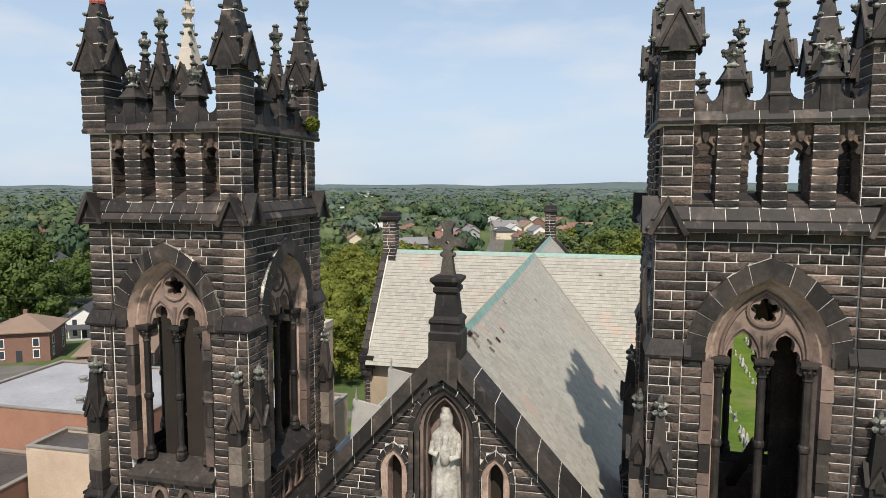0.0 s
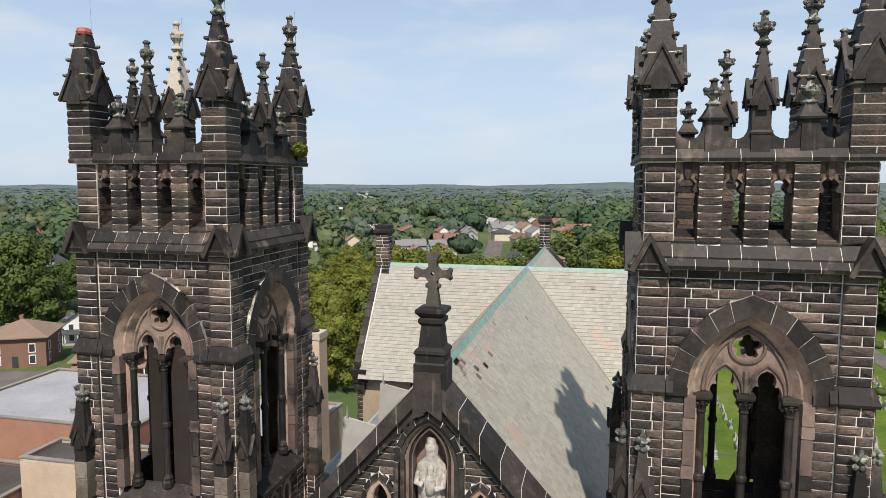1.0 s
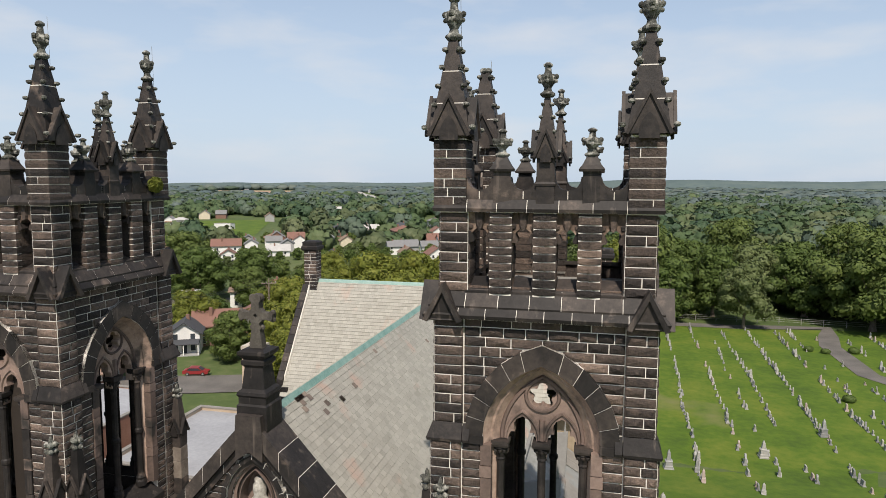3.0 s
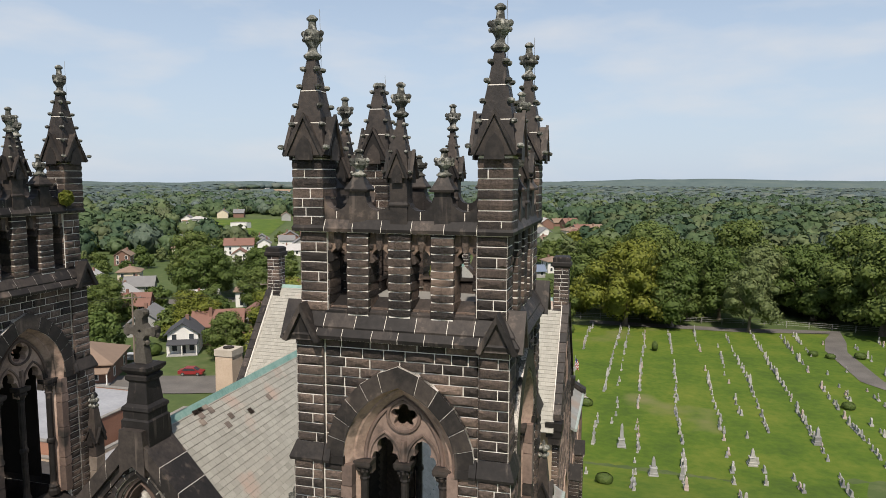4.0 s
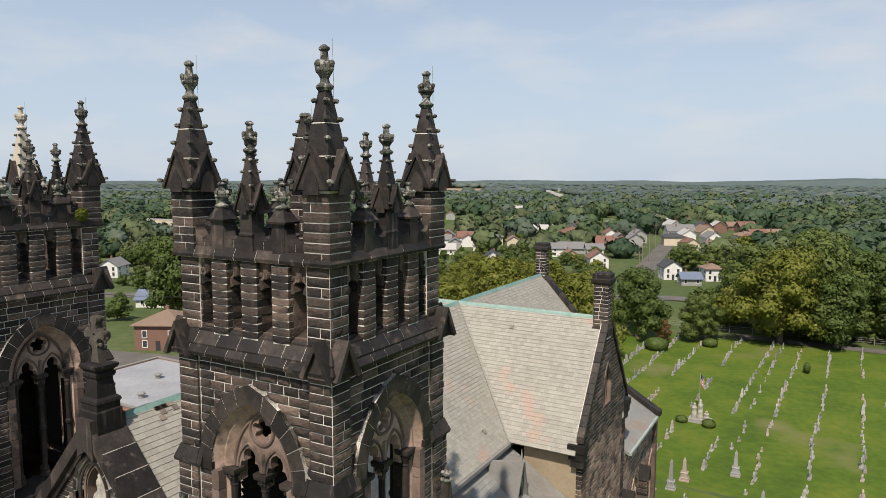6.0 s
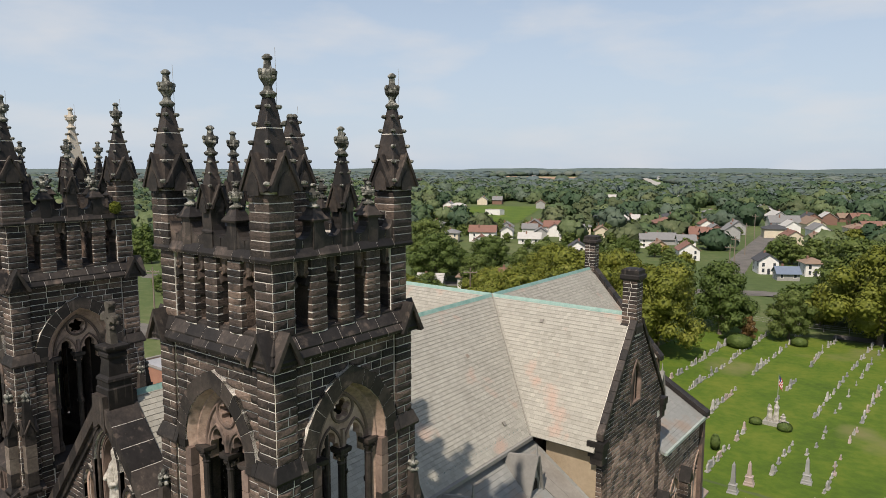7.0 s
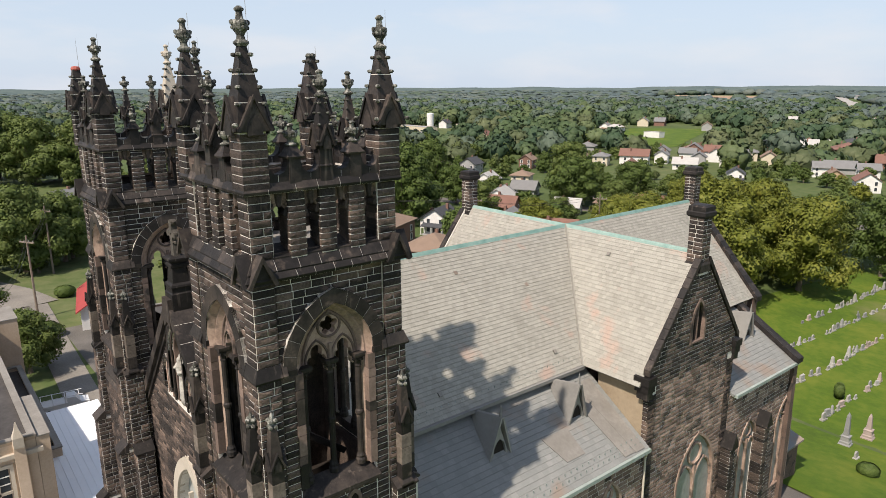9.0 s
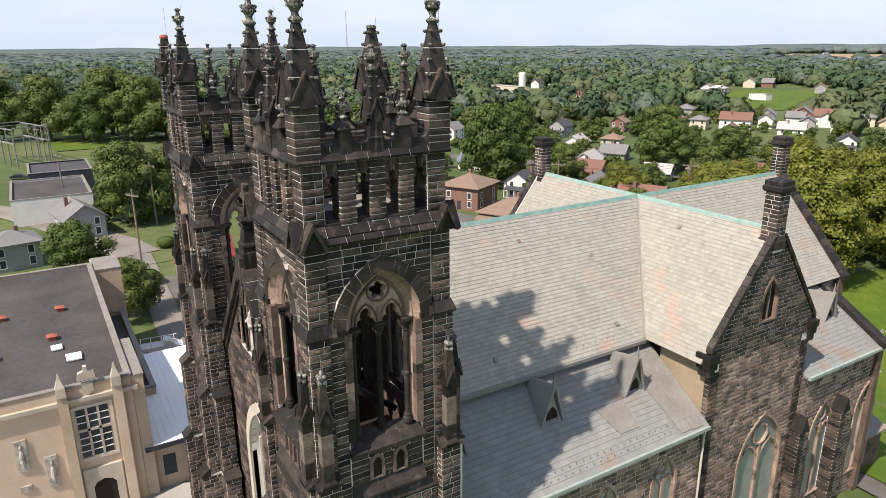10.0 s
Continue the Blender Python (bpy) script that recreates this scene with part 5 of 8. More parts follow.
# snow guards along the eaves and a downpipe at the corner
for x0, z0, sl, nrow, ya, yb in ((HW - .35, ez + .35, 1.0, 1, 21.8, TY - TH - .4), (AWX - .3, AEZ + .24, .756, 2, 21.8, TY - TH + .2)):
    b = Build()
    for j in range(nrow):
        y = ya
        while y < yb:
            b.box(x0 - j * .25 - .015, x0 - j * .25 + .015, y, y + .03, z0 + j * .25 * sl, z0 + j * .25 * sl + .13)
            y += .42
    part("snow_guards", b, church, mats=[M_GUTTER])["kind"] = "stuff"
part("downpipe", Build().tube([(AWX + .02, TY - TH + .42, AEZ - .1), (AWX - .12, TY - TH + .42, AEZ - .6), (AWX - .12, TY - TH + .42, 0)], .06, 8), church, "pale metal downpipe", [M_PALESTONE])

# sheet-metal patches on the east aisle roof
fx = Vector((HW - .25 - AWX, 0, 12.95 - AEZ)).normalized()
up_n = Vector((12.95 - AEZ, 0, AWX - HW + .25)).normalized()
for y0, y1, d0, d1 in ((34.95, 36.9, .15, 4.5), (35.75, 37.0, .1, 4.6), (31.6, 33.4, 1.2, 2.7)):
    b = Build()
    p = Vector((AWX, 0, AEZ)) + up_n * .05
    c = [p + fx * d0 + Vector((0, y0 + .5, 0)), p + fx * d0 + Vector((0, y1, 0)), p + fx * d1 + Vector((0, y1, 0)), p + fx * d1 + Vector((0, y0, 0))]
    b.add(c + [v + up_n * (.02 if y0 != 35.75 else .03) for v in c], [(3, 2, 1, 0), (4, 5, 6, 7), (0, 1, 5, 4), (1, 2, 6, 5), (2, 3, 7, 6), (3, 0, 4, 7)])
    part("metal_sheet", b, church, "brown sheet-metal roofing", [M_TANSHEET])
# small dark roof vents
for y, z in ((27.5, 14.15), (35.4, 14.2)):
    o = Vector(((RIDGE - z) * HW / (RIDGE - ez), y, z))
    part("roof_vent", Build().box(-.11, .11, -.10, .10, -.05, .10), church, "small brown roof vent", [M_TANSHEET], at=Matrix.Translation(o) @ Matrix.Rotation(math.atan2(RIDGE - ez, HW), 4, "Y"))
part("roof_vent", Build().box(-.10, .10, -.11, .11, -.05, .10), church, "small brown roof vent", [M_TANSHEET], at=Matrix.Translation((4.0, TY - .75, RIDGE - .75 * (RIDGE - ez) / TH)) @ Matrix.Rotation(math.atan2(RIDGE - ez, TH), 4, "X"))


# ---- ground ----
def smooth(a, b, t):
    t = min(1.0, max(0.0, (t - a) / (b - a)))
    return t * t * (3 - 2 * t)


HIGHWAY = [(-262, 800), (-300, 880), (-360, 1020), (-432, 1183), (-555, 1421)]


def height(x, y):
    """Height of the ground: level by the church, lower in the graveyard, rolling hills far off."""
    r = math.hypot(x, y)
    low = -3.0 * smooth(52, 74, y) * smooth(-30, -8, x) * (1 - smooth(170, 260, y))
    low = min(low, -2.4 * smooth(80, 190, r) * smooth(55, 95, y) * (1 - smooth(450, 900, r)))
    hills = 0.0
    if r > 500:
        a = math.atan2(x, y)
        hills = smooth(700, 2600, r) * -14.0 + smooth(1300, 2600, r) * 11.0 * noise.noise(Vector((x * 0.0006 + 4.0, y * 0.0006, 1.7))) + 7.0 * math.exp(-((x + 510) ** 2 + (y - 1000) ** 2) / 26000) + 3.0 * math.exp(-((x + 320) ** 2 + (y - 930) ** 2) / 16000) + smooth(500, 1500, r) * (13.0 * noise.noise(Vector((x * 0.0011, y * 0.0011, 0.3))) + 3.5 * noise.noise(Vector((x * 0.004, y * 0.004, 7.3)))) - smooth(450, 1000, r) * 5.0
        near = math.exp(-((x + 595) ** 2 + (y - 1105) ** 2) / 26000)
        hills += (max(-10.0, min(4.0, (r - 1230) * .06 - 3.0)) - hills) * min(1.0, 1.6 * near)
        for (xa, ya), (xb, yb) in zip(HIGHWAY, HIGHWAY[1:]):
            t = min(1, max(0, ((x - xa) * (xb - xa) + (y - ya) * (yb - ya)) / ((xb - xa) ** 2 + (yb - ya) ** 2)))
            hills = max(hills, -2.0 - 9.0 * min(1.0, math.hypot(x - xa - t * (xb - xa), y - ya - t * (yb - ya)) / 90))
    return low + hills


radii = [0, 25, 40, 52, 58, 64, 70, 76, 85, 100, 120, 145, 170, 195, 220, 245, 270, 320, 400, 500, 560, 620, 680, 740, 800, 850, 900, 950, 1000, 1050, 1100, 1150, 1200, 1260, 1330, 1400, 1480, 1600, 1750, 2100, 2500, 3000, 3600, 4300, 4950]
NA = 240
gv, gf = [(0, 0, -0.02)], []
for r in radii[1:]:
    for k in range(NA):
        a = 2 * math.pi * k / NA
        x, y = r * math.sin(a), r * math.cos(a)
        gv.append((x, y, height(x, y) - 0.05))
for k in range(NA):
    gf.append((0, 1 + (k + 1) % NA, 1 + k))
for i in range(len(radii) - 2):
    for k in range(NA):
        a, c = 1 + i * NA + k, 1 + i * NA + (k + 1) % NA
        gf.append((a, c, c + NA, a + NA))
gb = Build().add(gv, gf)
ground = thing("ground", "rough green and worn ground reaching wooded hills", "ground", kind="structure", data=gb.mesh("ground", [M_FIELD], True))


def sheet(name, label, pts, material, lift=0.04, step=6.0, kind="structure", category=""):
    """A flat piece of the ground in a convex outline of four corners, following its height."""
    p, q, r, s = (Vector((*c, 0)) for c in pts)
    nu = max(1, int((q - p).length / step)); nv = max(1, int((s - p).length / step))
    v = []
    for j in range(nv + 1):
        for i in range(nu + 1):
            c = p.lerp(q, i / nu).lerp(s.lerp(r, i / nu), j / nv)
            v.append((c.x, c.y, height(c.x, c.y) + lift))
    f = [(j * (nu + 1) + i, j * (nu + 1) + i + 1, (j + 1) * (nu + 1) + i + 1, (j + 1) * (nu + 1) + i) for j in range(nv) for i in range(nu)]
    return thing(name, label, category or name.split("_")[0], kind=kind, data=Build().add(v, f).mesh(name, [material], True))


def strip(name, label, line, width, material, lift=0.06, category="road"):
    """A road along a line of points, following the ground."""
    pts = []
    for (x0, y0), (x1, y1) in zip(line, line[1:]):
        n = max(1, int(math.hypot(x1 - x0, y1 - y0) / 8))
        pts += [(x0 + (x1 - x0) * i / n, y0 + (y1 - y0) * i / n) for i in range(n)]
    pts.append(line[-1])
    v = []
    for i, (x, y) in enumerate(pts):
        a, c = pts[max(i - 1, 0)], pts[min(i + 1, len(pts) - 1)]
        d = Vector((c[0] - a[0], c[1] - a[1])).normalized() * width / 2
        for sgn in (1, -1):
            X, Y = x - d.y * sgn, y + d.x * sgn
            v.append((X, Y, height(x, y) + lift))
    f = [(2 * i + 1, 2 * i, 2 * i + 2, 2 * i + 3)[::-1] for i in range(len(pts) - 1)]
    return thing(name, label, category, kind="structure", data=Build().add(v, f).mesh(name, [material]))


sheet("graveyard_lawn", "bright mown graveyard grass with yellowed patches", [(-24, 58), (110, 50), (110, 150), (-16, 138)], M_GRASS, step=3.5)
sheet("churchyard_lawn", "mown grass beside the church", [(7, -40), (110, -40), (110, 58), (7, 58)], M_GRASS, lift=0.03)
sheet("forecourt", "worn concrete forecourt before the church", [(-40, -30), (7, -30), (7, 17), (-17.6, 17)], M_CONCRETE, lift=0.03)
sheet("parking_lot", "dark worn asphalt yard behind the church", [(-64, 22), (-13, 22), (-13, 66), (-64, 66)], M_ASPHALT, lift=0.02)
sheet("back_yard", "worn asphalt yard by the choir", [(-13, 54), (12, 54), (9, 66), (-13, 66)], M_ASPHALT, lift=0.02)
M_LANE = surface("worn_gravel", [(0.0, (0.13, 0.12, 0.105)), (1.0, (0.26, 0.24, 0.21))], 0.95, grain=6, patch=0.3, bump=0.2, noise_mix=1.0)
strip("graveyard_drive", "narrow grey asphalt drive through the graveyard", [(72, 66), (52, 98), (44, 112), (44, 130), (48, 146), (30, 143), (2, 143)], 3.4, M_ASPHALT, 0.1)
strip("street", "grey asphalt street between houses", [(-150, 48), (-95, 62), (-44, 76), (-33, 80)], 7.5, M_ASPHALT)
strip("street", "grey asphalt street running away through the town", [(-30, 196), (-36, 232), (-48, 330), (-70, 480)], 6.5, M_ASPHALT)
strip("street", "pale worn street through the town", [(-170, 92), (-60, 150), (20, 196), (90, 235)], 6.5, M_ASPHALT)
strip("lane", "brownish worn lane by the grey houses", [(-135, -8), (-112, 7), (-84, 19), (-76, 21)], 6.0, M_LANE)
strip("lane", "narrow alley by the red-roofed building", [(-76, 21), (-48, 20), (-20, 19)], 3.0, M_LANE)
for name, pts in (("meadow", [(-240, 180), (-195, 208), (-203, 220), (-250, 194)]), ("meadow", [(-185, 272), (-160, 300), (-215, 425), (-255, 395)]), ("meadow", [(-236, 12), (-190, 16), (-190, 30), (-236, 30)])):
    sheet(name, "pale green mown meadow between woods", pts, M_GRASS, lift=0.15, step=12)
M_EARTH = surface("bare_brown_field", [(0.0, (0.24, 0.16, 0.11)), (1.0, (0.40, 0.29, 0.20))], 0.95, grain=0.3, patch=0.02, bump=0.1, noise_mix=1.0)
sheet("brown_field", "bare brown field on the far hillside", [(-665, 1010), (-520, 1085), (-530, 1190), (-690, 1120)], M_EARTH, lift=0.9, step=20)
strip("highway", "pale concrete highway over the far hills", HIGHWAY, 13, M_CONCRETE, 1.0)


# ---- trees ----
def leaf_material(name, dark, mid, light, grain=0.9, patch=0.25, chance=0.55):
    m = surface(name, [(0.0, dark), (0.55, mid), (1.0, light)], 0.6, grain=grain, patch=patch, bump=0.0, noise_mix=1 - chance, spec=0.2)
    n, l = m.node_tree.nodes, m.node_tree.links
    b = n["Principled BSDF"]
    tr = n.new("ShaderNodeBsdfTranslucent")
    mix = n.new("ShaderNodeMixShader"); mix.inputs["Fac"].default_value = 0.25
    l.new(b.inputs["Base Color"].links[0].from_socket, tr.inputs["Color"])
    l.new(b.outputs["BSDF"], mix.inputs[1]); l.new(tr.outputs["BSDF"], mix.inputs[2])
    l.new(mix.outputs["Shader"], n["Material Output"].inputs["Surface"])
    return m


LEAF = {"maple": leaf_material("dark_maple_leaves", (0.046, 0.076, 0.018), (0.083, 0.122, 0.030), (0.130, 0.178, 0.048)),
        "oak": leaf_material("green_oak_leaves", (0.056, 0.084, 0.02), (0.106, 0.144, 0.037), (0.172, 0.208, 0.064)),
        "sycamore": leaf_material("yellowing_sycamore_leaves", (0.075, 0.094, 0.015), (0.152, 0.172, 0.028), (0.25, 0.25, 0.052)),
        "locust": leaf_material("grey_green_leaves", (0.075, 0.100, 0.036), (0.125, 0.158, 0.060), (0.19, 0.22, 0.095)),
        "russet": leaf_material("russet_leaves", (0.085, 0.055, 0.02), (0.15, 0.09, 0.035), (0.20, 0.14, 0.05))}
M_BARK = surface("grey_brown_bark", [(0.0, (0.08, 0.065, 0.05)), (1.0, (0.24, 0.20, 0.16))], 0.95, grain=8, patch=2, bump=0.5)


def crown_lobes(r, rr, hh, n, up):
    """Rounded masses of a crown, uneven on purpose: (centre, radii)."""
    out = [(Vector((0, 0, up + hh * 0.46)), (rr * 0.62, rr * 0.62, hh * 0.46))]
    for i in range(n):
        a = 2.4 * i + r.uniform(-.4, .4)
        t = 0.06 + 0.88 * (i + r.uniform(0, 1)) / n
        girth = math.sin(math.pi * min(1.0, 0.22 + t * 0.80)) ** 0.7
        d = rr * girth * r.uniform(0.45, 0.95)
        q = rr * r.uniform(0.20, 0.40)
        out.append((Vector((d * math.cos(a), d * math.sin(a), up + hh * t)), (q, q, q * r.uniform(0.6, 0.85))))
    return out


def leaf_crown(seed, rr, hh, up, lobes, count, size):
    """Leaf sprays over the outside of a crown's lobes, with leafy bulk deep behind them."""
    r = random.Random(seed)
    lb = crown_lobes(r, rr, hh, lobes, up)
    w = [q[0] * q[2] for _, q in lb]
    v, f, nm = [], [], []
    i = 0
    while i < count:
        c, q = r.choices(lb, w)[0]
        d = Vector((r.gauss(0, 1), r.gauss(0, 1), r.gauss(0.25, 1))).normalized()
        p = c + Vector((d.x * q[0], d.y * q[1], d.z * q[2])) * r.uniform(0.82, 1.12)
        if any(((p.x - e.x) / g[0]) ** 2 + ((p.y - e.y) / g[1]) ** 2 + ((p.z - e.z) / g[2]) ** 2 < 0.6 for e, g in lb):
            continue
        i += 1
        n = (d * 1.5 + Vector((r.gauss(0, .45), r.gauss(0, .45), r.gauss(0.35, .45)))).normalized()
        t = n.orthogonal().normalized()
        t.rotate(Matrix.Rotation(r.uniform(0, 6.28), 3, n))
        s = n.cross(t)
        a, b2 = size * r.uniform(0.6, 1.3), size * r.uniform(0.45, 0.85)
        o = len(v)
        dr = n * a * -0.2
        v += [p - t * a + dr, p - s * b2, p + t * a + dr, p + s * b2]
        f.append((o, o + 1, o + 2, o + 3))
        soft = (d * 0.6 + n * 0.6).normalized()
        nm += [soft] * 4
    for c, q in lb:
        o, m = len(v), 7
        for i, (k, z) in enumerate(((0.42, -0.55), (0.72, -0.05), (0.55, 0.45), (0.18, 0.70))):
            for j in range(m):
                a = 2 * math.pi * (j + i * .5) / m
                d = Vector((k * math.cos(a), k * math.sin(a), z)) * r.uniform(.86, 1.08)
                v.append(c + Vector((d.x * q[0], d.y * q[1], d.z * q[2])))
                nm.append(d.normalized())
        f += [(o + i * m + j, o + i * m + (j + 1) % m, o + (i + 1) * m + (j + 1) % m, o + (i + 1) * m + j) for i in range(3) for j in range(m)]
    return v, f, nm


def tree_meshes(seed, kind, rr, hh, up, lobes, count, size, trunk):
    v, f, nm = leaf_crown(seed, rr, hh, up, lobes, count, size)
    crown = Build().add(v, f).mesh("crown", [LEAF[kind]], True)
    crown.normals_split_custom_set_from_vertices(nm)
    r = random.Random(seed + 50)
    b = Build()
    b.rings([[(trunk * k * math.cos(a) + dx, trunk * k * math.sin(a), z) for a in (j * math.pi / 4 for j in range(8))] for k, dx, z in ((1.5, 0, -0.4), (1.05, 0.02, 0.6), (0.85, 0.1, up * 0.8), (0.6, 0.05, up + hh * 0.4), (0.2, -0.1, up + hh * 0.8))])
    for i in range(6):
        a = i * 1.05 + r.uniform(-.2, .2)
        z = up * r.uniform(0.75, 1.3)
        e = Vector((rr * 0.7 * math.cos(a), rr * 0.7 * math.sin(a), up + hh * r.uniform(0.3, 0.75)))
        p0, p1 = Vector((0, 0, z)), Vector((0, 0, z)).lerp(e, 0.5) + Vector((0, 0, 0.4))
        side = Vector((-math.sin(a), math.cos(a), 0))
        rings = []
        for p, q in ((p0, trunk * 0.45), (p1, trunk * 0.3), (e, trunk * 0.08)):
            rings.append([p + q * (side * math.cos(j * math.pi / 2.5) + Vector((0, 0, 1)) * math.sin(j * math.pi / 2.5)) for j in range(5)])
        b.rings(rings)
    return crown, b.mesh("trunk", [M_BARK])


TREES = {}
for kind, seed, rr, hh, up, lobes, count, size, tk in (("sycamore", 11, 7.0, 13.0, 2.0, 32, 7400, 0.27, 0.42), ("maple", 12, 6.2, 10.0, 1.6, 26, 5600, 0.27, 0.40), ("oak", 13, 6.5, 11.5, 1.8, 28, 5800, 0.28, 0.42), ("locust", 14, 5.6, 9.0, 2.6, 22, 3600, 0.26, 0.30), ("maple", 15, 5.6, 11.5, 1.6, 24, 5000, 0.27, 0.35), ("russet", 16, 3.2, 6.5, 2.0, 12, 1700, 0.24, 0.2)):
    TREES.setdefault(kind, []).append(tree_meshes(seed, kind, rr, hh, up, lobes, count, size, tk) + (rr, hh + up))
SMALL = {}
for kind, seed in (("maple", 21), ("oak", 22), ("locust", 23), ("sycamore", 24), ("oak", 25), ("maple", 26)):
    SMALL.setdefault(kind, []).append(tree_meshes(seed, kind, 3.9, 6.2, 0.8, 14, 800, 0.40, 0.25) + (4.6, 9.8))
SMALL_RAW = {}
for kind, seed in (("maple", 31), ("oak", 32), ("locust", 33), ("sycamore", 34), ("oak", 35), ("maple", 36)):
    v, f, nm = leaf_crown(seed, 3.9, 6.4, 0.4, 12, 620, 0.46)
    SMALL_RAW.setdefault(kind, []).append((np.array([tuple(p) for p in v]), np.array(f), np.array([tuple(p) for p in nm])))
WORDS = {"maple": "full dark green maple tree", "oak": "broad mid-green leafy tree", "sycamore": "tall yellow-green sycamore tree", "locust": "airy grey-green tree", "russet": "slim tree with russet leaves"}


def tree(x, y, kind, scale=1.0, bank=TREES, where="in the town", r=random.Random(3), group=""):
    opts = bank.get(kind) or bank["oak"]
    crown, trunk, rr, hh = opts[r.randrange(len(opts))]
    ob = thing("tree", WORDS[kind] + " standing " + where, "tree", pose(x, y, height(x, y) - .05, 0, 0, r.uniform(0, 360)) @ Matrix.Diagonal((scale * r.uniform(.92, 1.08), scale * r.uniform(.92, 1.08), scale * r.uniform(.92, 1.1), 1)), group=group)
    part("trunk", trunk, ob)
    part("crown", crown, ob)
    return ob


for x, y, kind, s in ((-22, 94, "sycamore", .88), (-30, 106, "sycamore", .95), (-18, 110, "sycamore", .92), (-37, 98, "sycamore", .8), (-26, 116, "sycamore", .9), (-14, 130, "maple", 0.95), (-4, 136, "oak", 0.62), (9, 142, "sycamore", 1.25), (14, 150, "oak", 1.4), (18, 143, "maple", 1.0), (28, 153, "maple", 1.05),
                      (32, 142, "locust", 1.0), (47, 158, "maple", 1.2), (56, 146, "oak", 1.4), (64, 138, "maple", 1.3), (72, 128, "oak", 1.3), (80, 140, "maple", 1.4), (38, 164, "locust", 1.3), (-9, 128.5, "russet", 0.55),
                      (4, 158, "oak", 1.25), (-24, 134, "oak", .8), (-34, 122, "sycamore", .85), (-31, 75, "sycamore", .62), (-27, 83, "sycamore", .7), (-36, 86, "sycamore", .66), (66, 160, "oak", 1.5), (14, 168, "oak", 1.4), (90, 120, "maple", 1.3), (98, 104, "oak", 1.4), (47, 168, "maple", 1.35), (55, 161, "oak", 1.45), (35, 177, "oak", 1.35), (63, 172, "maple", 1.5), (24, 172, "maple", 1.3)):
    tree(x, y, kind, s, where="at the edge of the graveyard")
for x, y, kind, s in ((-72.5, 13.0, "maple", 0.62), (-96, 23, "oak", 0.95), (-52, 17, "oak", 0.5), (-99, 29, "oak", 0.8), (-60, 99, "sycamore", 0.6), (-47, 88, "oak", 0.55), (-92, 92, "maple", 1.15), (-101, 100, "maple", 1.0), (-46, 104, "sycamore", 0.75), (-82, 104, "oak", .7), (-40, 118, "sycamore", .8),
                      (-68, 132, "oak", 0.7), (-84, 138, "maple", 1.0), (-93, 146, "oak", 1.1), (-78, 152, "maple", 0.95), (-108, 120, "maple", .9), (-128, 128, "maple", 1.1), (-52, 136, "sycamore", .8), (-60, 150, "oak", .9), (-66, 112, "oak", .55), (-216, 16, "oak", 1.4), (-206, 27, "maple", 1.3), (-202, 41, "oak", 1.5), (-226, 4, "maple", 1.4), (-196, 52, "oak", 1.3), (-222, 34, "oak", 1.5)):
    tree(x, y, kind, s, where="among the houses")


# ---- houses ----
def paint(name, c, rough=0.7):
    d = tuple(k * 0.78 for k in c)
    return surface(name, [(0.0, d), (1.0, c)], rough, grain=5, patch=0.8, bump=0.1, noise_mix=0.9)


WALLS = {"white": paint("white_siding", (0.74, 0.73, 0.70)), "grey": paint("grey_siding", (0.34, 0.34, 0.33)), "cream": paint("cream_siding", (0.62, 0.55, 0.42)), "brick": paint("red_brick", (0.215, 0.125, 0.095), 0.9), "dark": paint("charcoal_siding", (0.04, 0.045, 0.055)), "tan": paint("tan_brick", (0.47, 0.34, 0.21), 0.9), "green": paint("dark_green_siding", (0.04, 0.10, 0.08)), "red": paint("barn_red_siding", (0.22, 0.06, 0.05))}
ROOFS = {"grey": paint("grey_shingles", (0.20, 0.20, 0.20), 0.9), "brown": paint("brown_shingles", (0.24, 0.172, 0.128), 0.9), "red": paint("faded_red_shingles", (0.21, 0.115, 0.09), 0.9), "dark": paint("charcoal_shingles", (0.065, 0.068, 0.075), 0.9), "pale": paint("pale_shingles", (0.44, 0.43, 0.41), 0.9), "blue": paint("blue_metal_roof", (0.15, 0.19, 0.26), 0.6), "scarlet": paint("scarlet_metal_roof", (0.36, 0.06, 0.055), 0.6)}
M_PANE = surface("dark_window_glass", [(0.0, (0.02, 0.025, 0.03)), (1.0, (0.06, 0.07, 0.08))], 0.4, grain=2, patch=0.6, bump=0.0, spec=0.15)
M_TRIM = paint("white_trim", (0.78, 0.77, 0.74))
PANE_ME = Build().box(-.42, .42, -.02, .06, -.65, .65).mesh("pane", [M_PANE])
FRAME_ME = Build().slab([(-.54, -.78), (.54, -.78), (.54, .78), (-.54, .78)], [[(-.42, -.65), (.42, -.65), (.42, .65), (-.42, .65)]], -.06, .05).mesh("window", [M_TRIM])


def window_at(parent, m):
    o = part("window", FRAME_ME, parent, at=m @ Matrix.Diagonal((.8, 1, .8, 1)))
    part("pane", PANE_ME, o)


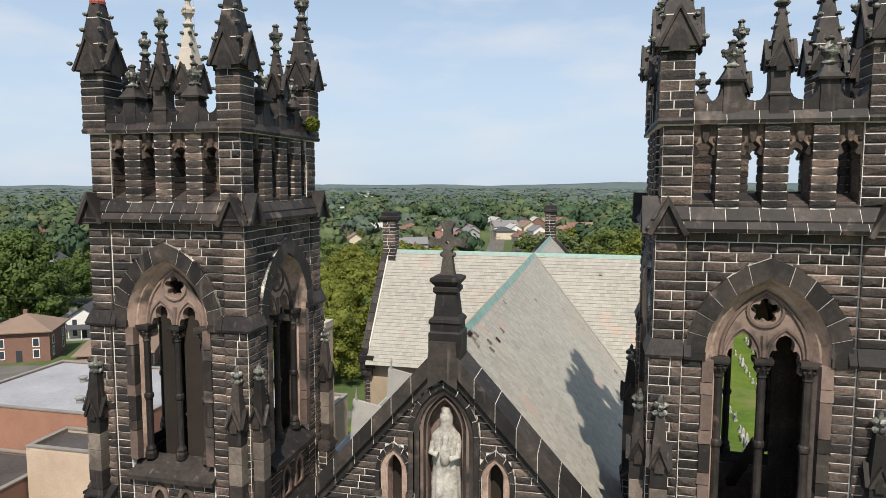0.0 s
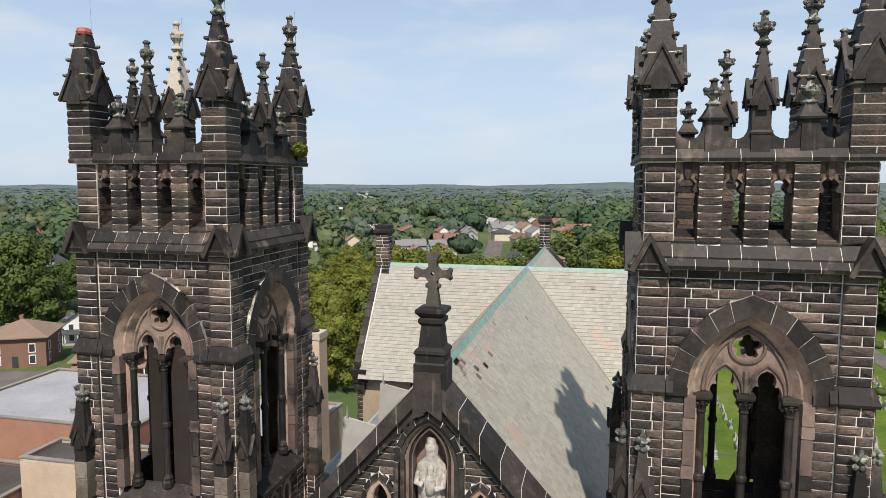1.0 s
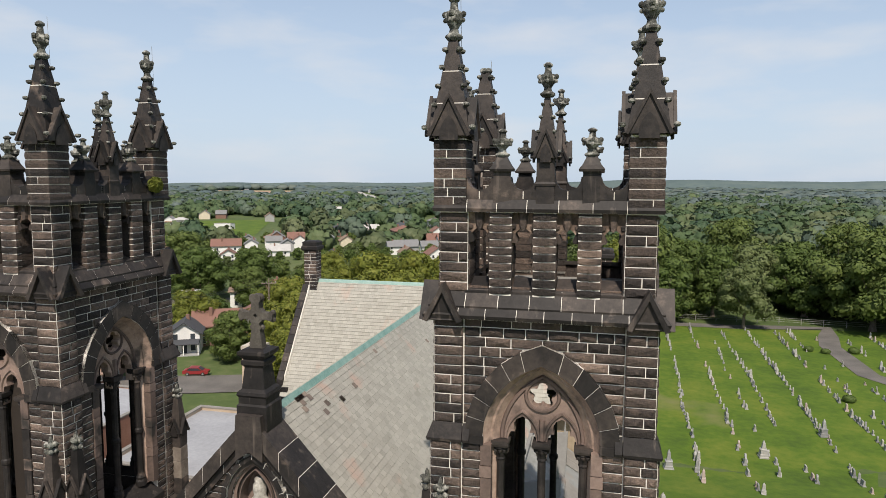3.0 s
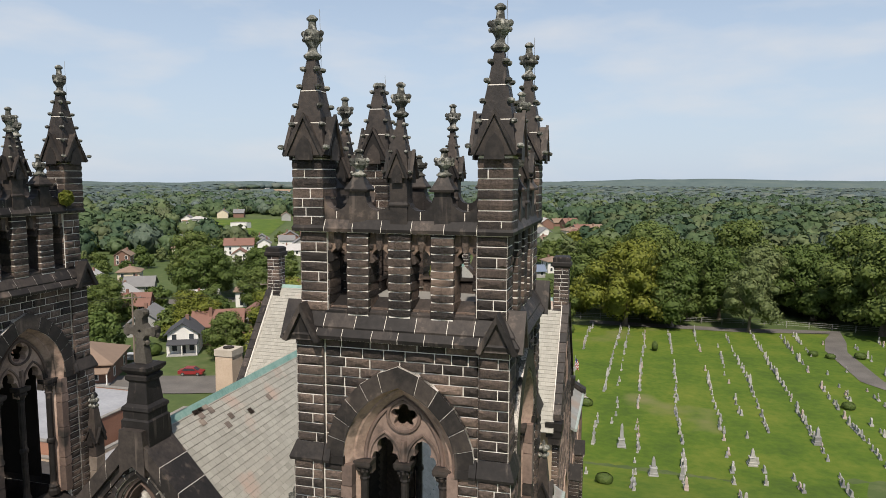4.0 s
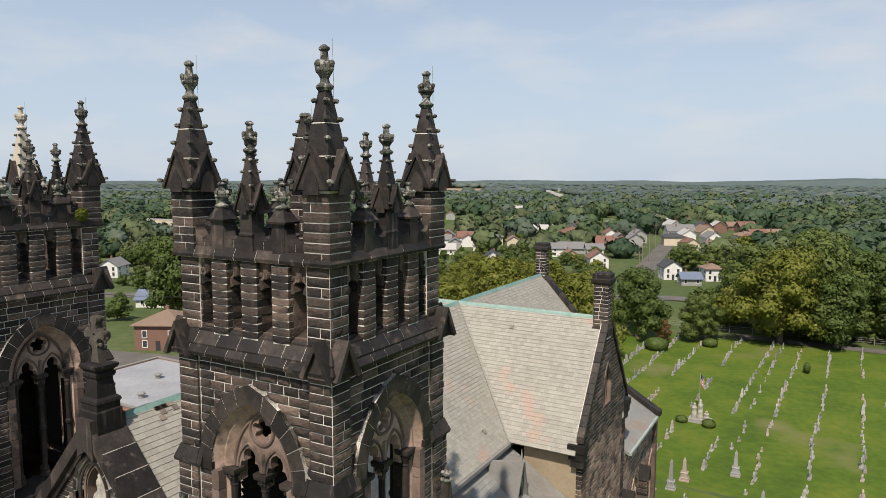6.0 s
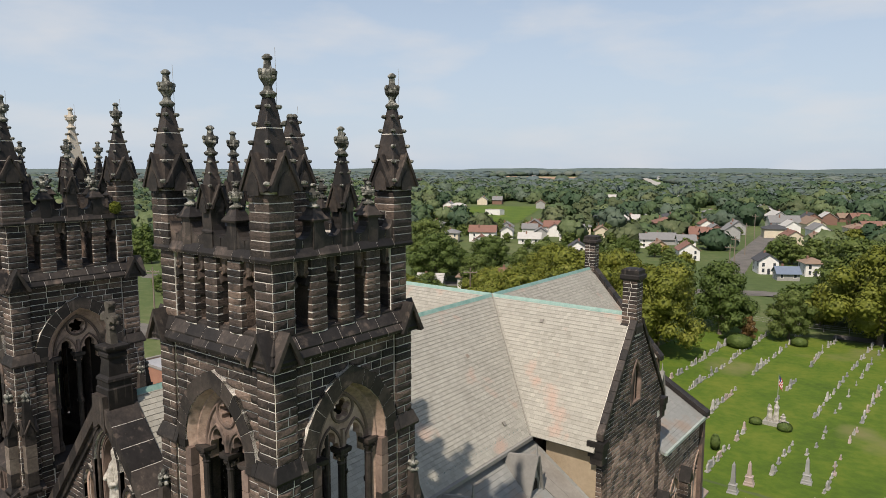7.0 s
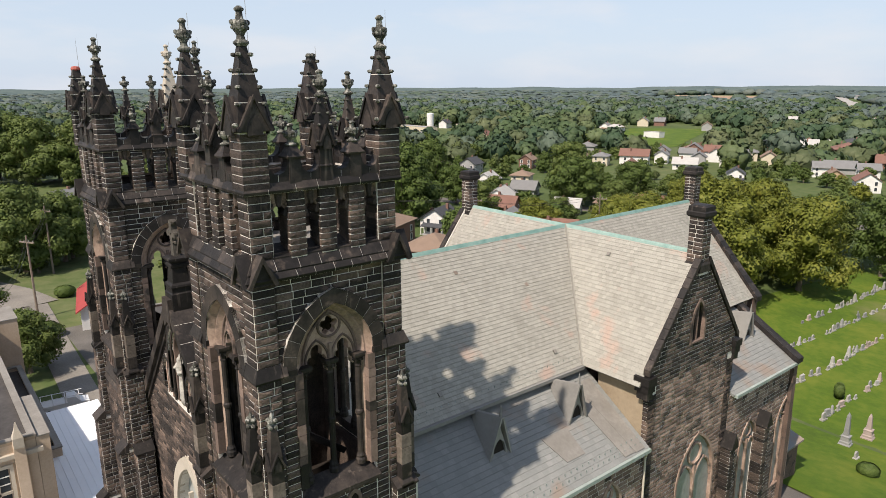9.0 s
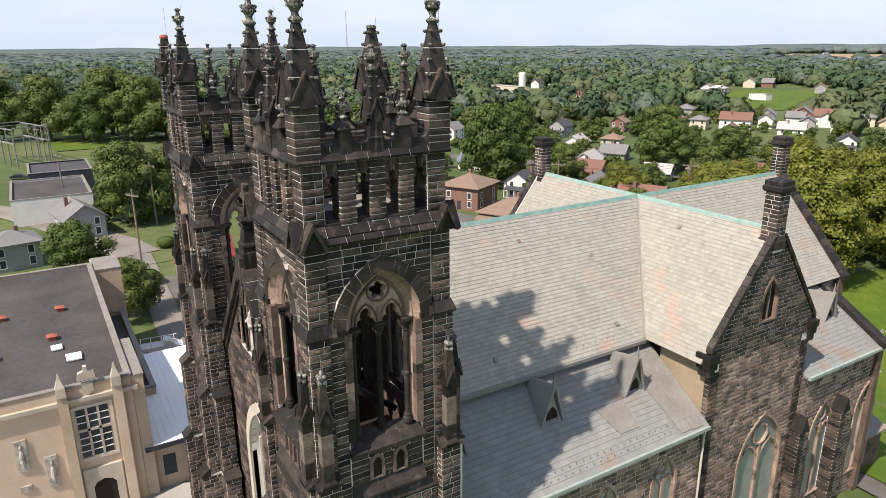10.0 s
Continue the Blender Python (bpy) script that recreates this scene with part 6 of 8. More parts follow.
def house(x, y, turned, w=7.5, l=9.5, h=5.4, wall="white", top="grey", form="gable", porch=True, r=random.Random(9), near=True):
    """A small detached house; l runs along its ridge."""
    words = {"white": "white-sided", "grey": "grey-sided", "cream": "cream-sided", "brick": "red brick", "dark": "charcoal-sided", "tan": "tan brick", "green": "dark green", "red": "barn-red"}
    tops = {"grey": "grey shingle roof", "brown": "brown shingle roof", "red": "faded red roof", "dark": "charcoal roof", "pale": "pale roof", "blue": "blue metal roof", "scarlet": "scarlet metal roof"}
    ob = thing("house", f"{words[wall]} {'two-storey' if h > 4.5 else 'low'} house with a {tops[top]}", "house", pose(x, y, height(x, y), 0, 0, turned))
    w, l, h = w * 0.68, l * 0.68, h * 0.66
    hw, hl, rise = w / 2, l / 2, w * (0.34 if form == "gable" else 0.22)
    b = Build()
    if form == "gable":
        b.slab([(-hw, -.6), (hw, -.6), (hw, h), (0, h + rise), (-hw, h)], [], -hl, hl)
    else:
        b.box(-hw, hw, -hl, hl, -.6, h)
    body = part("wall", b, ob, mats=[WALLS[wall]])
    e, th = 0.5, 0.16
    if form == "gable":
        k = rise / hw
        for s in (-1, 1):
            b = Build()
            pts = [(s * (hw + e), h - e * k + 0.02), (s * (hw + e), h - e * k + th + 0.02), (0, h + rise + th + 0.02), (0, h + rise + 0.02)]
            b.slab(pts if s > 0 else pts[::-1], [], -hl - .4, hl + .4)
            part("roof", b, ob, mats=[ROOFS[top]])
    else:
        b = Build()
        rl = max(hl - hw, 0.05)
        rg = [[(-hw - e, -hl - e, h), (hw + e, -hl - e, h), (hw + e, hl + e, h), (-hw - e, hl + e, h)], [(-hw - e, -hl - e, h + .14), (hw + e, -hl - e, h + .14), (hw + e, hl + e, h + .14), (-hw - e, hl + e, h + .14)], [(-.05, -rl, h + rise + .3), (.05, -rl, h + rise + .3), (.05, rl, h + rise + .3), (-.05, rl, h + rise + .3)]]
        b.rings(rg)
        part("roof", b, ob, mats=[ROOFS[top]])
    b = Build()
    cx = r.uniform(-.5, .5) * hw
    b.box(cx - .25, cx + .25, hl * .3 - .25, hl * .3 + .25, h, h + rise + .65)
    part("chimney", b, ob, mats=[WALLS["brick"]])
    floors = [1.2] if h < 2.9 else [1.05, 2.6]
    if near:
        for z in floors:
            for sx in (-.45, .45):
                window_at(body, pose(sx * w * .62, -hl, z))
                window_at(body, pose(sx * w * .62, hl, z, 0, 0, 180))
            for sy in (-.5, .5):
                window_at(body, pose(hw, sy * l * .6, z, 0, 0, 90))
                window_at(body, pose(-hw, sy * l * .6, z, 0, 0, -90))
        b = Build()
        b.box(-.36, .36, -hl - .05, -hl + .05, 0, 1.55)
        part("door", b, body, mats=[WALLS["dark"] if wall != "dark" else M_TRIM])
    if porch and near:
        b = Build()
        b.add([(-hw, -hl - 1.6, 1.75), (hw, -hl - 1.6, 1.75), (hw, -hl, 1.75), (-hw, -hl, 1.75), (-hw, -hl - 1.6, 1.87), (hw, -hl - 1.6, 1.87), (hw, -hl, 2.3), (-hw, -hl, 2.3)], [(3, 2, 1, 0), (4, 5, 6, 7), (0, 1, 5, 4), (1, 2, 6, 5), (2, 3, 7, 6), (3, 0, 4, 7)])
        part("porch_roof", b, ob, mats=[ROOFS[top]])
        for q in (-hw + .15, 0, hw - .15):
            part("porch_post", Build().box(q - .07, q + .07, -hl - 1.52, -hl - 1.38, 0, 1.75), ob, mats=[M_TRIM])
        part("porch_floor", Build().box(-hw, hw, -hl - 1.6, -hl, -.3, .2), ob, mats=[WALLS["grey"]])
    return ob


for a in ((-60.5, 75.5, 28, 12.5, 13.5, 3.9, "brick", "brown", "hip", True), (-77.0, 77.5, 28, 11, 11.5, 6.0, "brick", "brown", "hip", False), (-85.4, 94.9, 28, 6, 6.5, 2.8, "white", "grey", "gable", False), (-79.6, 92.3, 25, 7, 9, 5.2, "white", "dark", "gable", True), (-79.8, 130.3, 118, 6.5, 8.5, 3.2, "dark", "pale", "gable", False),
          (-71.2, 134.4, 28, 8, 8, 5.2, "white", "brown", "hip", False), (-66.3, 142.5, 118, 7, 9, 4.8, "white", "red", "gable", False), (-55.3, 98.7, 118, 8, 11, 5.2, "brick", "red", "gable", True), (-52.8, 107.5, 28, 7.5, 9, 5.4, "white", "red", "gable", False),
          (-57.0, 92.2, 28, 6.5, 8, 4.9, "white", "dark", "gable", True), (-69.7, 116.6, 118, 5, 6, 2.6, "white", "pale", "hip", False), (-94.9, 123.1, 28, 8, 9.5, 5.0, "white", "pale", "gable", True), (-120.9, 142.7, 28, 8, 10, 5.2, "white", "pale", "gable", True),
          (-119.9, 155.7, 30, 8, 8, 5.2, "cream", "brown", "hip", False), (-107.7, 144.6, 118, 8, 10, 3.2, "grey", "grey", "gable", False), (-145.9, 213.3, 28, 8, 9, 5.2, "cream", "brown", "hip", False), (-138.3, 216.5, 28, 8, 9, 5.2, "cream", "grey", "hip", False),
          (-129.7, 225.2, 118, 9, 15, 6.0, "white", "red", "gable", False), (-116.6, 204.6, 28, 7, 9, 4.8, "white", "red", "gable", False), (-127.5, 239.3, 28, 7, 9, 5, "white", "grey", "gable", False), (-125.3, 253.5, 118, 7, 9, 5, "white", "grey", "gable", False),
          (-114.5, 243.7, 28, 7, 9, 5, "grey", "grey", "gable", False), (-116.6, 258.9, 28, 7, 9, 5.4, "white", "red", "gable", False), (-104.7, 248.0, 118, 8, 10, 3.4, "white", "pale", "hip", False), (-110.1, 273.0, 28, 8, 9, 5, "cream", "grey", "hip", False),
          (-121.0, 313.2, 28, 9, 10, 6.5, "brick", "dark", "hip", False), (-98.2, 264.3, 28, 8, 9, 4.6, "cream", "brown", "gable", False), (-80.8, 207.9, 28, 7, 9, 5.2, "white", "dark", "gable", True), (-151.4, 163.3, 20, 8, 9, 5.6, "grey", "dark", "gable", True),
          (-126.8, 118.3, 28, 8, 10, 5.2, "brick", "grey", "gable", False), (-114.0, 103.8, 118, 7, 11, 3.0, "white", "blue", "gable", False), (-161.1, 143.8, 28, 8, 9, 5.2, "white", "grey", "gable", False), (-138.3, 126.4, 28, 7, 9, 5.2, "green", "dark", "gable", True),
          (-71.0, 244.8, 118, 7, 9, 5, "white", "grey", "gable", False), (-63.4, 235.0, 28, 8, 10, 3.2, "tan", "brown", "gable", False), (-150.3, 189.4, 28, 7, 9, 5, "brick", "brown", "gable", False), (-99.9, 128.2, 28, 8, 9, 4.2, "white", "grey", "gable", False),
          (-93, 15, 100, 8, 12, 5.0, "grey", "grey", "gable", False), (-80, 6, 10, 8, 8.5, 5.2, "grey", "grey", "hip", False), (-145, 38, 28, 8, 10, 5.4, "white", "grey", "gable", False), (-140, 44, 118, 7, 9, 5, "white", "dark", "gable", False),
          (-24, 209, 28, 7.5, 9, 5.6, "white", "dark", "gable", False), (-17, 200, 118, 6, 8, 3.0, "grey", "blue", "gable", False), (-13, 212, 28, 7.5, 8.5, 5.2, "white", "brown", "hip", False), (-59.1, 249.1, 118, 7, 9, 5, "white", "grey", "gable", False),
          (-59.1, 314.3, 28, 9, 12, 5.6, "grey", "grey", "gable", False), (-73.2, 318.6, 28, 8, 10, 5, "white", "red", "gable", False), (-93.8, 327.3, 28, 12, 14, 7, "brick", "dark", "hip", False), (-23.3, 283.9, 28, 8, 10, 5, "white", "brown", "gable", False),
          (54.9, 279.5, 118, 9, 12, 5.4, "white", "dark", "gable", False), (38, 213, 28, 8, 10, 5.2, "white", "dark", "gable", False), (60, 222, 28, 9, 12, 5.2, "white", "dark", "gable", False), (-155.7, 152.5, 28, 8, 10, 5.4, "white", "brown", "gable", False),
          (-166.6, 129.7, 28, 8, 10, 5.2, "white", "grey", "gable", False), (-86.1, 83.5, 28, 6, 7, 2.6, "white", "pale", "gable", False), (-71, 258, 118, 9, 14, 3.2, "grey", "grey", "gable", False), (-50, 223, 28, 9, 11, 5, "white", "red", "gable", False),
          (-60, 280, 118, 8, 10, 4.6, "white", "red", "gable", False), (-54, 286, 28, 9, 10, 6.4, "grey", "grey", "gable", False), (-32, 286, 28, 9, 12, 5, "cream", "red", "gable", False), (-74, 432, 28, 14, 26, 4, "white", "grey", "gable", False),
          (-50, 361, 118, 12, 20, 4, "white", "grey", "gable", False), (-38, 361, 28, 12, 20, 4, "cream", "brown", "gable", False), (-60, 395, 28, 12, 20, 4, "grey", "pale", "gable", False), (-82, 292, 28, 14, 16, 8, "brick", "red", "hip", False),
          (-132, 265, 28, 9, 11, 5, "white", "brown", "hip", False), (-121, 265, 118, 9, 10, 5.4, "white", "red", "gable", False), (-137, 254, 28, 8, 9, 5, "grey", "grey", "gable", False), (-111, 229, 118, 8, 12, 3.4, "white", "pale", "gable", False),
          (-84, 113, 118, 8, 10, 5, "brick", "red", "gable", True), (-29, 322, 28, 10, 13, 5, "white", "grey", "gable", False), (-17, 336, 118, 10, 12, 5.2, "cream", "brown", "hip", False), (-42, 336, 28, 9, 12, 4.6, "white", "pale", "gable", False), (-13, 316, 28, 9, 11, 5, "white", "red", "gable", False), (-72, 103, 28, 9, 12, 3.4, "grey", "grey", "gable", False)):
    house(*a, near=math.hypot(a[0], a[1]) < 260)
rh = random.Random(77)
for i in range(80):
    ang = radians(rh.uniform(-50, 6))
    d = rh.uniform(290, 600)
    house(d * math.sin(ang), d * math.cos(ang), rh.choice((28, 118)) + rh.uniform(-6, 6), rh.uniform(8, 11), rh.uniform(10, 14), rh.choice((3.6, 5.2, 5.4)), rh.choice(("white", "white", "cream", "grey", "brick")), rh.choice(("grey", "pale", "brown", "red", "dark")), rh.choice(("gable", "gable", "hip")), False, rh, False)

for i in range(34):
    ang = radians(rh.uniform(-80, 20))
    d = rh.uniform(580, 1300)
    house(d * math.sin(ang), d * math.cos(ang), rh.uniform(0, 180), rh.uniform(8, 11), rh.uniform(11, 18), rh.choice((3.6, 5.2, 6.4)), rh.choice(("white", "cream", "grey", "white")), rh.choice(("grey", "pale", "brown", "dark")), "gable", False, rh, False)

# town trees between the houses, clear of them
rt = random.Random(5)
houses_at = [(o.location.x / UNIT, o.location.y / UNIT) for o in scene.objects if o.name.startswith("house")]


def clear(x, y):
    if min(math.hypot(x - a, y - b_) for a, b_ in houses_at) < 7.0:
        return False
    if y < 64 and x > -66 or (-28 < x < 112 and y < 150):
        return False
    for a, b_ in (((-150, 48), (-95, 62)), ((-95, 62), (-44, 76)), ((-44, 76), (-20, 84)), ((-30, 196), (-36, 232)), ((-36, 232), (-48, 330)), ((-170, 92), (-60, 150)), ((-60, 150), (20, 196)), ((-135, -8), (-84, 19))):
        p, q, c = Vector(a), Vector(b_), Vector((x, y))
        t = min(1, max(0, (c - p).dot(q - p) / (q - p).length_squared))
        if (c - p.lerp(q, t)).length < 8:
            return False
    for mx, my, mr in ((-222, 198, 20), (-178, 300, 30), (-195, 335, 34), (-215, 370, 34), (-225, 395, 34), (-265, 42, 56), (-172, 9, 40), (-130, 14, 30)):
        if math.hypot(x - mx, y - my) < mr:
            return False
    return True


spots_t = []
while len(spots_t) < 560:
    ang = radians(rt.uniform(-92, 26))
    d = math.sqrt(rt.uniform(85 ** 2, 330 ** 2))
    x, y = d * math.sin(ang), d * math.cos(ang)
    dense = 1.0 if (x > -10 or ang < radians(-62)) else 0.8
    if clear(x, y) and rt.random() < dense and all((x - p[0]) ** 2 + (y - p[1]) ** 2 > 16 for p in spots_t):
        spots_t.append((x, y, rt.choice(("maple", "oak", "oak", "locust", "maple", "sycamore") if x > -60 else ("maple", "oak", "maple", "oak", "locust")), rt.uniform(0.42, 0.8) if -175 < x < -35 and d > 130 else rt.uniform(0.65, 1.15)))
spots_t.sort(key=lambda p: math.hypot(p[0], p[1]))
JOINED = {}
for k, (x, y, kind, sc) in enumerate(spots_t):
    # open ground round the street and its row of houses
    if -33 < x < -8 and 148 < y < 228 or -50 < x < -8 and 296 < y < 360:
        continue
    if k < 236:
        tree(x, y, kind, sc, SMALL, "in the town", rt)
    else:
        JOINED.setdefault(kind, []).append(pose(x, y, height(x, y) - .05, 0, 0, rt.uniform(0, 360)) @ Matrix.Diagonal((sc, sc, sc * rt.uniform(.9, 1.15), 1)))
for kind, places in JOINED.items():
    V, N, F, o = [], [], [], 0
    for k, m in enumerate(places):
        v, f, nm = SMALL_RAW[kind][k % len(SMALL_RAW[kind])]
        a = np.array(m)
        V.append(v @ a[:3, :3].T + a[:3, 3])
        nn = nm @ a[:3, :3].T
        N.append(nn / np.linalg.norm(nn, axis=1)[:, None])
        F += (f + o).tolist()
        o += len(v)
    me = bpy.data.meshes.new("town_trees")
    me.from_pydata(np.concatenate(V).tolist(), [], F)
    me.materials.append(LEAF[kind])
    me.shade_smooth()
    me.normals_split_custom_set_from_vertices(np.concatenate(N).tolist())
    thing("town_trees", WORDS[kind] + "s among far houses", "trees", kind="stuff", data=me)

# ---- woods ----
# the greyer, bluer far leaf colours have distance haze mixed in
LEAF["far"] = leaf_material("hazed_far_woodland_leaves", (0.064, 0.090, 0.087), (0.109, 0.143, 0.134), (0.171, 0.207, 0.187), 0.7, 0.02, 0.1)
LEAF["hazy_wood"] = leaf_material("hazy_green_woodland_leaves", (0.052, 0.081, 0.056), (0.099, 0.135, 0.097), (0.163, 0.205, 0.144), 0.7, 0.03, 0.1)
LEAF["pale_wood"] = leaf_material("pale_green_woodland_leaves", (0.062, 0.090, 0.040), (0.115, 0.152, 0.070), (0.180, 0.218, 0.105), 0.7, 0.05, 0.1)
LEAF["far_pale_haze"] = leaf_material("hazed_pale_far_leaves", (0.102, 0.126, 0.110), (0.150, 0.178, 0.155), (0.210, 0.234, 0.200), 0.7, 0.02, 0.1)
LEAF["far_blue_haze"] = leaf_material("hazed_blue_green_far_leaves", (0.073, 0.109, 0.114), (0.112, 0.151, 0.154), (0.161, 0.203, 0.200), 0.7, 0.02, 0.1)
LEAF["dark_wood"] = leaf_material("dark_woodland_leaves", (0.026, 0.052, 0.028), (0.057, 0.096, 0.052), (0.111, 0.163, 0.087), 0.7, 0.05, 0.1)
LEAF["green_wood"] = leaf_material("green_woodland_leaves", (0.034, 0.063, 0.029), (0.081, 0.122, 0.056), (0.152, 0.202, 0.099), 0.7, 0.05, 0.1)
LEAF["olive_wood"] = leaf_material("olive_woodland_leaves", (0.048, 0.068, 0.033), (0.101, 0.125, 0.061), (0.178, 0.200, 0.103), 0.7, 0.05, 0.1)
gl = np.random.default_rng(12)
GLADES = [(d * math.sin(a), d * math.cos(a), r_) for a, d, r_ in zip(gl.uniform(-1.6, 0.5, 30), gl.uniform(420, 2100, 30), gl.uniform(16, 55, 30))] + [(-34, 338, 24), (-26, 314, 20), (-40, 366, 22), (-18, 336, 18), (-323, 279, 30), (-303, 262, 24), (-285, 245, 20), (-300, 290, 16), (-600, 1100, 95), (-555, 1035, 75), (-525, 985, 60), (-500, 940, 45), (-560, 1040, 70), (-520, 1000, 50), (-545, 1120, 60), (-650, 1060, 60), *[(a + (c - a) * k / 6, b_ + (e - b_) * k / 6, 26) for (a, b_), (c, e) in zip(HIGHWAY, HIGHWAY[1:]) for k in range(7)], (-250, 770, 30), (-240, 735, 26), (-205, 380, 36), (-225, 395, 34), (-190, 320, 30), (-200, 350, 34)]


def wood_spots(r0, r1, spacing, g, thin):
    rr, pts = r0, []
    while rr < r1:
        sp = spacing(rr)
        count = int(radians(128) * rr / sp)
        for k in range(count):
            a = radians(-96) + radians(128) * (k + g.uniform(-.4, .4)) / count
            d = rr + g.uniform(-.5, .5) * sp
            x, y = d * math.sin(a), d * math.cos(a)
            if any((x - p) ** 2 + (y - q) ** 2 < w * w for p, q, w in GLADES) or not clear(x, y) or g.random() < 0.05:
                continue
            if d < 540 and -0.88 < a < 0.06 and g.random() < thin:
                continue
            pts.append((x, y, sp))
        rr += sp * 0.86
    return pts


def woods(name, label, seed, r0, r1, spacing, lobes, tall, kinds, share, thin, sprays=0):
    """Woods as crowns of several leafy clumps, uneven in height, in one mesh."""
    g = np.random.default_rng(seed)
    V, N, M = [], [], []
    m = 6
    an = np.arange(m) * 2 * math.pi / m
    shape = ((.66, -.88), (.97, .10), (.42, .84))
    for x, y, sp in wood_spots(r0, r1, spacing, g, thin):
        R = sp * g.uniform(0.50, 0.82)
        H = max(tall[0], min(R * 2.0, tall[1])) * g.uniform(0.6, 1.3)
        kind = int(g.choice(len(kinds), p=share))
        base = np.array((x, y, height(x, y) + H * 0.45))
        for i in range(lobes):
            if i == 0:
                c, q = base, np.array((R * .82, R * .82, H * .52)) if lobes > 1 else np.array((R * 1.15, R * 1.15, H * .6))
            else:
                a, e = g.uniform(0, 6.28), g.uniform(.0, 1.35)
                c = base + np.array((math.cos(e) * math.cos(a) * R * .72, math.cos(e) * math.sin(a) * R * .72, math.sin(e) * H * .42))
                k = g.uniform(.26, .46)
                q = np.array((R * k, R * k, R * k * .85))
            rows = [np.stack([ra * np.cos(an + j * .45), ra * np.sin(an + j * .45), np.full(m, za)], 1) * g.uniform(.82, 1.14, (m, 1)) for j, (ra, za) in enumerate(shape)]
            for lo, hi in zip(rows, rows[1:]):
                dd = np.stack([lo, np.roll(lo, -1, 0), np.roll(hi, -1, 0), hi], 1).reshape(-1, 3)
                V.append(c + dd * q)
                nn = dd + (c - base) / np.array((R, R, H)) * .5 + np.array((0, 0, .25))
                N.append(nn / np.linalg.norm(nn, axis=1)[:, None])
            M += [kind] * (2 * m)
        if sprays:
            d = g.normal(size=(sprays, 3)); d[:, 2] = np.abs(d[:, 2]) * 1.1 + .05
            d /= np.linalg.norm(d, axis=1)[:, None]
            d[:, 2] -= g.uniform(0, .35, sprays)
            c = base + d * np.array((R * 1.0, R * 1.0, H * .60)) * g.uniform(.85, 1.12, (sprays, 1))
            n_ = d + g.normal(size=(sprays, 3)) * .3
            n_ /= np.linalg.norm(n_, axis=1)[:, None]
            t = np.cross(n_, g.normal(size=(sprays, 3))); t /= np.linalg.norm(t, axis=1)[:, None]
            s = np.cross(n_, t)
            q = g.uniform(.13, .27, (sprays, 1)) * R
            V.append(np.stack([c - t * q - n_ * q * .3, c - s * q * .8, c + t * q - n_ * q * .3, c + s * q * .8], 1).reshape(-1, 3))
            nn = d + g.normal(size=(sprays, 3)) * .22
            N.append(np.repeat(nn / np.linalg.norm(nn, axis=1)[:, None], 4, 0))
            M += [kind] * sprays
    V, N = np.concatenate(V), np.concatenate(N)
    me = bpy.data.meshes.new(name)
    me.from_pydata(V.tolist(), [], np.arange(len(V)).reshape(-1, 4).tolist())
    for k in kinds:
        me.materials.append(LEAF[k])
    me.polygons.foreach_set("material_index", M)
    me.shade_smooth()
    me.normals_split_custom_set_from_vertices(N.tolist())
    thing(name, label, "woods", kind="stuff", data=me)


woods("near_woods", "dense green mixed woods behind the town", 1, 262, 560, lambda r: 10.2 + (r - 262) * 0.007, 5, (5.2, 8.8), ("green_wood", "olive_wood", "dark_wood", "hazy_wood", "pale_wood"), (0.30, 0.17, 0.27, 0.14, 0.12), 0.6, 64)
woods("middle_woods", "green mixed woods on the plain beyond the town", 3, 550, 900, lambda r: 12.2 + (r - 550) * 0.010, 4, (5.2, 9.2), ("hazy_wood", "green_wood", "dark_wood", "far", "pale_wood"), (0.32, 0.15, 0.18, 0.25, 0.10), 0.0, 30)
woods("far_woods", "dense green woods over far rolling hills", 2, 890, 2400, lambda r: 9 + r / 110, 1, (5.0, 9.0), ("far", "hazy_wood", "far_pale_haze", "far_blue_haze"), (0.38, 0.22, 0.14, 0.26), 0.0)
for p, q, w in GLADES[:30]:
    sheet("meadow", "pale green meadow between far woods", [(p - w, q - w * .7), (p + w, q - w * .6), (p + w * .8, q + w * .7), (p - w * .9, q + w * .6)], M_GRASS, lift=0.4, step=14)

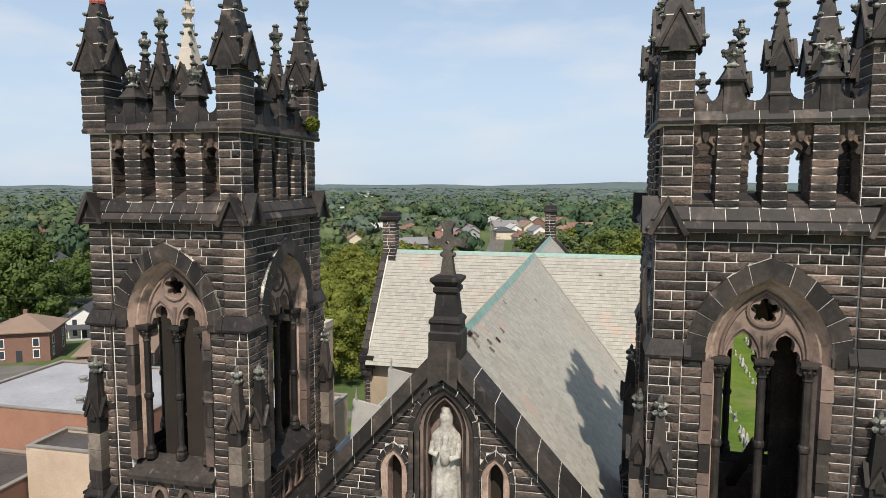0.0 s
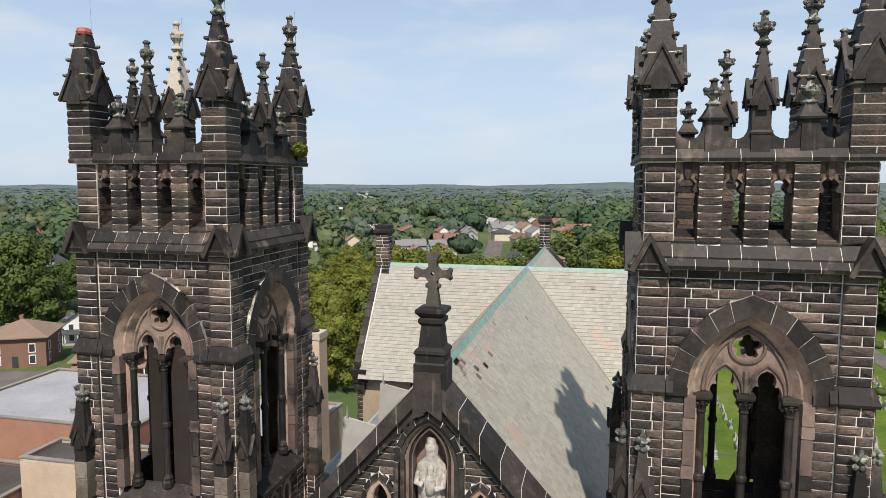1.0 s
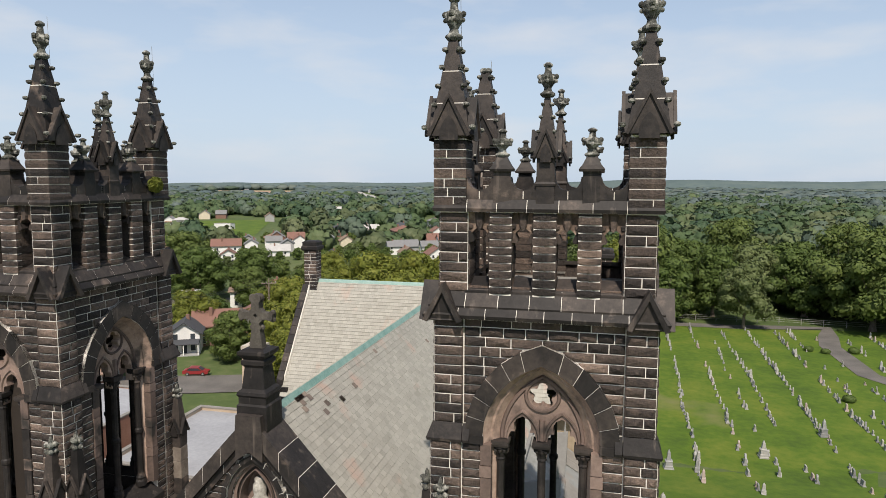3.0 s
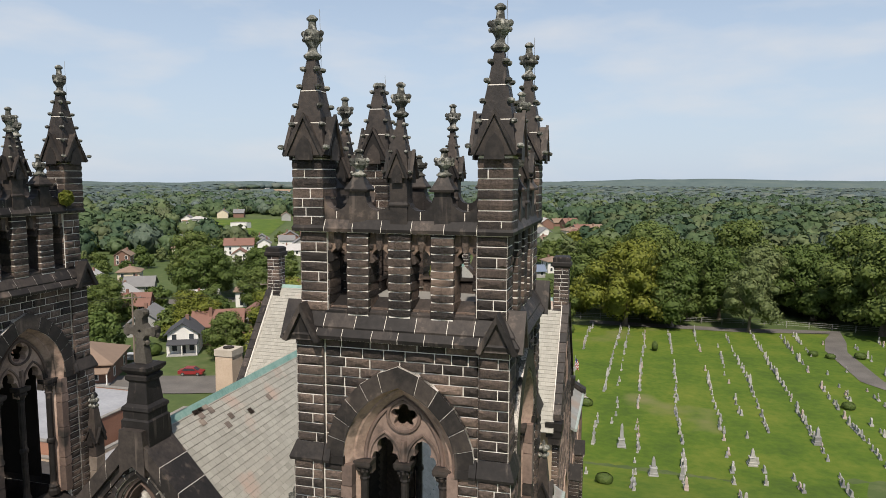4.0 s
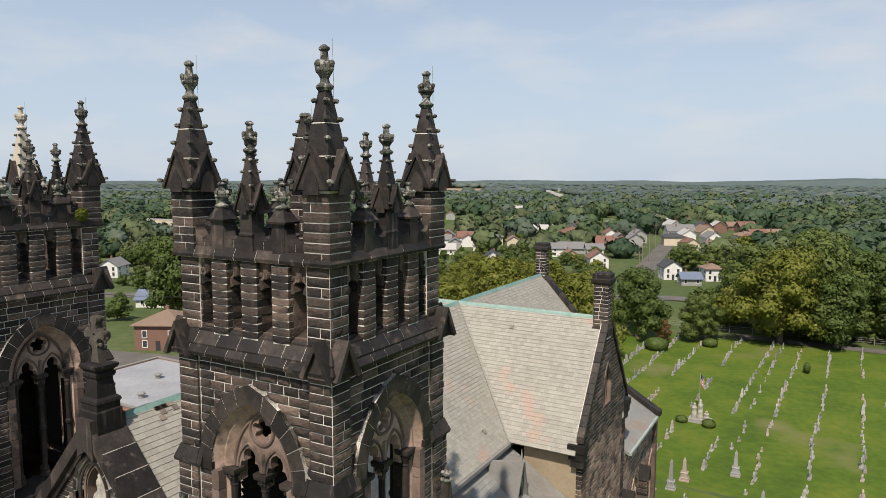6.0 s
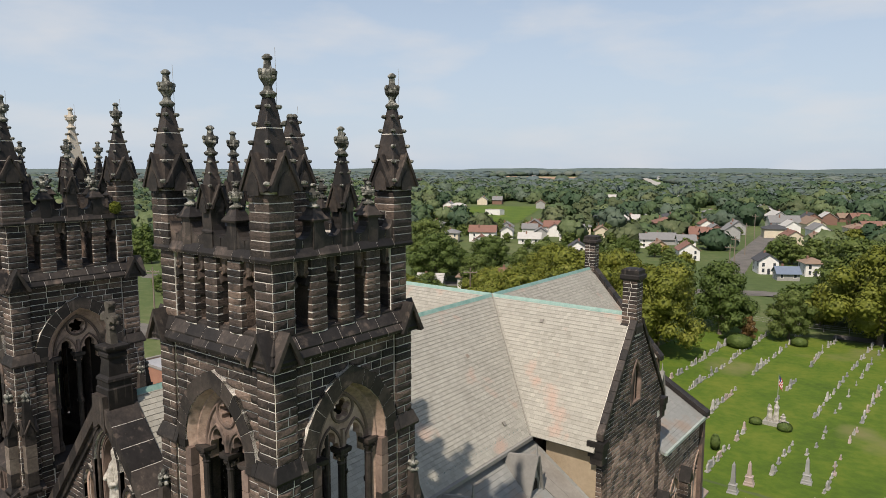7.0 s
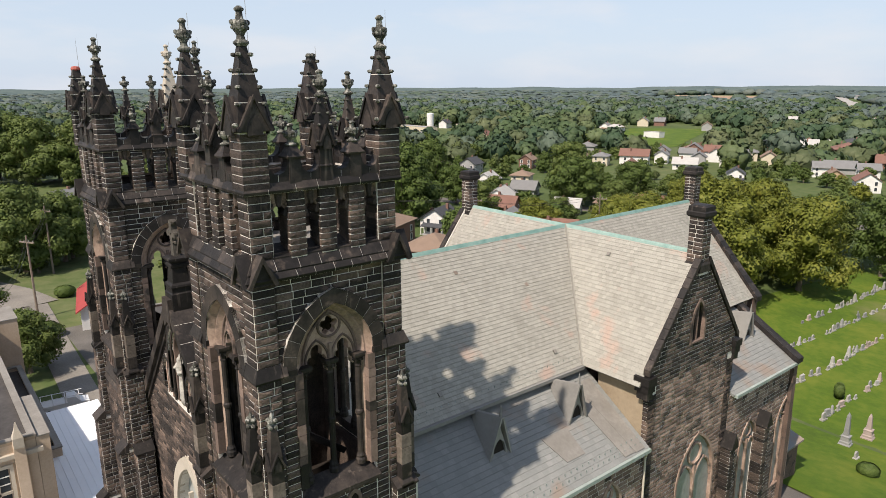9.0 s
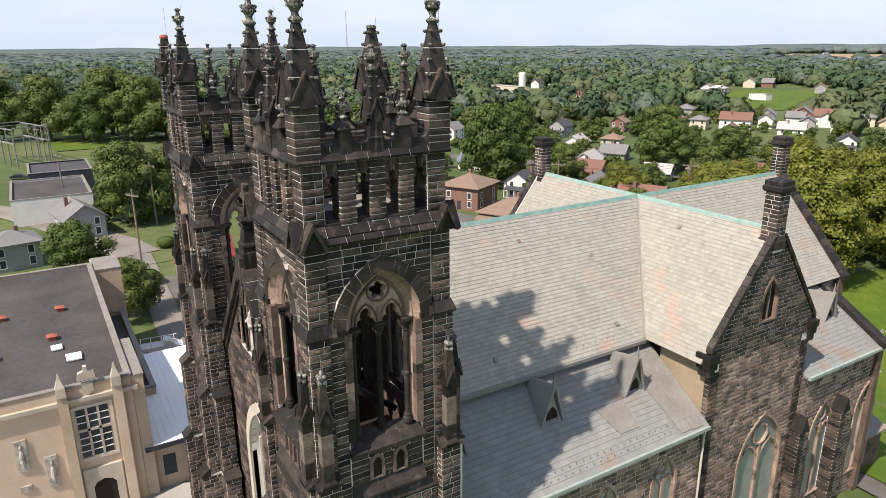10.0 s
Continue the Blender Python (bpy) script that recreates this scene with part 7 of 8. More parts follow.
# wooded ridges on the horizon, distance haze mixed into their blue-grey colours
M_RIDGE = surface("haze_blue_far_ridge", [(0.0, (0.110, 0.150, 0.180)), (0.5, (0.130, 0.172, 0.200)), (1.0, (0.155, 0.195, 0.215))], 1.0, grain=0.03, patch=0.006, bump=0.0, noise_mix=1.0, spec=0.0)
M_NEARRIDGE = surface("hazed_grey_green_ridge", [(0.0, (0.074, 0.104, 0.106)), (0.5, (0.098, 0.130, 0.128)), (1.0, (0.13, 0.160, 0.145))], 1.0, grain=0.03, patch=0.008, bump=0.0, noise_mix=1.0, spec=0.0)
for d0, base, lift_east, swell, seed, mat_, words in ((2700, 6, 14, 8, 5.2, M_NEARRIDGE, "wooded ridge before the horizon, haze mixed into its grey-green"), (4500, 25, 18, 18, 3.1, M_RIDGE, "wooded ridge on the horizon, coloured blue-grey for haze")):
    bv = []
    for k in range(361):
        az = -110 + k * .5
        a = radians(az)
        top = base + lift_east * smooth(-12, 10, az) + swell * noise.noise(Vector((az * 0.07, seed, 0))) + 5 * noise.noise(Vector((az * 0.3, seed * 3, 0))) + 1.2 * noise.noise(Vector((az * 2.1, seed, 4)))
        for d, z in ((d0, -30), (d0 + 100, top * .6 - 4), (d0 + 250, top), (d0 + 400, top - 6)):
            bv.append((d * math.sin(a), d * math.cos(a), z))
    bf = [(4 * k + j, 4 * k + j + 1, 4 * k + j + 5, 4 * k + j + 4) for k in range(360) for j in range(3)]
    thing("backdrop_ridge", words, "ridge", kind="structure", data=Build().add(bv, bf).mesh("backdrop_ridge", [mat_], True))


# ---- school beside the church ----
def flat_building(name, label, x0, x1, y0, y1, h, wall, roof_mat, coping=0.35, category="building"):
    """A flat-roofed block with a raised, coped edge."""
    ob = thing(name, label, category, pose((x0 + x1) / 2, (y0 + y1) / 2, height((x0 + x1) / 2, (y0 + y1) / 2) if y0 > 80 else 0))
    a, c = (x1 - x0) / 2, (y1 - y0) / 2
    part("wall", Build().box(-a, a, -c, c, -.6, h), ob, mats=[wall])
    part("roof", Build().box(-a + .3, a - .3, -c + .3, c - .3, h - .1, h + .02), ob, mats=[roof_mat])
    for s in (-1, 1):
        part("parapet", Build().box(s * a - .15 - .15 * s, s * a + .15 - .15 * s, -c, c, h, h + coping), ob, mats=[wall])
        part("parapet", Build().box(-a + .3, a - .3, s * c - .15 - .15 * s, s * c + .15 - .15 * s, h, h + coping), ob, mats=[wall])
        part("coping", Build().box(s * a - .2 - .15 * s, s * a + .2 - .15 * s, -c - .05, c + .05, h + coping, h + coping + .1), ob, mats=[M_TANSHEET])
        part("coping", Build().box(-a + .35, a - .35, s * c - .2 - .15 * s, s * c + .2 - .15 * s, h + coping, h + coping + .1), ob, mats=[M_TANSHEET])
    return ob


M_TANBRICK = surface("tan_school_brick", [(0.0, (0.31, 0.24, 0.172)), (0.5, (0.46, 0.362, 0.268)), (1.0, (0.60, 0.485, 0.375))], 0.9, grain=7, patch=0.6, bump=0.3)
M_BLACKROOF = surface("black_roof_membrane", [(0.0, (0.034, 0.031, 0.030)), (1.0, (0.092, 0.085, 0.080))], 0.8, grain=3, patch=0.25, bump=0.1, noise_mix=1.0)
M_HALLBRICK = surface("orange_brown_brick", [(0.0, (0.20, 0.10, 0.07)), (0.5, (0.30, 0.155, 0.105)), (1.0, (0.40, 0.22, 0.15))], 0.9, grain=8, patch=0.6, bump=0.3)
M_GREYROOF = surface("pale_grey_roof_membrane", [(0.0, (0.22, 0.225, 0.235)), (1.0, (0.35, 0.355, 0.37))], 0.7, grain=3, patch=0.3, bump=0.05, noise_mix=1.0)
M_SILVER = surface("bright_metal_roofing", [(0.0, (0.80, 0.81, 0.82)), (1.0, (0.90, 0.91, 0.92))], 0.5, metal=0.0, grain=3, patch=0.5, bump=0.05)
school = flat_building("school", "tan brick school with a black flat roof and stone trim", -44, -18, -14, 13.3, 8.75, M_TANBRICK, M_BLACKROOF, 0.2)
ox, oy = -31.0, -0.35
sx = lambda x: x - ox
sy = lambda y: y - oy
for xa, xb, yb in ((-46.0, -41.9, 15.6), (-24.2, -18.02, 14.0)):
    wing = part("wing", Build().box(sx(xa), sx(xb), sy(13.32), sy(yb), -.6, 8.8), school, mats=[M_TANBRICK])
    part("coping", Build().box(sx(xa) - .05, sx(xb) + .05, sy(13.4), sy(yb) + .05, 8.8, 8.88), wing, mats=[M_TANSHEET])
b = Build().box(sx(-18), sx(-17.75), sy(-14), sy(13.6), 8.0, 8.25)
part("cornice", b, school, "pale stone cornice", [M_PALESTONE])
for y in (-9.5, -3.5, 2.5, 9.45, 12.45):
    b = Build()
    b.add([(sx(-18), sy(y) - .28, -.5), (sx(-17.4), sy(y) - .28, -.5), (sx(-17.4), sy(y) + .28, -.5), (sx(-18), sy(y) + .28, -.5), (sx(-18), sy(y) - .28, 9.0), (sx(-17.7), sy(y) - .28, 8.6), (sx(-17.7), sy(y) + .28, 8.6), (sx(-18), sy(y) + .28, 9.0)],
          [(3, 2, 1, 0), (4, 5, 6, 7), (0, 1, 5, 4), (1, 2, 6, 5), (2, 3, 7, 6), (3, 0, 4, 7)])
    part("pilaster", b, school, mats=[M_TANBRICK])
    b = Build().squares([(.26, 8.6), (.26, 9.2), (.10, 9.7), (.03, 10.1)], pose(sx(-17.85), sy(y), 0))
    part("pilaster_cap", b, school, mats=[M_PALESTONE])
part("crest", Build().slab([(-.5, 9.35), (.5, 9.35), (.42, 9.8), (.12, 9.9), (.1, 10.2), (-.1, 10.2), (-.12, 9.9), (-.42, 9.8)], [], -.15, .15, pose(sx(-17.95), sy(10.9), 0, 0, 0, 90)), school, mats=[M_PALESTONE])
part("shield", Build().slab([(-.3, 8.55), (0, 8.3), (.3, 8.55), (.3, 9.15), (-.3, 9.15)], [], -.1, .1, pose(sx(-17.97), sy(10.9), 0, 0, 0, 90)), school, mats=[M_PALESTONE])
for y0 in (9.95, -6.9, -0.9, 4.0):
    win = part("window", Build().slab([(-1.15, 3.9), (1.15, 3.9), (1.15, 7.65), (-1.15, 7.65)], [[(-.95, 4.1), (.95, 4.1), (.95, 7.45), (-.95, 7.45)]], -.08, .1, pose(sx(-17.98), sy(y0 + .95), 0, 0, 0, 90)), school, mats=[M_PALESTONE]) if y0 != 4.0 else None
    if win is None:
        continue
    for i in range(3):
        for z0, z1 in ((4.1, 5.9), (6.05, 7.45)):
            u = -.95 + i * .633
            part("pane", Build().box(u + .07, u + .563, -.03, .02, z0 + .05, z1 - .05, pose(sx(-17.98), sy(y0 + .95), 0, 0, 0, 90)), win, mats=[M_PANE])
            bars = Build()
            nb = 4 if z0 < 5 else 3
            for j in range(1, nb):
                z = z0 + (z1 - z0) * j / nb
                bars.box(u + .05, u + .583, -.06, -.02, z - .03, z + .03, pose(sx(-17.98), sy(y0 + .95), 0, 0, 0, 90))
            part("glazing_bar", bars, win, mats=[M_TRIM])
    for u in (-.317, .317):
        part("mullion", Build().box(u - .07, u + .07, -.09, .0, 4.1, 7.45, pose(sx(-17.98), sy(y0 + .95), 0, 0, 0, 90)), win, mats=[M_PALESTONE])
    part("transom", Build().box(-.95, .95, -.09, .0, 5.9, 6.06, pose(sx(-17.98), sy(y0 + .95), 0, 0, 0, 90)), win, mats=[M_PALESTONE])
m = pose(sx(-17.96), sy(10.95), 0, 0, 0, 90)
door = part("door", Build().slab([(-.65, 0), (.65, 0), (.65, 2.0), (.45, 2.3), (0, 2.45), (-.45, 2.3), (-.65, 2.0)], [], -.03, .1, m), school, "dark arched double door", [M_DARK])
part("door_surround", Build().slab([(-1.1, 0), (-.65, 0), (-.65, 2.0), (-.45, 2.3), (0, 2.45), (.45, 2.3), (.65, 2.0), (.65, 0), (1.1, 0), (1.1, 3.3), (-1.1, 3.3)], [], -.16, .1, m), school, mats=[M_PALESTONE])
for y0, z0, w, h in ((6.92, 4.35, .62, 2.05), (8.32, 2.8, .62, 2.1), (6.8, 2.95, .6, .4), (1.0, 4.35, .62, 2.05)):
    p = part("plaque", Build().box(-w / 2, w / 2, -.08, .05, z0, z0 + h, pose(sx(-17.98), sy(y0), 0, 0, 0, 90)), school, "white carved stone plaque", [M_STATUE])
    if h > 1:
        part("relief", Build().lathe([(.08, z0 + .3), (.16, z0 + .6), (.13, z0 + 1.2), (.06, z0 + 1.4), (.1, z0 + 1.6), (.03, z0 + 1.75)], 8, pose(sx(-17.9), sy(y0), 0)), p, mats=[M_STATUE])
M_REDVENT = paint("red_vent_paint", (0.36, 0.10, 0.07))
for x, y in ((-32.8, 6.3), (-27.0, 9.4), (-32.8, 10.2), (-26.9, 5.6), (-25.1, 5.9), (-35, 1.0), (-29, -4)):
    ob = thing("roof_vent", "small faded red metal vent on the black school roof", "vent", pose(x, y, 8.62), group="school roof vents")
    part("box", Build().box(-.28, .28, -.22, .22, 0, .4), ob, mats=[M_REDVENT])
    part("lid", Build().squares([(.34, .4), (.34, .46), (.1, .56)]), ob, mats=[M_REDVENT])
for x, y, s in ((-22.8, 10.5, .5), (-25.0, 9.6, .35)):
    ob = thing("roof_hatch", "pale metal roof hatch on the black school roof", "hatch", pose(x, y, 8.62))
    part("kerb", Build().box(-s, s, -s * .8, s * .8, 0, .25), ob, mats=[M_LEAD])
    part("cover", Build().box(-s - .06, s + .06, -s * .8 - .06, s * .8 + .06, .25, .34), ob, mats=[M_SILVER])
flat_building("low_block", "low black-roofed block behind the school", -41.8, -24.4, 13.6, 15.3, 4.3, M_TANBRICK, M_BLACKROOF, 0.3)
link = thing("link_building", "low tan brick link with a bright standing-seam metal roof", "building", pose(-24.4, 16.3, 0))
part("wall", Build().box(-6.4, 5.9, -2.7, 2.6, -.5, 3.3), link, mats=[M_TANBRICK])
b = Build()
b.add([(-6.7, -2.75, 4.25), (6.5, -2.75, 3.45), (6.5, 2.7, 3.45), (-6.7, 2.7, 4.25), (-6.7, -2.75, 4.4), (6.5, -2.75, 3.6), (6.5, 2.7, 3.6), (-6.7, 2.7, 4.4)], [(3, 2, 1, 0), (4, 5, 6, 7), (0, 1, 5, 4), (1, 2, 6, 5), (2, 3, 7, 6), (3, 0, 4, 7)])
rf = part("roof", b, link, mats=[M_SILVER])
for i in range(13):
    y = -2.6 + i * .43
    part("seam", Build().tube([(-6.7, y, 4.42), (6.5, y, 3.62)], .018, 4), rf, mats=[M_SILVER])
part("fascia", Build().box(6.45, 6.56, -2.8, 2.75, 3.3, 3.62), link, mats=[WALLS["dark"]])
for y in (-1.4, 1.2):
    part("window", Build().box(5.85, 5.95, y - .4, y + .4, .9, 2.4), link, mats=[M_PANE])
bldA = flat_building("hall", "red brick hall with a pale grey flat roof", -52, -33.8, 43.4, 56.4, 5.9, M_HALLBRICK, M_GREYROOF, 0.12)
for x, y in ((-38, 49), (-41, 46), (-45, 51)):
    ob = thing("roof_vent", "round grey metal vent on the pale hall roof", "vent", pose(x, y, 5.92), group="hall roof vents")
    part("drum", Build().lathe([(.3, 0), (.3, .35), (.42, .4), (.42, .5), (.1, .62)], 12), ob, mats=[M_LEAD])
flat_building("annex", "tan brick annex with a coped roof edge", -39.8, -27, 39.3, 43.2, 4.7, M_TANBRICK, M_BLACKROOF, 0.25)
flat_building("low_annex", "low black-roofed annex beside the hall", -58, -40, 30, 43.2, 2.4, WALLS["brick"], M_BLACKROOF, 0.2)
ch = thing("chimney_stack", "tall plain tan brick boiler chimney", "chimney", pose(-20.6, 47.6, 0))
part("shaft", Build().squares([(.85, -.3), (.72, 12.9)]), ch, mats=[M_TANBRICK])
part("cap", Build().squares([(.78, 12.9), (.78, 13.4)]), ch, "pale concrete cap", [M_PALESTONE])
part("flue", Build().lathe([(.42, 13.38), (.42, 13.5)], 16), ch, mats=[M_DARK])
flat_building("boiler_house", "low tan brick boiler house", -31, -21.7, 42, 56, 4.6, M_TANBRICK, M_GREYROOF, 0.3)
house(-66, 28, 78, 9.5, 15, 3.8, "white", "scarlet", "gable", False)
flat_building("warehouse", "white-walled warehouse with a charcoal roof", -122, -103, 6, 18, 4.0, WALLS["white"], M_BLACKROOF, 0.3)
flat_building("warehouse", "low charcoal-walled block with a dark roof", -139, -125, 9, 20, 4.6, WALLS["dark"], ROOFS["dark"], 0.3)
for x0, x1, y0, y1, h, w, r_ in ((-345, -312, 268, 276, 3.2, "cream", M_GREYROOF), (-300, -276, 238, 246, 3, "grey", M_GREYROOF), (-262, -238, 176, 184, 3, "grey", M_GREYROOF), (-420, -380, 262, 274, 4, "cream", M_GREYROOF), (-318, -296, 296, 303, 4, "cream", M_GREYROOF), (-470, -440, 128, 140, 4, "cream", M_GREYROOF), (-205, -195, 338, 343, 3, "white", M_GREYROOF)):
    flat_building("factory", "long pale industrial shed beyond the town", x0, x1, y0, y1, h, WALLS[w], r_, 0.2)
silo = thing("water_tank", "plain white cylindrical standpipe tank", "tank", pose(-323, 279, height(-323, 279)))
part("shell", Build().lathe([(2.2, -.5), (2.2, 11.0), (1.9, 11.3), (.2, 11.6)], 24), silo, mats=[WALLS["white"]])
mast = thing("radio_mast", "thin lattice radio mast on the far hill", "mast", pose(-960, 440, height(-960, 440)))
for k in range(3):
    a = k * 2.1
    part("leg", Build().tube([(1.0 * math.cos(a), 1.0 * math.sin(a), 0), (.25 * math.cos(a), .25 * math.sin(a), 74)], .16, 4), mast, mats=[M_LEAD])
part("lattice", Build().tube([(.8 * math.cos(i * 2.1) * (1 - i / 60), .8 * math.sin(i * 2.1) * (1 - i / 60), i * 1.5) for i in range(48)], .07, 3), mast, mats=[M_LEAD])

# lean-to and yard by the choir
lean = thing("lean_to", "low sandstone lean-to with a grey sheet roof beside the choir", "outbuilding", pose(3.0, 56.6, -1.2) @ Matrix.Diagonal((.8, .85, .95, 1)))
part("wall", Build().box(-2.0, 2.0, -3.4, 2.6, 0, 3.6), lean, mats=[M_BROWNWALL])
b = Build()
b.add([(-2.2, -3.4, 4.9), (2.4, -3.4, 3.6), (2.4, 2.8, 3.6), (-2.2, 2.8, 4.9), (-2.2, -3.4, 5.05), (2.4, -3.4, 3.75), (2.4, 2.8, 3.75), (-2.2, 2.8, 5.05)], [(3, 2, 1, 0), (4, 5, 6, 7), (0, 1, 5, 4), (1, 2, 6, 5), (2, 3, 7, 6), (3, 0, 4, 7)])
part("roof", b, lean, mats=[M_SLATE_BLUE])


# ---- vehicles ----
M_TYRE = surface("black_rubber", [(0.0, (0.015, 0.015, 0.015)), (1.0, (0.04, 0.04, 0.04))], 0.9, bump=0.1)


def car(x, y, turned, colour, word):
    ob = thing("car", f"{word} saloon car parked on the asphalt", "car", pose(x, y, height(x, y) + .1, 0, 0, turned) @ Matrix.Scale(1 / UNIT, 4))
    body = Build()
    side = [(-2.2, .3), (2.2, .3), (2.25, .75), (1.3, .92), (.55, 1.42), (-1.0, 1.44), (-1.75, .98), (-2.22, .9)]
    body.slab(side, [], -.82, .82)
    part("body", body, ob, mats=[colour])
    for s in (-1, 1):
        part("side_window", Build().slab([(-1.45, .98), (1.1, .94), (.5, 1.36), (-.95, 1.38)], [], -.03, .03, pose(0, s * .83, 0)), ob, mats=[M_PANE])
        for u in (-1.35, 1.35):
            w = part("wheel", Build().lathe([(.31, -.1), (.31, .1)], 14, pose(u, s * .78, .31, 90)), ob, mats=[M_TYRE])
            part("rim", Build().lathe([(.18, -.11), (.18, .11)], 10, pose(u, s * .78, .31, 90)), w, mats=[M_LEAD])
    part("windscreen", Build().add([(1.28, -.7, .95), (1.28, .7, .95), (.58, .6, 1.40), (.58, -.6, 1.40)], [(0, 1, 2, 3)], Matrix.Translation((.02, 0, .02))), ob, mats=[M_PANE])
    return ob


CARS = {"black": paint("black_car_paint", (0.03, 0.03, 0.035), 0.3), "silver": paint("silver_car_paint", (0.45, 0.46, 0.48), 0.3), "white": paint("white_car_paint", (0.75, 0.75, 0.75), 0.3), "red": paint("dark_red_car_paint", (0.25, 0.03, 0.03), 0.3)}
for x, y, t, c in ((-150, 7, 70, "black"), (-152, 11, 60, "silver"), (-92, 110, 30, "silver"), (-88, 96, 60, "white"), (-60, 84, 20, "silver"), (-19, 62, 60, "white"), (-67, 117, 28, "silver"), (-47, 79.5, 16, "red"), (-104, 60.5, 14, "white")):
    car(x, y, t, CARS[c], c)
truck = thing("utility_truck", "white pickup with a ladder rack behind the school", "truck", pose(-40.5, 18.0, 0.05, 0, 0, 84) @ Matrix.Scale(1 / UNIT, 4))
part("cab", Build().slab([(.3, .4), (2.6, .4), (2.6, 1.0), (1.7, 1.15), (1.2, 1.85), (.3, 1.85)], [], -.9, .9), truck, mats=[CARS["white"]])
part("bed", Build().box(-2.6, .3, -.9, .9, .5, 1.25), truck, mats=[CARS["white"]])
for s in (-1, 1):
    part("rack_rail", Build().tube([(-2.5, s * .8, 2.0), (2.0, s * .8, 2.0)], .05, 5), truck, mats=[CARS["white"]])
    for u in (-2.4, -1.2, .1):
        part("rack_post", Build().tube([(u, s * .8, 1.2), (u, s * .8, 2.0)], .04, 5), truck, mats=[CARS["white"]])
    for u in (-1.7, 1.7):
        part("wheel", Build().lathe([(.38, -.13), (.38, .13)], 14, pose(u, s * .82, .38, 90)), truck, mats=[M_TYRE])
for u in (-2.4, -1.2, .1, 1.6):
    part("rack_bar", Build().tube([(u, -.8, 2.0), (u, .8, 2.0)], .04, 5), truck, mats=[CARS["white"]])

# ---- poles ----
M_POLE = surface("weathered_pole_wood", [(0.0, (0.14, 0.11, 0.085)), (1.0, (0.28, 0.235, 0.19))], 0.95, grain=6, patch=2, bump=0.3)
poles = [(-58, 82), (-47, 100), (-88, 66), (-122, 56), (-30, 200), (-38, 244), (-26, 180), (-46, 290), (-70, 20.5), (-92, 26), (-112, 14), (-134, 2), (-158, 12), (-168, 14)]
for x, y in poles:
    ob = thing("utility_pole", "weathered wooden utility pole with a crossarm", "pole", pose(x, y, height(x, y), 0, 0, 30))
    part("post", Build().lathe([(.16, -.3), (.14, 4), (.1, 10.5)], 7), ob, mats=[M_POLE])
    part("crossarm", Build().box(-1.2, 1.2, -.06, .06, 9.6, 9.75), ob, mats=[M_POLE])
    for u in (-1.05, -.4, .4, 1.05):
        part("insulator", Build().lathe([(.05, 9.75), (.06, 9.85), (.03, 9.95)], 6, pose(u, 0, 0)), ob, mats=[M_LEAD])
for (xa, ya), (xb, yb) in (((-70, 20.5), (-92, 26)), ((-92, 26), (-112, 14)), ((-112, 14), (-134, 2)), ((-58, 82), (-88, 66)), ((-88, 66), (-122, 56)), ((-58, 82), (-47, 100)), ((-30, 200), (-38, 244)), ((-38, 244), (-46, 290)), ((-30, 200), (-26, 180)), ((-70, 20.5), (-47, 15))):
    for off in (-.9, .9):
        w = [(xa + (xb - xa) * i / 8 + off, ya + (yb - ya) * i / 8, 9.8 - 1.1 * (1 - (i / 4 - 1) ** 2) + height(xa, ya)) for i in range(9)]
        thing("cable", "thin sagging black overhead cable", "cable", data=Build().tube(w, .022, 4).mesh("cable", [M_TYRE]))
sub = thing("substation", "grey steel lattice substation frame", "substation", pose(-176, 8, 0, 0, 0, 20))
for x in (-8, -4, 0, 4, 8):
    for y in (-4, 4):
        part("post", Build().box(x - .12, x + .12, y - .12, y + .12, 0, 9), sub, mats=[M_LEAD])
for z in (5.5, 8.8):
    for y in (-4, 4):
        part("beam", Build().box(-8.2, 8.2, y - .12, y + .12, z, z + .3), sub, mats=[M_LEAD])
    for x in (-8, 0, 8):
        part("beam", Build().box(x - .12, x + .12, -4, 4, z + .3, z + .5), sub, mats=[M_LEAD])

# ---- graveyard ----
M_GRAVE = [surface("pale_grave_marble", [(0.0, (0.21, 0.205, 0.185)), (1.0, (0.43, 0.42, 0.39))], 0.6, grain=14, patch=3, bump=0.2),
           surface("grey_grave_granite", [(0.0, (0.14, 0.14, 0.138)), (1.0, (0.32, 0.32, 0.31))], 0.5, grain=40, patch=2, bump=0.1),
           surface("pink_grave_granite", [(0.0, (0.25, 0.20, 0.18)), (1.0, (0.45, 0.37, 0.33))], 0.5, grain=40, patch=2, bump=0.1)]


def rounded(w, h):
    return [(-w, 0), (w, 0), (w, h * .72)] + [(w * math.cos(a), h * .72 + h * .28 * math.sin(a)) for a in (i * math.pi / 10 for i in range(1, 10))] + [(-w, h * .72)]


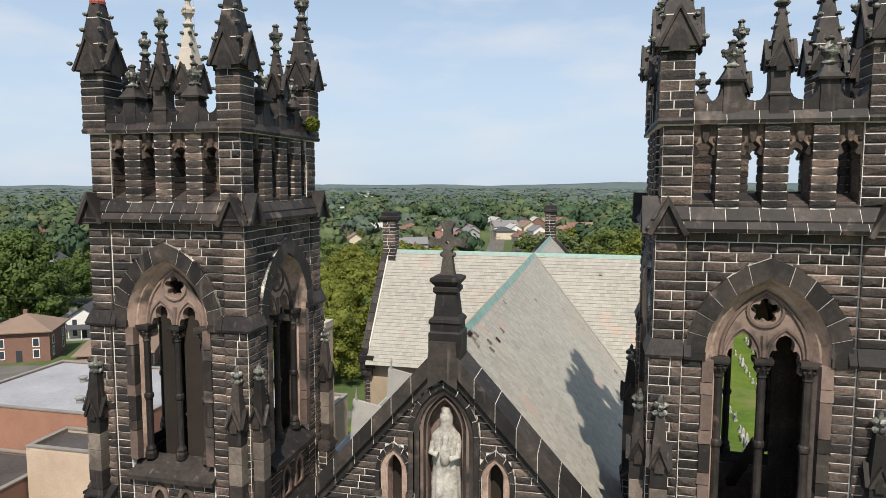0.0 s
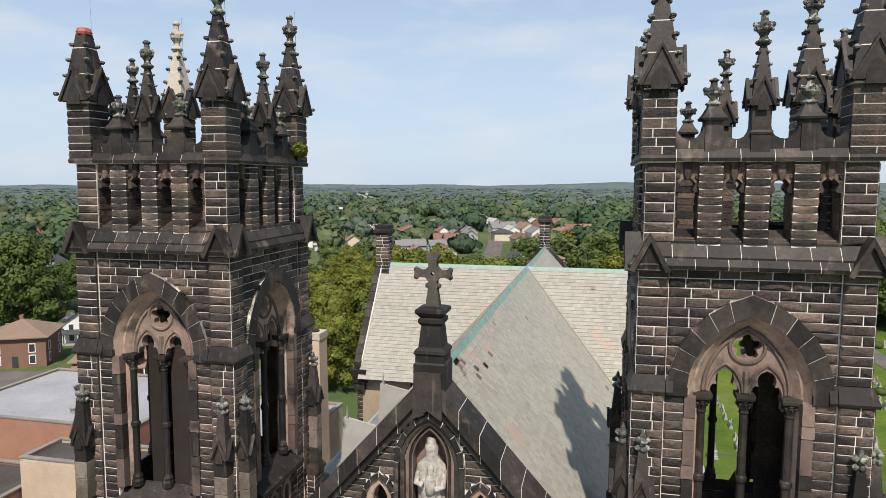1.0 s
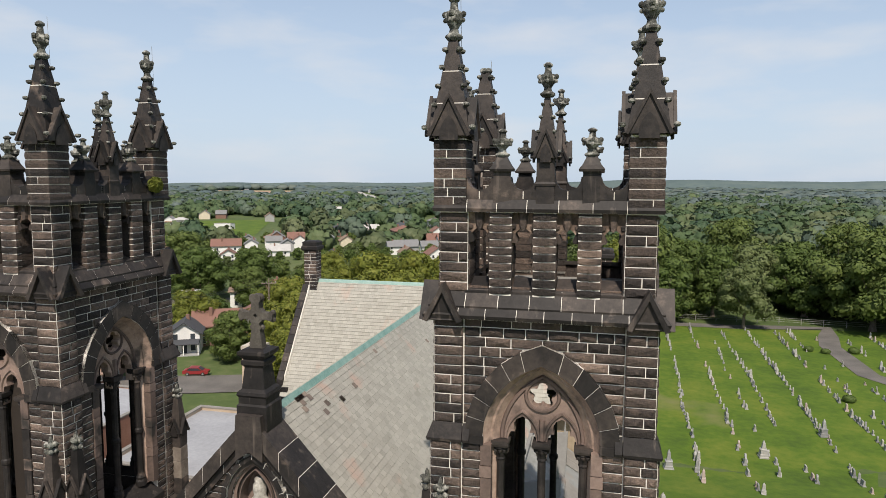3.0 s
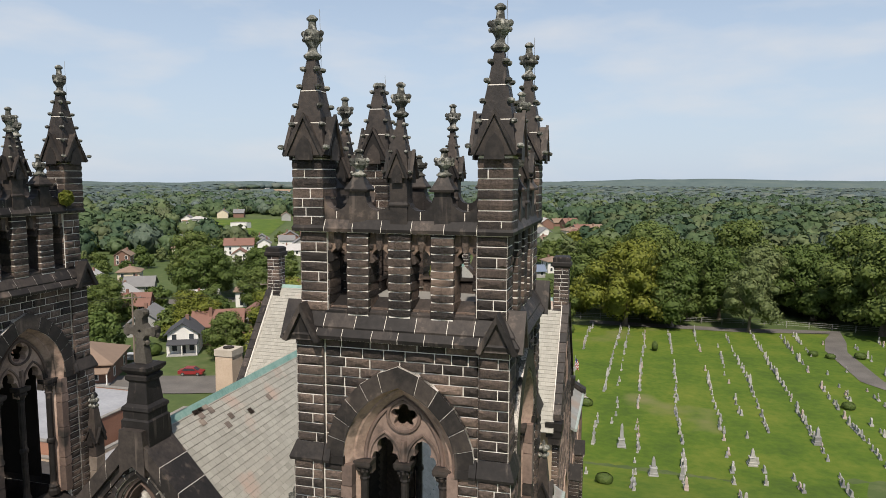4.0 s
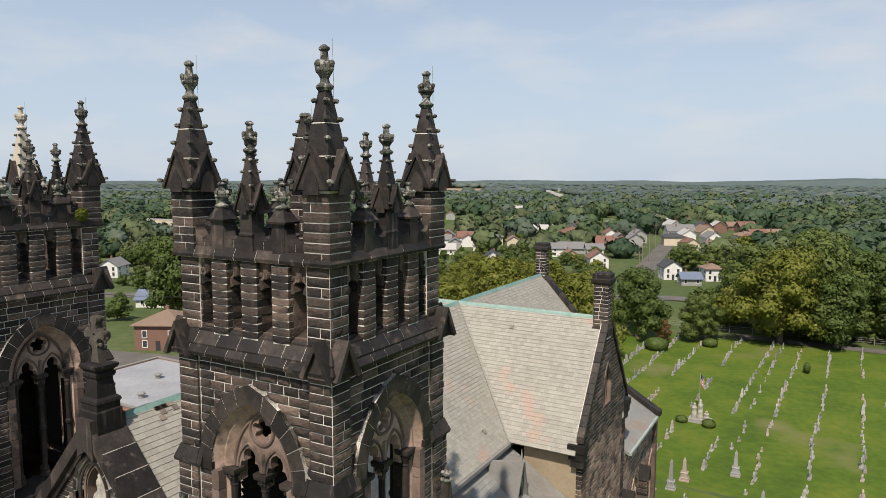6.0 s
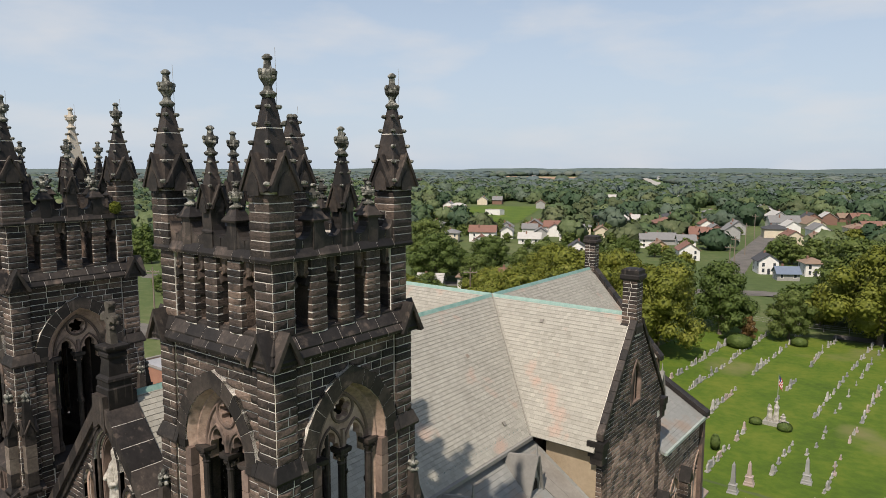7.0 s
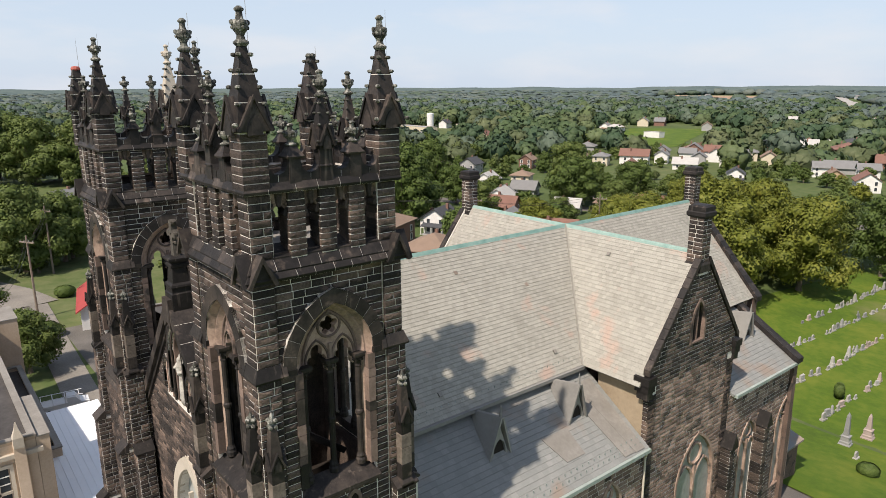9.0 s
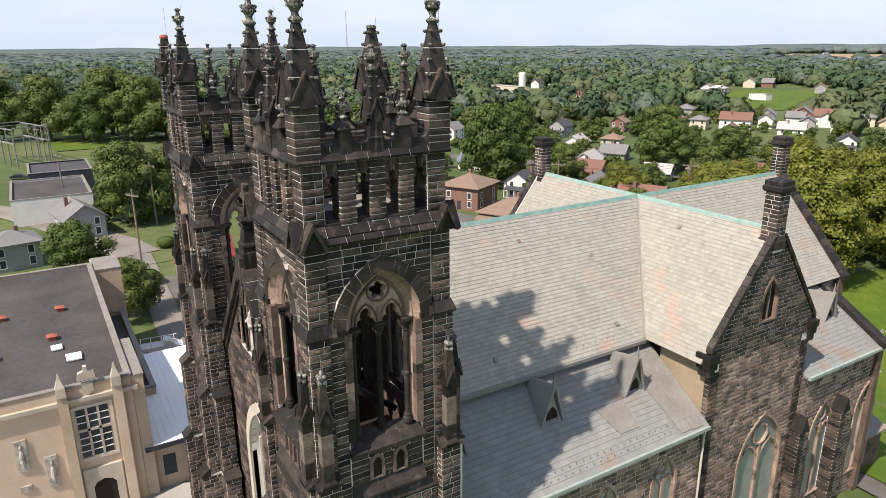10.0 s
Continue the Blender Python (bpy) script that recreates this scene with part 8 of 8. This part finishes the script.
GRAVES = []
for mi, mt in enumerate(M_GRAVE):
    foot = Build().box(-.5, .5, -.24, .24, -.3, .22).mesh("plinth", [mt])
    GRAVES += [(foot, Build().slab(rounded(.36, .75), [], -.1, .1, pose(0, 0, .2)).mesh("headstone", [mt])),
               (foot, Build().add([(-.42, -.14, .2), (.42, -.14, .2), (.42, .14, .2), (-.42, .14, .2), (-.42, -.1, .78), (.42, -.1, .78), (.42, .1, .84), (-.42, .1, .84)], [(3, 2, 1, 0), (4, 5, 6, 7), (0, 1, 5, 4), (1, 2, 6, 5), (2, 3, 7, 6), (3, 0, 4, 7)]).mesh("headstone", [mt])),
               (foot, Build().squares([(.28, .2), (.24, .5), (.26, .52), (.20, .6), (.15, 1.25), (.02, 1.5)]).mesh("obelisk", [mt])),
               (foot, Build().slab([(-.12, .2), (.12, .2), (.09, .8), (.32, .8), (.32, 1.0), (.09, 1.0), (.09, 1.35), (-.09, 1.35), (-.09, 1.0), (-.32, 1.0), (-.32, .8), (-.09, .8)], [], -.08, .08).mesh("cross", [mt]))]
GWORD = ("round-topped headstone", "square headstone", "small obelisk", "stone cross")
CWORD = ("Pale marble", "Grey granite", "Pinkish granite")
rg = random.Random(41)
spots = []
ROWX = [-12.5, -9.0, -4.2, 1.3, 6.5, 8.2, 11.2, 15.8, 20.5, 23.4, 26.0, 30.6, 35.6, 38.0, 41.5, 46.5, 51.5, 56, 61, 66, 71.5, 77, 83, 90, 97]
for row in ROWX:
    y = 64.0
    density = rg.uniform(0.35, 0.55) if row in (8.2, 23.4, 38.0) else rg.uniform(0.7, 0.95)
    while y < 141:
        x = row + math.tan(radians(2.0)) * (y - 96) + .5 * noise.noise(Vector((row, y * .05, 0))) + rg.gauss(0, .10)
        if rg.random() < density and noise.noise(Vector((row * 3.1, y * .09, 5))) > -.32 and not (x < 9 and y < 68) and not (x < -14 and y < 122) and math.hypot(x - 3.2, y - 92) > 5:
            inside = min(math.hypot(x - a, y - c) for a, c in ((72, 66), (62, 82), (52, 98), (44, 112), (44, 121), (44, 130), (46, 138), (48, 146))) > 4
            if inside:
                spots.append((x, y))
        y += rg.choice((0.85, 0.95, 1.05, 1.2, 1.4, 2.2))
spots.sort(key=lambda p: p[1] + abs(p[0] - 15) * 0.4)
rest = [Build(), Build(), Build()]
for i, (x, y) in enumerate(spots):
    c = rg.choices((0, 1, 2), (.5, .4, .1))[0]
    s = rg.choices((0, 1, 2, 3), (.4, .38, .14, .08))[0]
    k = rg.uniform(.52, .9)
    m = pose(x, y, height(x, y), rg.gauss(0, 2), rg.gauss(0, 2), 90 + rg.gauss(-4, 4)) @ Matrix.Diagonal((k, k, k * rg.uniform(.9, 1.25), 1))
    if i < 290:
        ob = thing("gravestone", f"{CWORD[c].lower()} {GWORD[s]} standing on the graveyard grass", "gravestone", m, group="gravestones in rows")
        part("plinth", GRAVES[c * 4 + s][0], ob)
        part(("headstone", "headstone", "obelisk", "cross")[s], GRAVES[c * 4 + s][1], ob)
    else:
        for me in GRAVES[c * 4 + s]:
            rest[c].add([v.co for v in me.vertices], [tuple(p.vertices) for p in me.polygons], m)
for c in range(3):
    thing("far_gravestones", f"{CWORD[c].lower()} gravestones in far rows", "gravestones", kind="stuff", data=rest[c].mesh("far_gravestones", [M_GRAVE[c]]))
for x, y, h, mi in ((3.9, 70.5, 3.9, 1), (4.6, 73.6, 3.1, 2), (8.9, 77.4, 3.4, 1), (12, 70, 2.6, 1), (22, 76, 2.4, 0), (30, 84, 2.6, 1)):
    ob = thing("obelisk_monument", "tall granite obelisk monument among the graves", "monument", pose(x, y, height(x, y), 0, 0, 4) @ Matrix.Scale(.8, 4))
    part("base", Build().squares([(.6, -.3), (.6, .25), (.5, .3), (.5, .55), (.42, .6), (.40, 1.1), (.46, 1.15), (.3, 1.25)]), ob, mats=[M_GRAVE[mi]])
    part("shaft", Build().squares([(.27, 1.2), (.17, h - .4), (.01, h)]), ob, mats=[M_GRAVE[mi]])
shr = thing("shrine", "white stone shrine of plain figures on a plinth", "monument", pose(3.2, 91.6, -3))
part("plinth", Build().box(-1.3, 1.3, -.7, .7, -.3, .5), shr, mats=[M_GRAVE[0]])
for u, h in ((-.7, 2.4), (0, 3.0), (.75, 1.6)):
    part("figure", Build().lathe([(.34, .45), (.36, .8), (.26, h * .6), (.32, h * .75), (.14, h * .86), (.17, h * .93), (.04, h)], 10, pose(u, 0, 0)), shr, mats=[M_STATUE])


def bush_mesh(seed, rx, rz, count=700, leaf="maple"):
    r = random.Random(seed)
    v, f = [], []
    for i in range(count):
        d = Vector((r.gauss(0, 1), r.gauss(0, 1), r.gauss(0, 1) + .2)).normalized()
        p = Vector((d.x * rx, d.y * rx, max(0, rz + d.z * rz))) * r.uniform(.9, 1.04)
        t = d.orthogonal().normalized(); t.rotate(Matrix.Rotation(r.uniform(0, 6.28), 3, d)); s = d.cross(t)
        q = .2
        o = len(v)
        v += [p - t * q, p - s * q, p + t * q, p + s * q]
        f.append((o, o + 1, o + 2, o + 3))
    return Build().add(v, f).lathe([(rx * .3, .02), (rx * .85, rz * .5), (rx * .9, rz * 1.1), (rx * .6, rz * 1.7), (rx * .15, rz * 1.9)], 10).mesh("foliage", [LEAF[leaf]])


BUSH = [bush_mesh(1, 1.0, .55), bush_mesh(2, .6, 1.1)]
for x, y, k, s in ((1.2, 90.6, 0, .7), (4.4, 90.4, 0, .8), (-9.4, 124.9, 0, 2.0), (-1.6, 132.2, 0, 1.3), (39.5, 126, 0, .75), (41.8, 124.8, 0, .75), (-.4, 80, 1, .8), (7.4, 65.5, 0, .8), (46.5, 126, 0, .9), (14, 122, 1, .8), (37, 98, 0, .8), (-60, 88, 0, 1.5), (-63, 80, 0, 1.3), (-78, 25, 0, 1.3), (-62, 20, 0, 1.6)):
    ob = thing("bush", "clipped dark green shrub on the grass", "bush", pose(x, y, height(x, y), 0, 0, x * 20) @ Matrix.Diagonal((s, s, s, 1)), data=BUSH[k])
flag = thing("flagpole", "slim pale flagpole with a striped flag in the graveyard", "flagpole", pose(2.4, 96, -3))
part("pole", Build().lathe([(.05, -.2), (.025, 5.0), (.01, 5.1)], 8), flag, mats=[M_GRAVE[0]])
M_FLAGRED, M_FLAGBLUE = paint("flag_red", (0.42, 0.04, 0.05)), paint("flag_blue", (0.04, 0.06, 0.22))
for i in range(7):
    z = 3.55 + i * .19
    v = []
    for j in range(7):
        for dz in (0, .19):
            v.append((.05 + j * .075, .10 * math.sin(j * 1.9 + i * .2), z + dz - j * .12))
    f = [(2 * j, 2 * j + 2, 2 * j + 3, 2 * j + 1) for j in range(6)]
    part("stripe", Build().add(v, f), flag, mats=[M_FLAGRED if i % 2 == 0 else M_TRIM])
v = []
for j in range(4):
    for z in (4.32, 4.88):
        v.append((.05 + j * .075, .10 * math.sin(j * 1.9 + 1) - .02, z - j * .12))
part("canton", Build().add(v, [(2 * j, 2 * j + 2, 2 * j + 3, 2 * j + 1) for j in range(3)]), flag, mats=[M_FLAGBLUE])
# fence behind the graveyard
fen = thing("fence", "low grey wire fence on posts behind the graveyard", "fence", pose(0, 0, 0))
for i in range(26):
    x, y = -12 + i * 4, 149 - abs(i - 12) * .35
    part("post", Build().box(x - .05, x + .05, y - .05, y + .05, height(x, y), height(x, y) + 1.3), fen, mats=[M_LEAD])
for dz in (.5, .9, 1.25):
    part("rail", Build().tube([(-12 + i * 4, 149 - abs(i - 12) * .35, height(-12 + i * 4, 149) + dz) for i in range(26)], .025, 4), fen, mats=[M_LEAD])

thing("weed", "small yellow-green weed growing on the tower parapet", "plant", pose(-9.12, 20.75, 25.62), data=bush_mesh(5, .16, .2, 60, "sycamore"))
M_NEWSLATE = surface("dark_patched_slate", [(0.0, (0.10, 0.085, 0.075)), (0.5, (0.19, 0.15, 0.125)), (1.0, (0.30, 0.25, 0.20))], 0.8, grain=9, patch=2, bump=0.2)
b = Build().add([(0, 0, .05), (1, 0, .05), (1, 1, .03), (0, 1, .03), (0, 0, .0), (1, 0, .0)], [(0, 1, 2, 3), (4, 5, 1, 0)]).mesh("slate", [M_NEWSLATE])
fall = Vector((-HW, 0, RIDGE - ez)).normalized() * .215
nrm = Vector((RIDGE - ez, 0, HW)).normalized()
east = next(o for o in church.children if o.name == "nave_roof")
rp = random.Random(8)
for y0, z0, n in ((19.55, 19.35, 8), (20.4, 19.0, 3), (21.6, 18.85, 2), (22.5, 18.75, 1), (25.6, 19.3, 1), (31.2, 18.5, 1), (35.2, 17.3, 1)):
    for i in range(n):
        j, k = rp.randrange(3), rp.randrange(3)
        z = z0 - j * .153
        o = Vector(((RIDGE - z) * HW / (RIDGE - ez), y0 + k * .25 + (j % 2) * .12, z))
        part("slate", b, east, "dark replacement slate", at=Matrix(((0, fall.x, nrm.x, o.x), (.24, fall.y, nrm.y, o.y), (0, fall.z, nrm.z, o.z), (0, 0, 0, 1))))
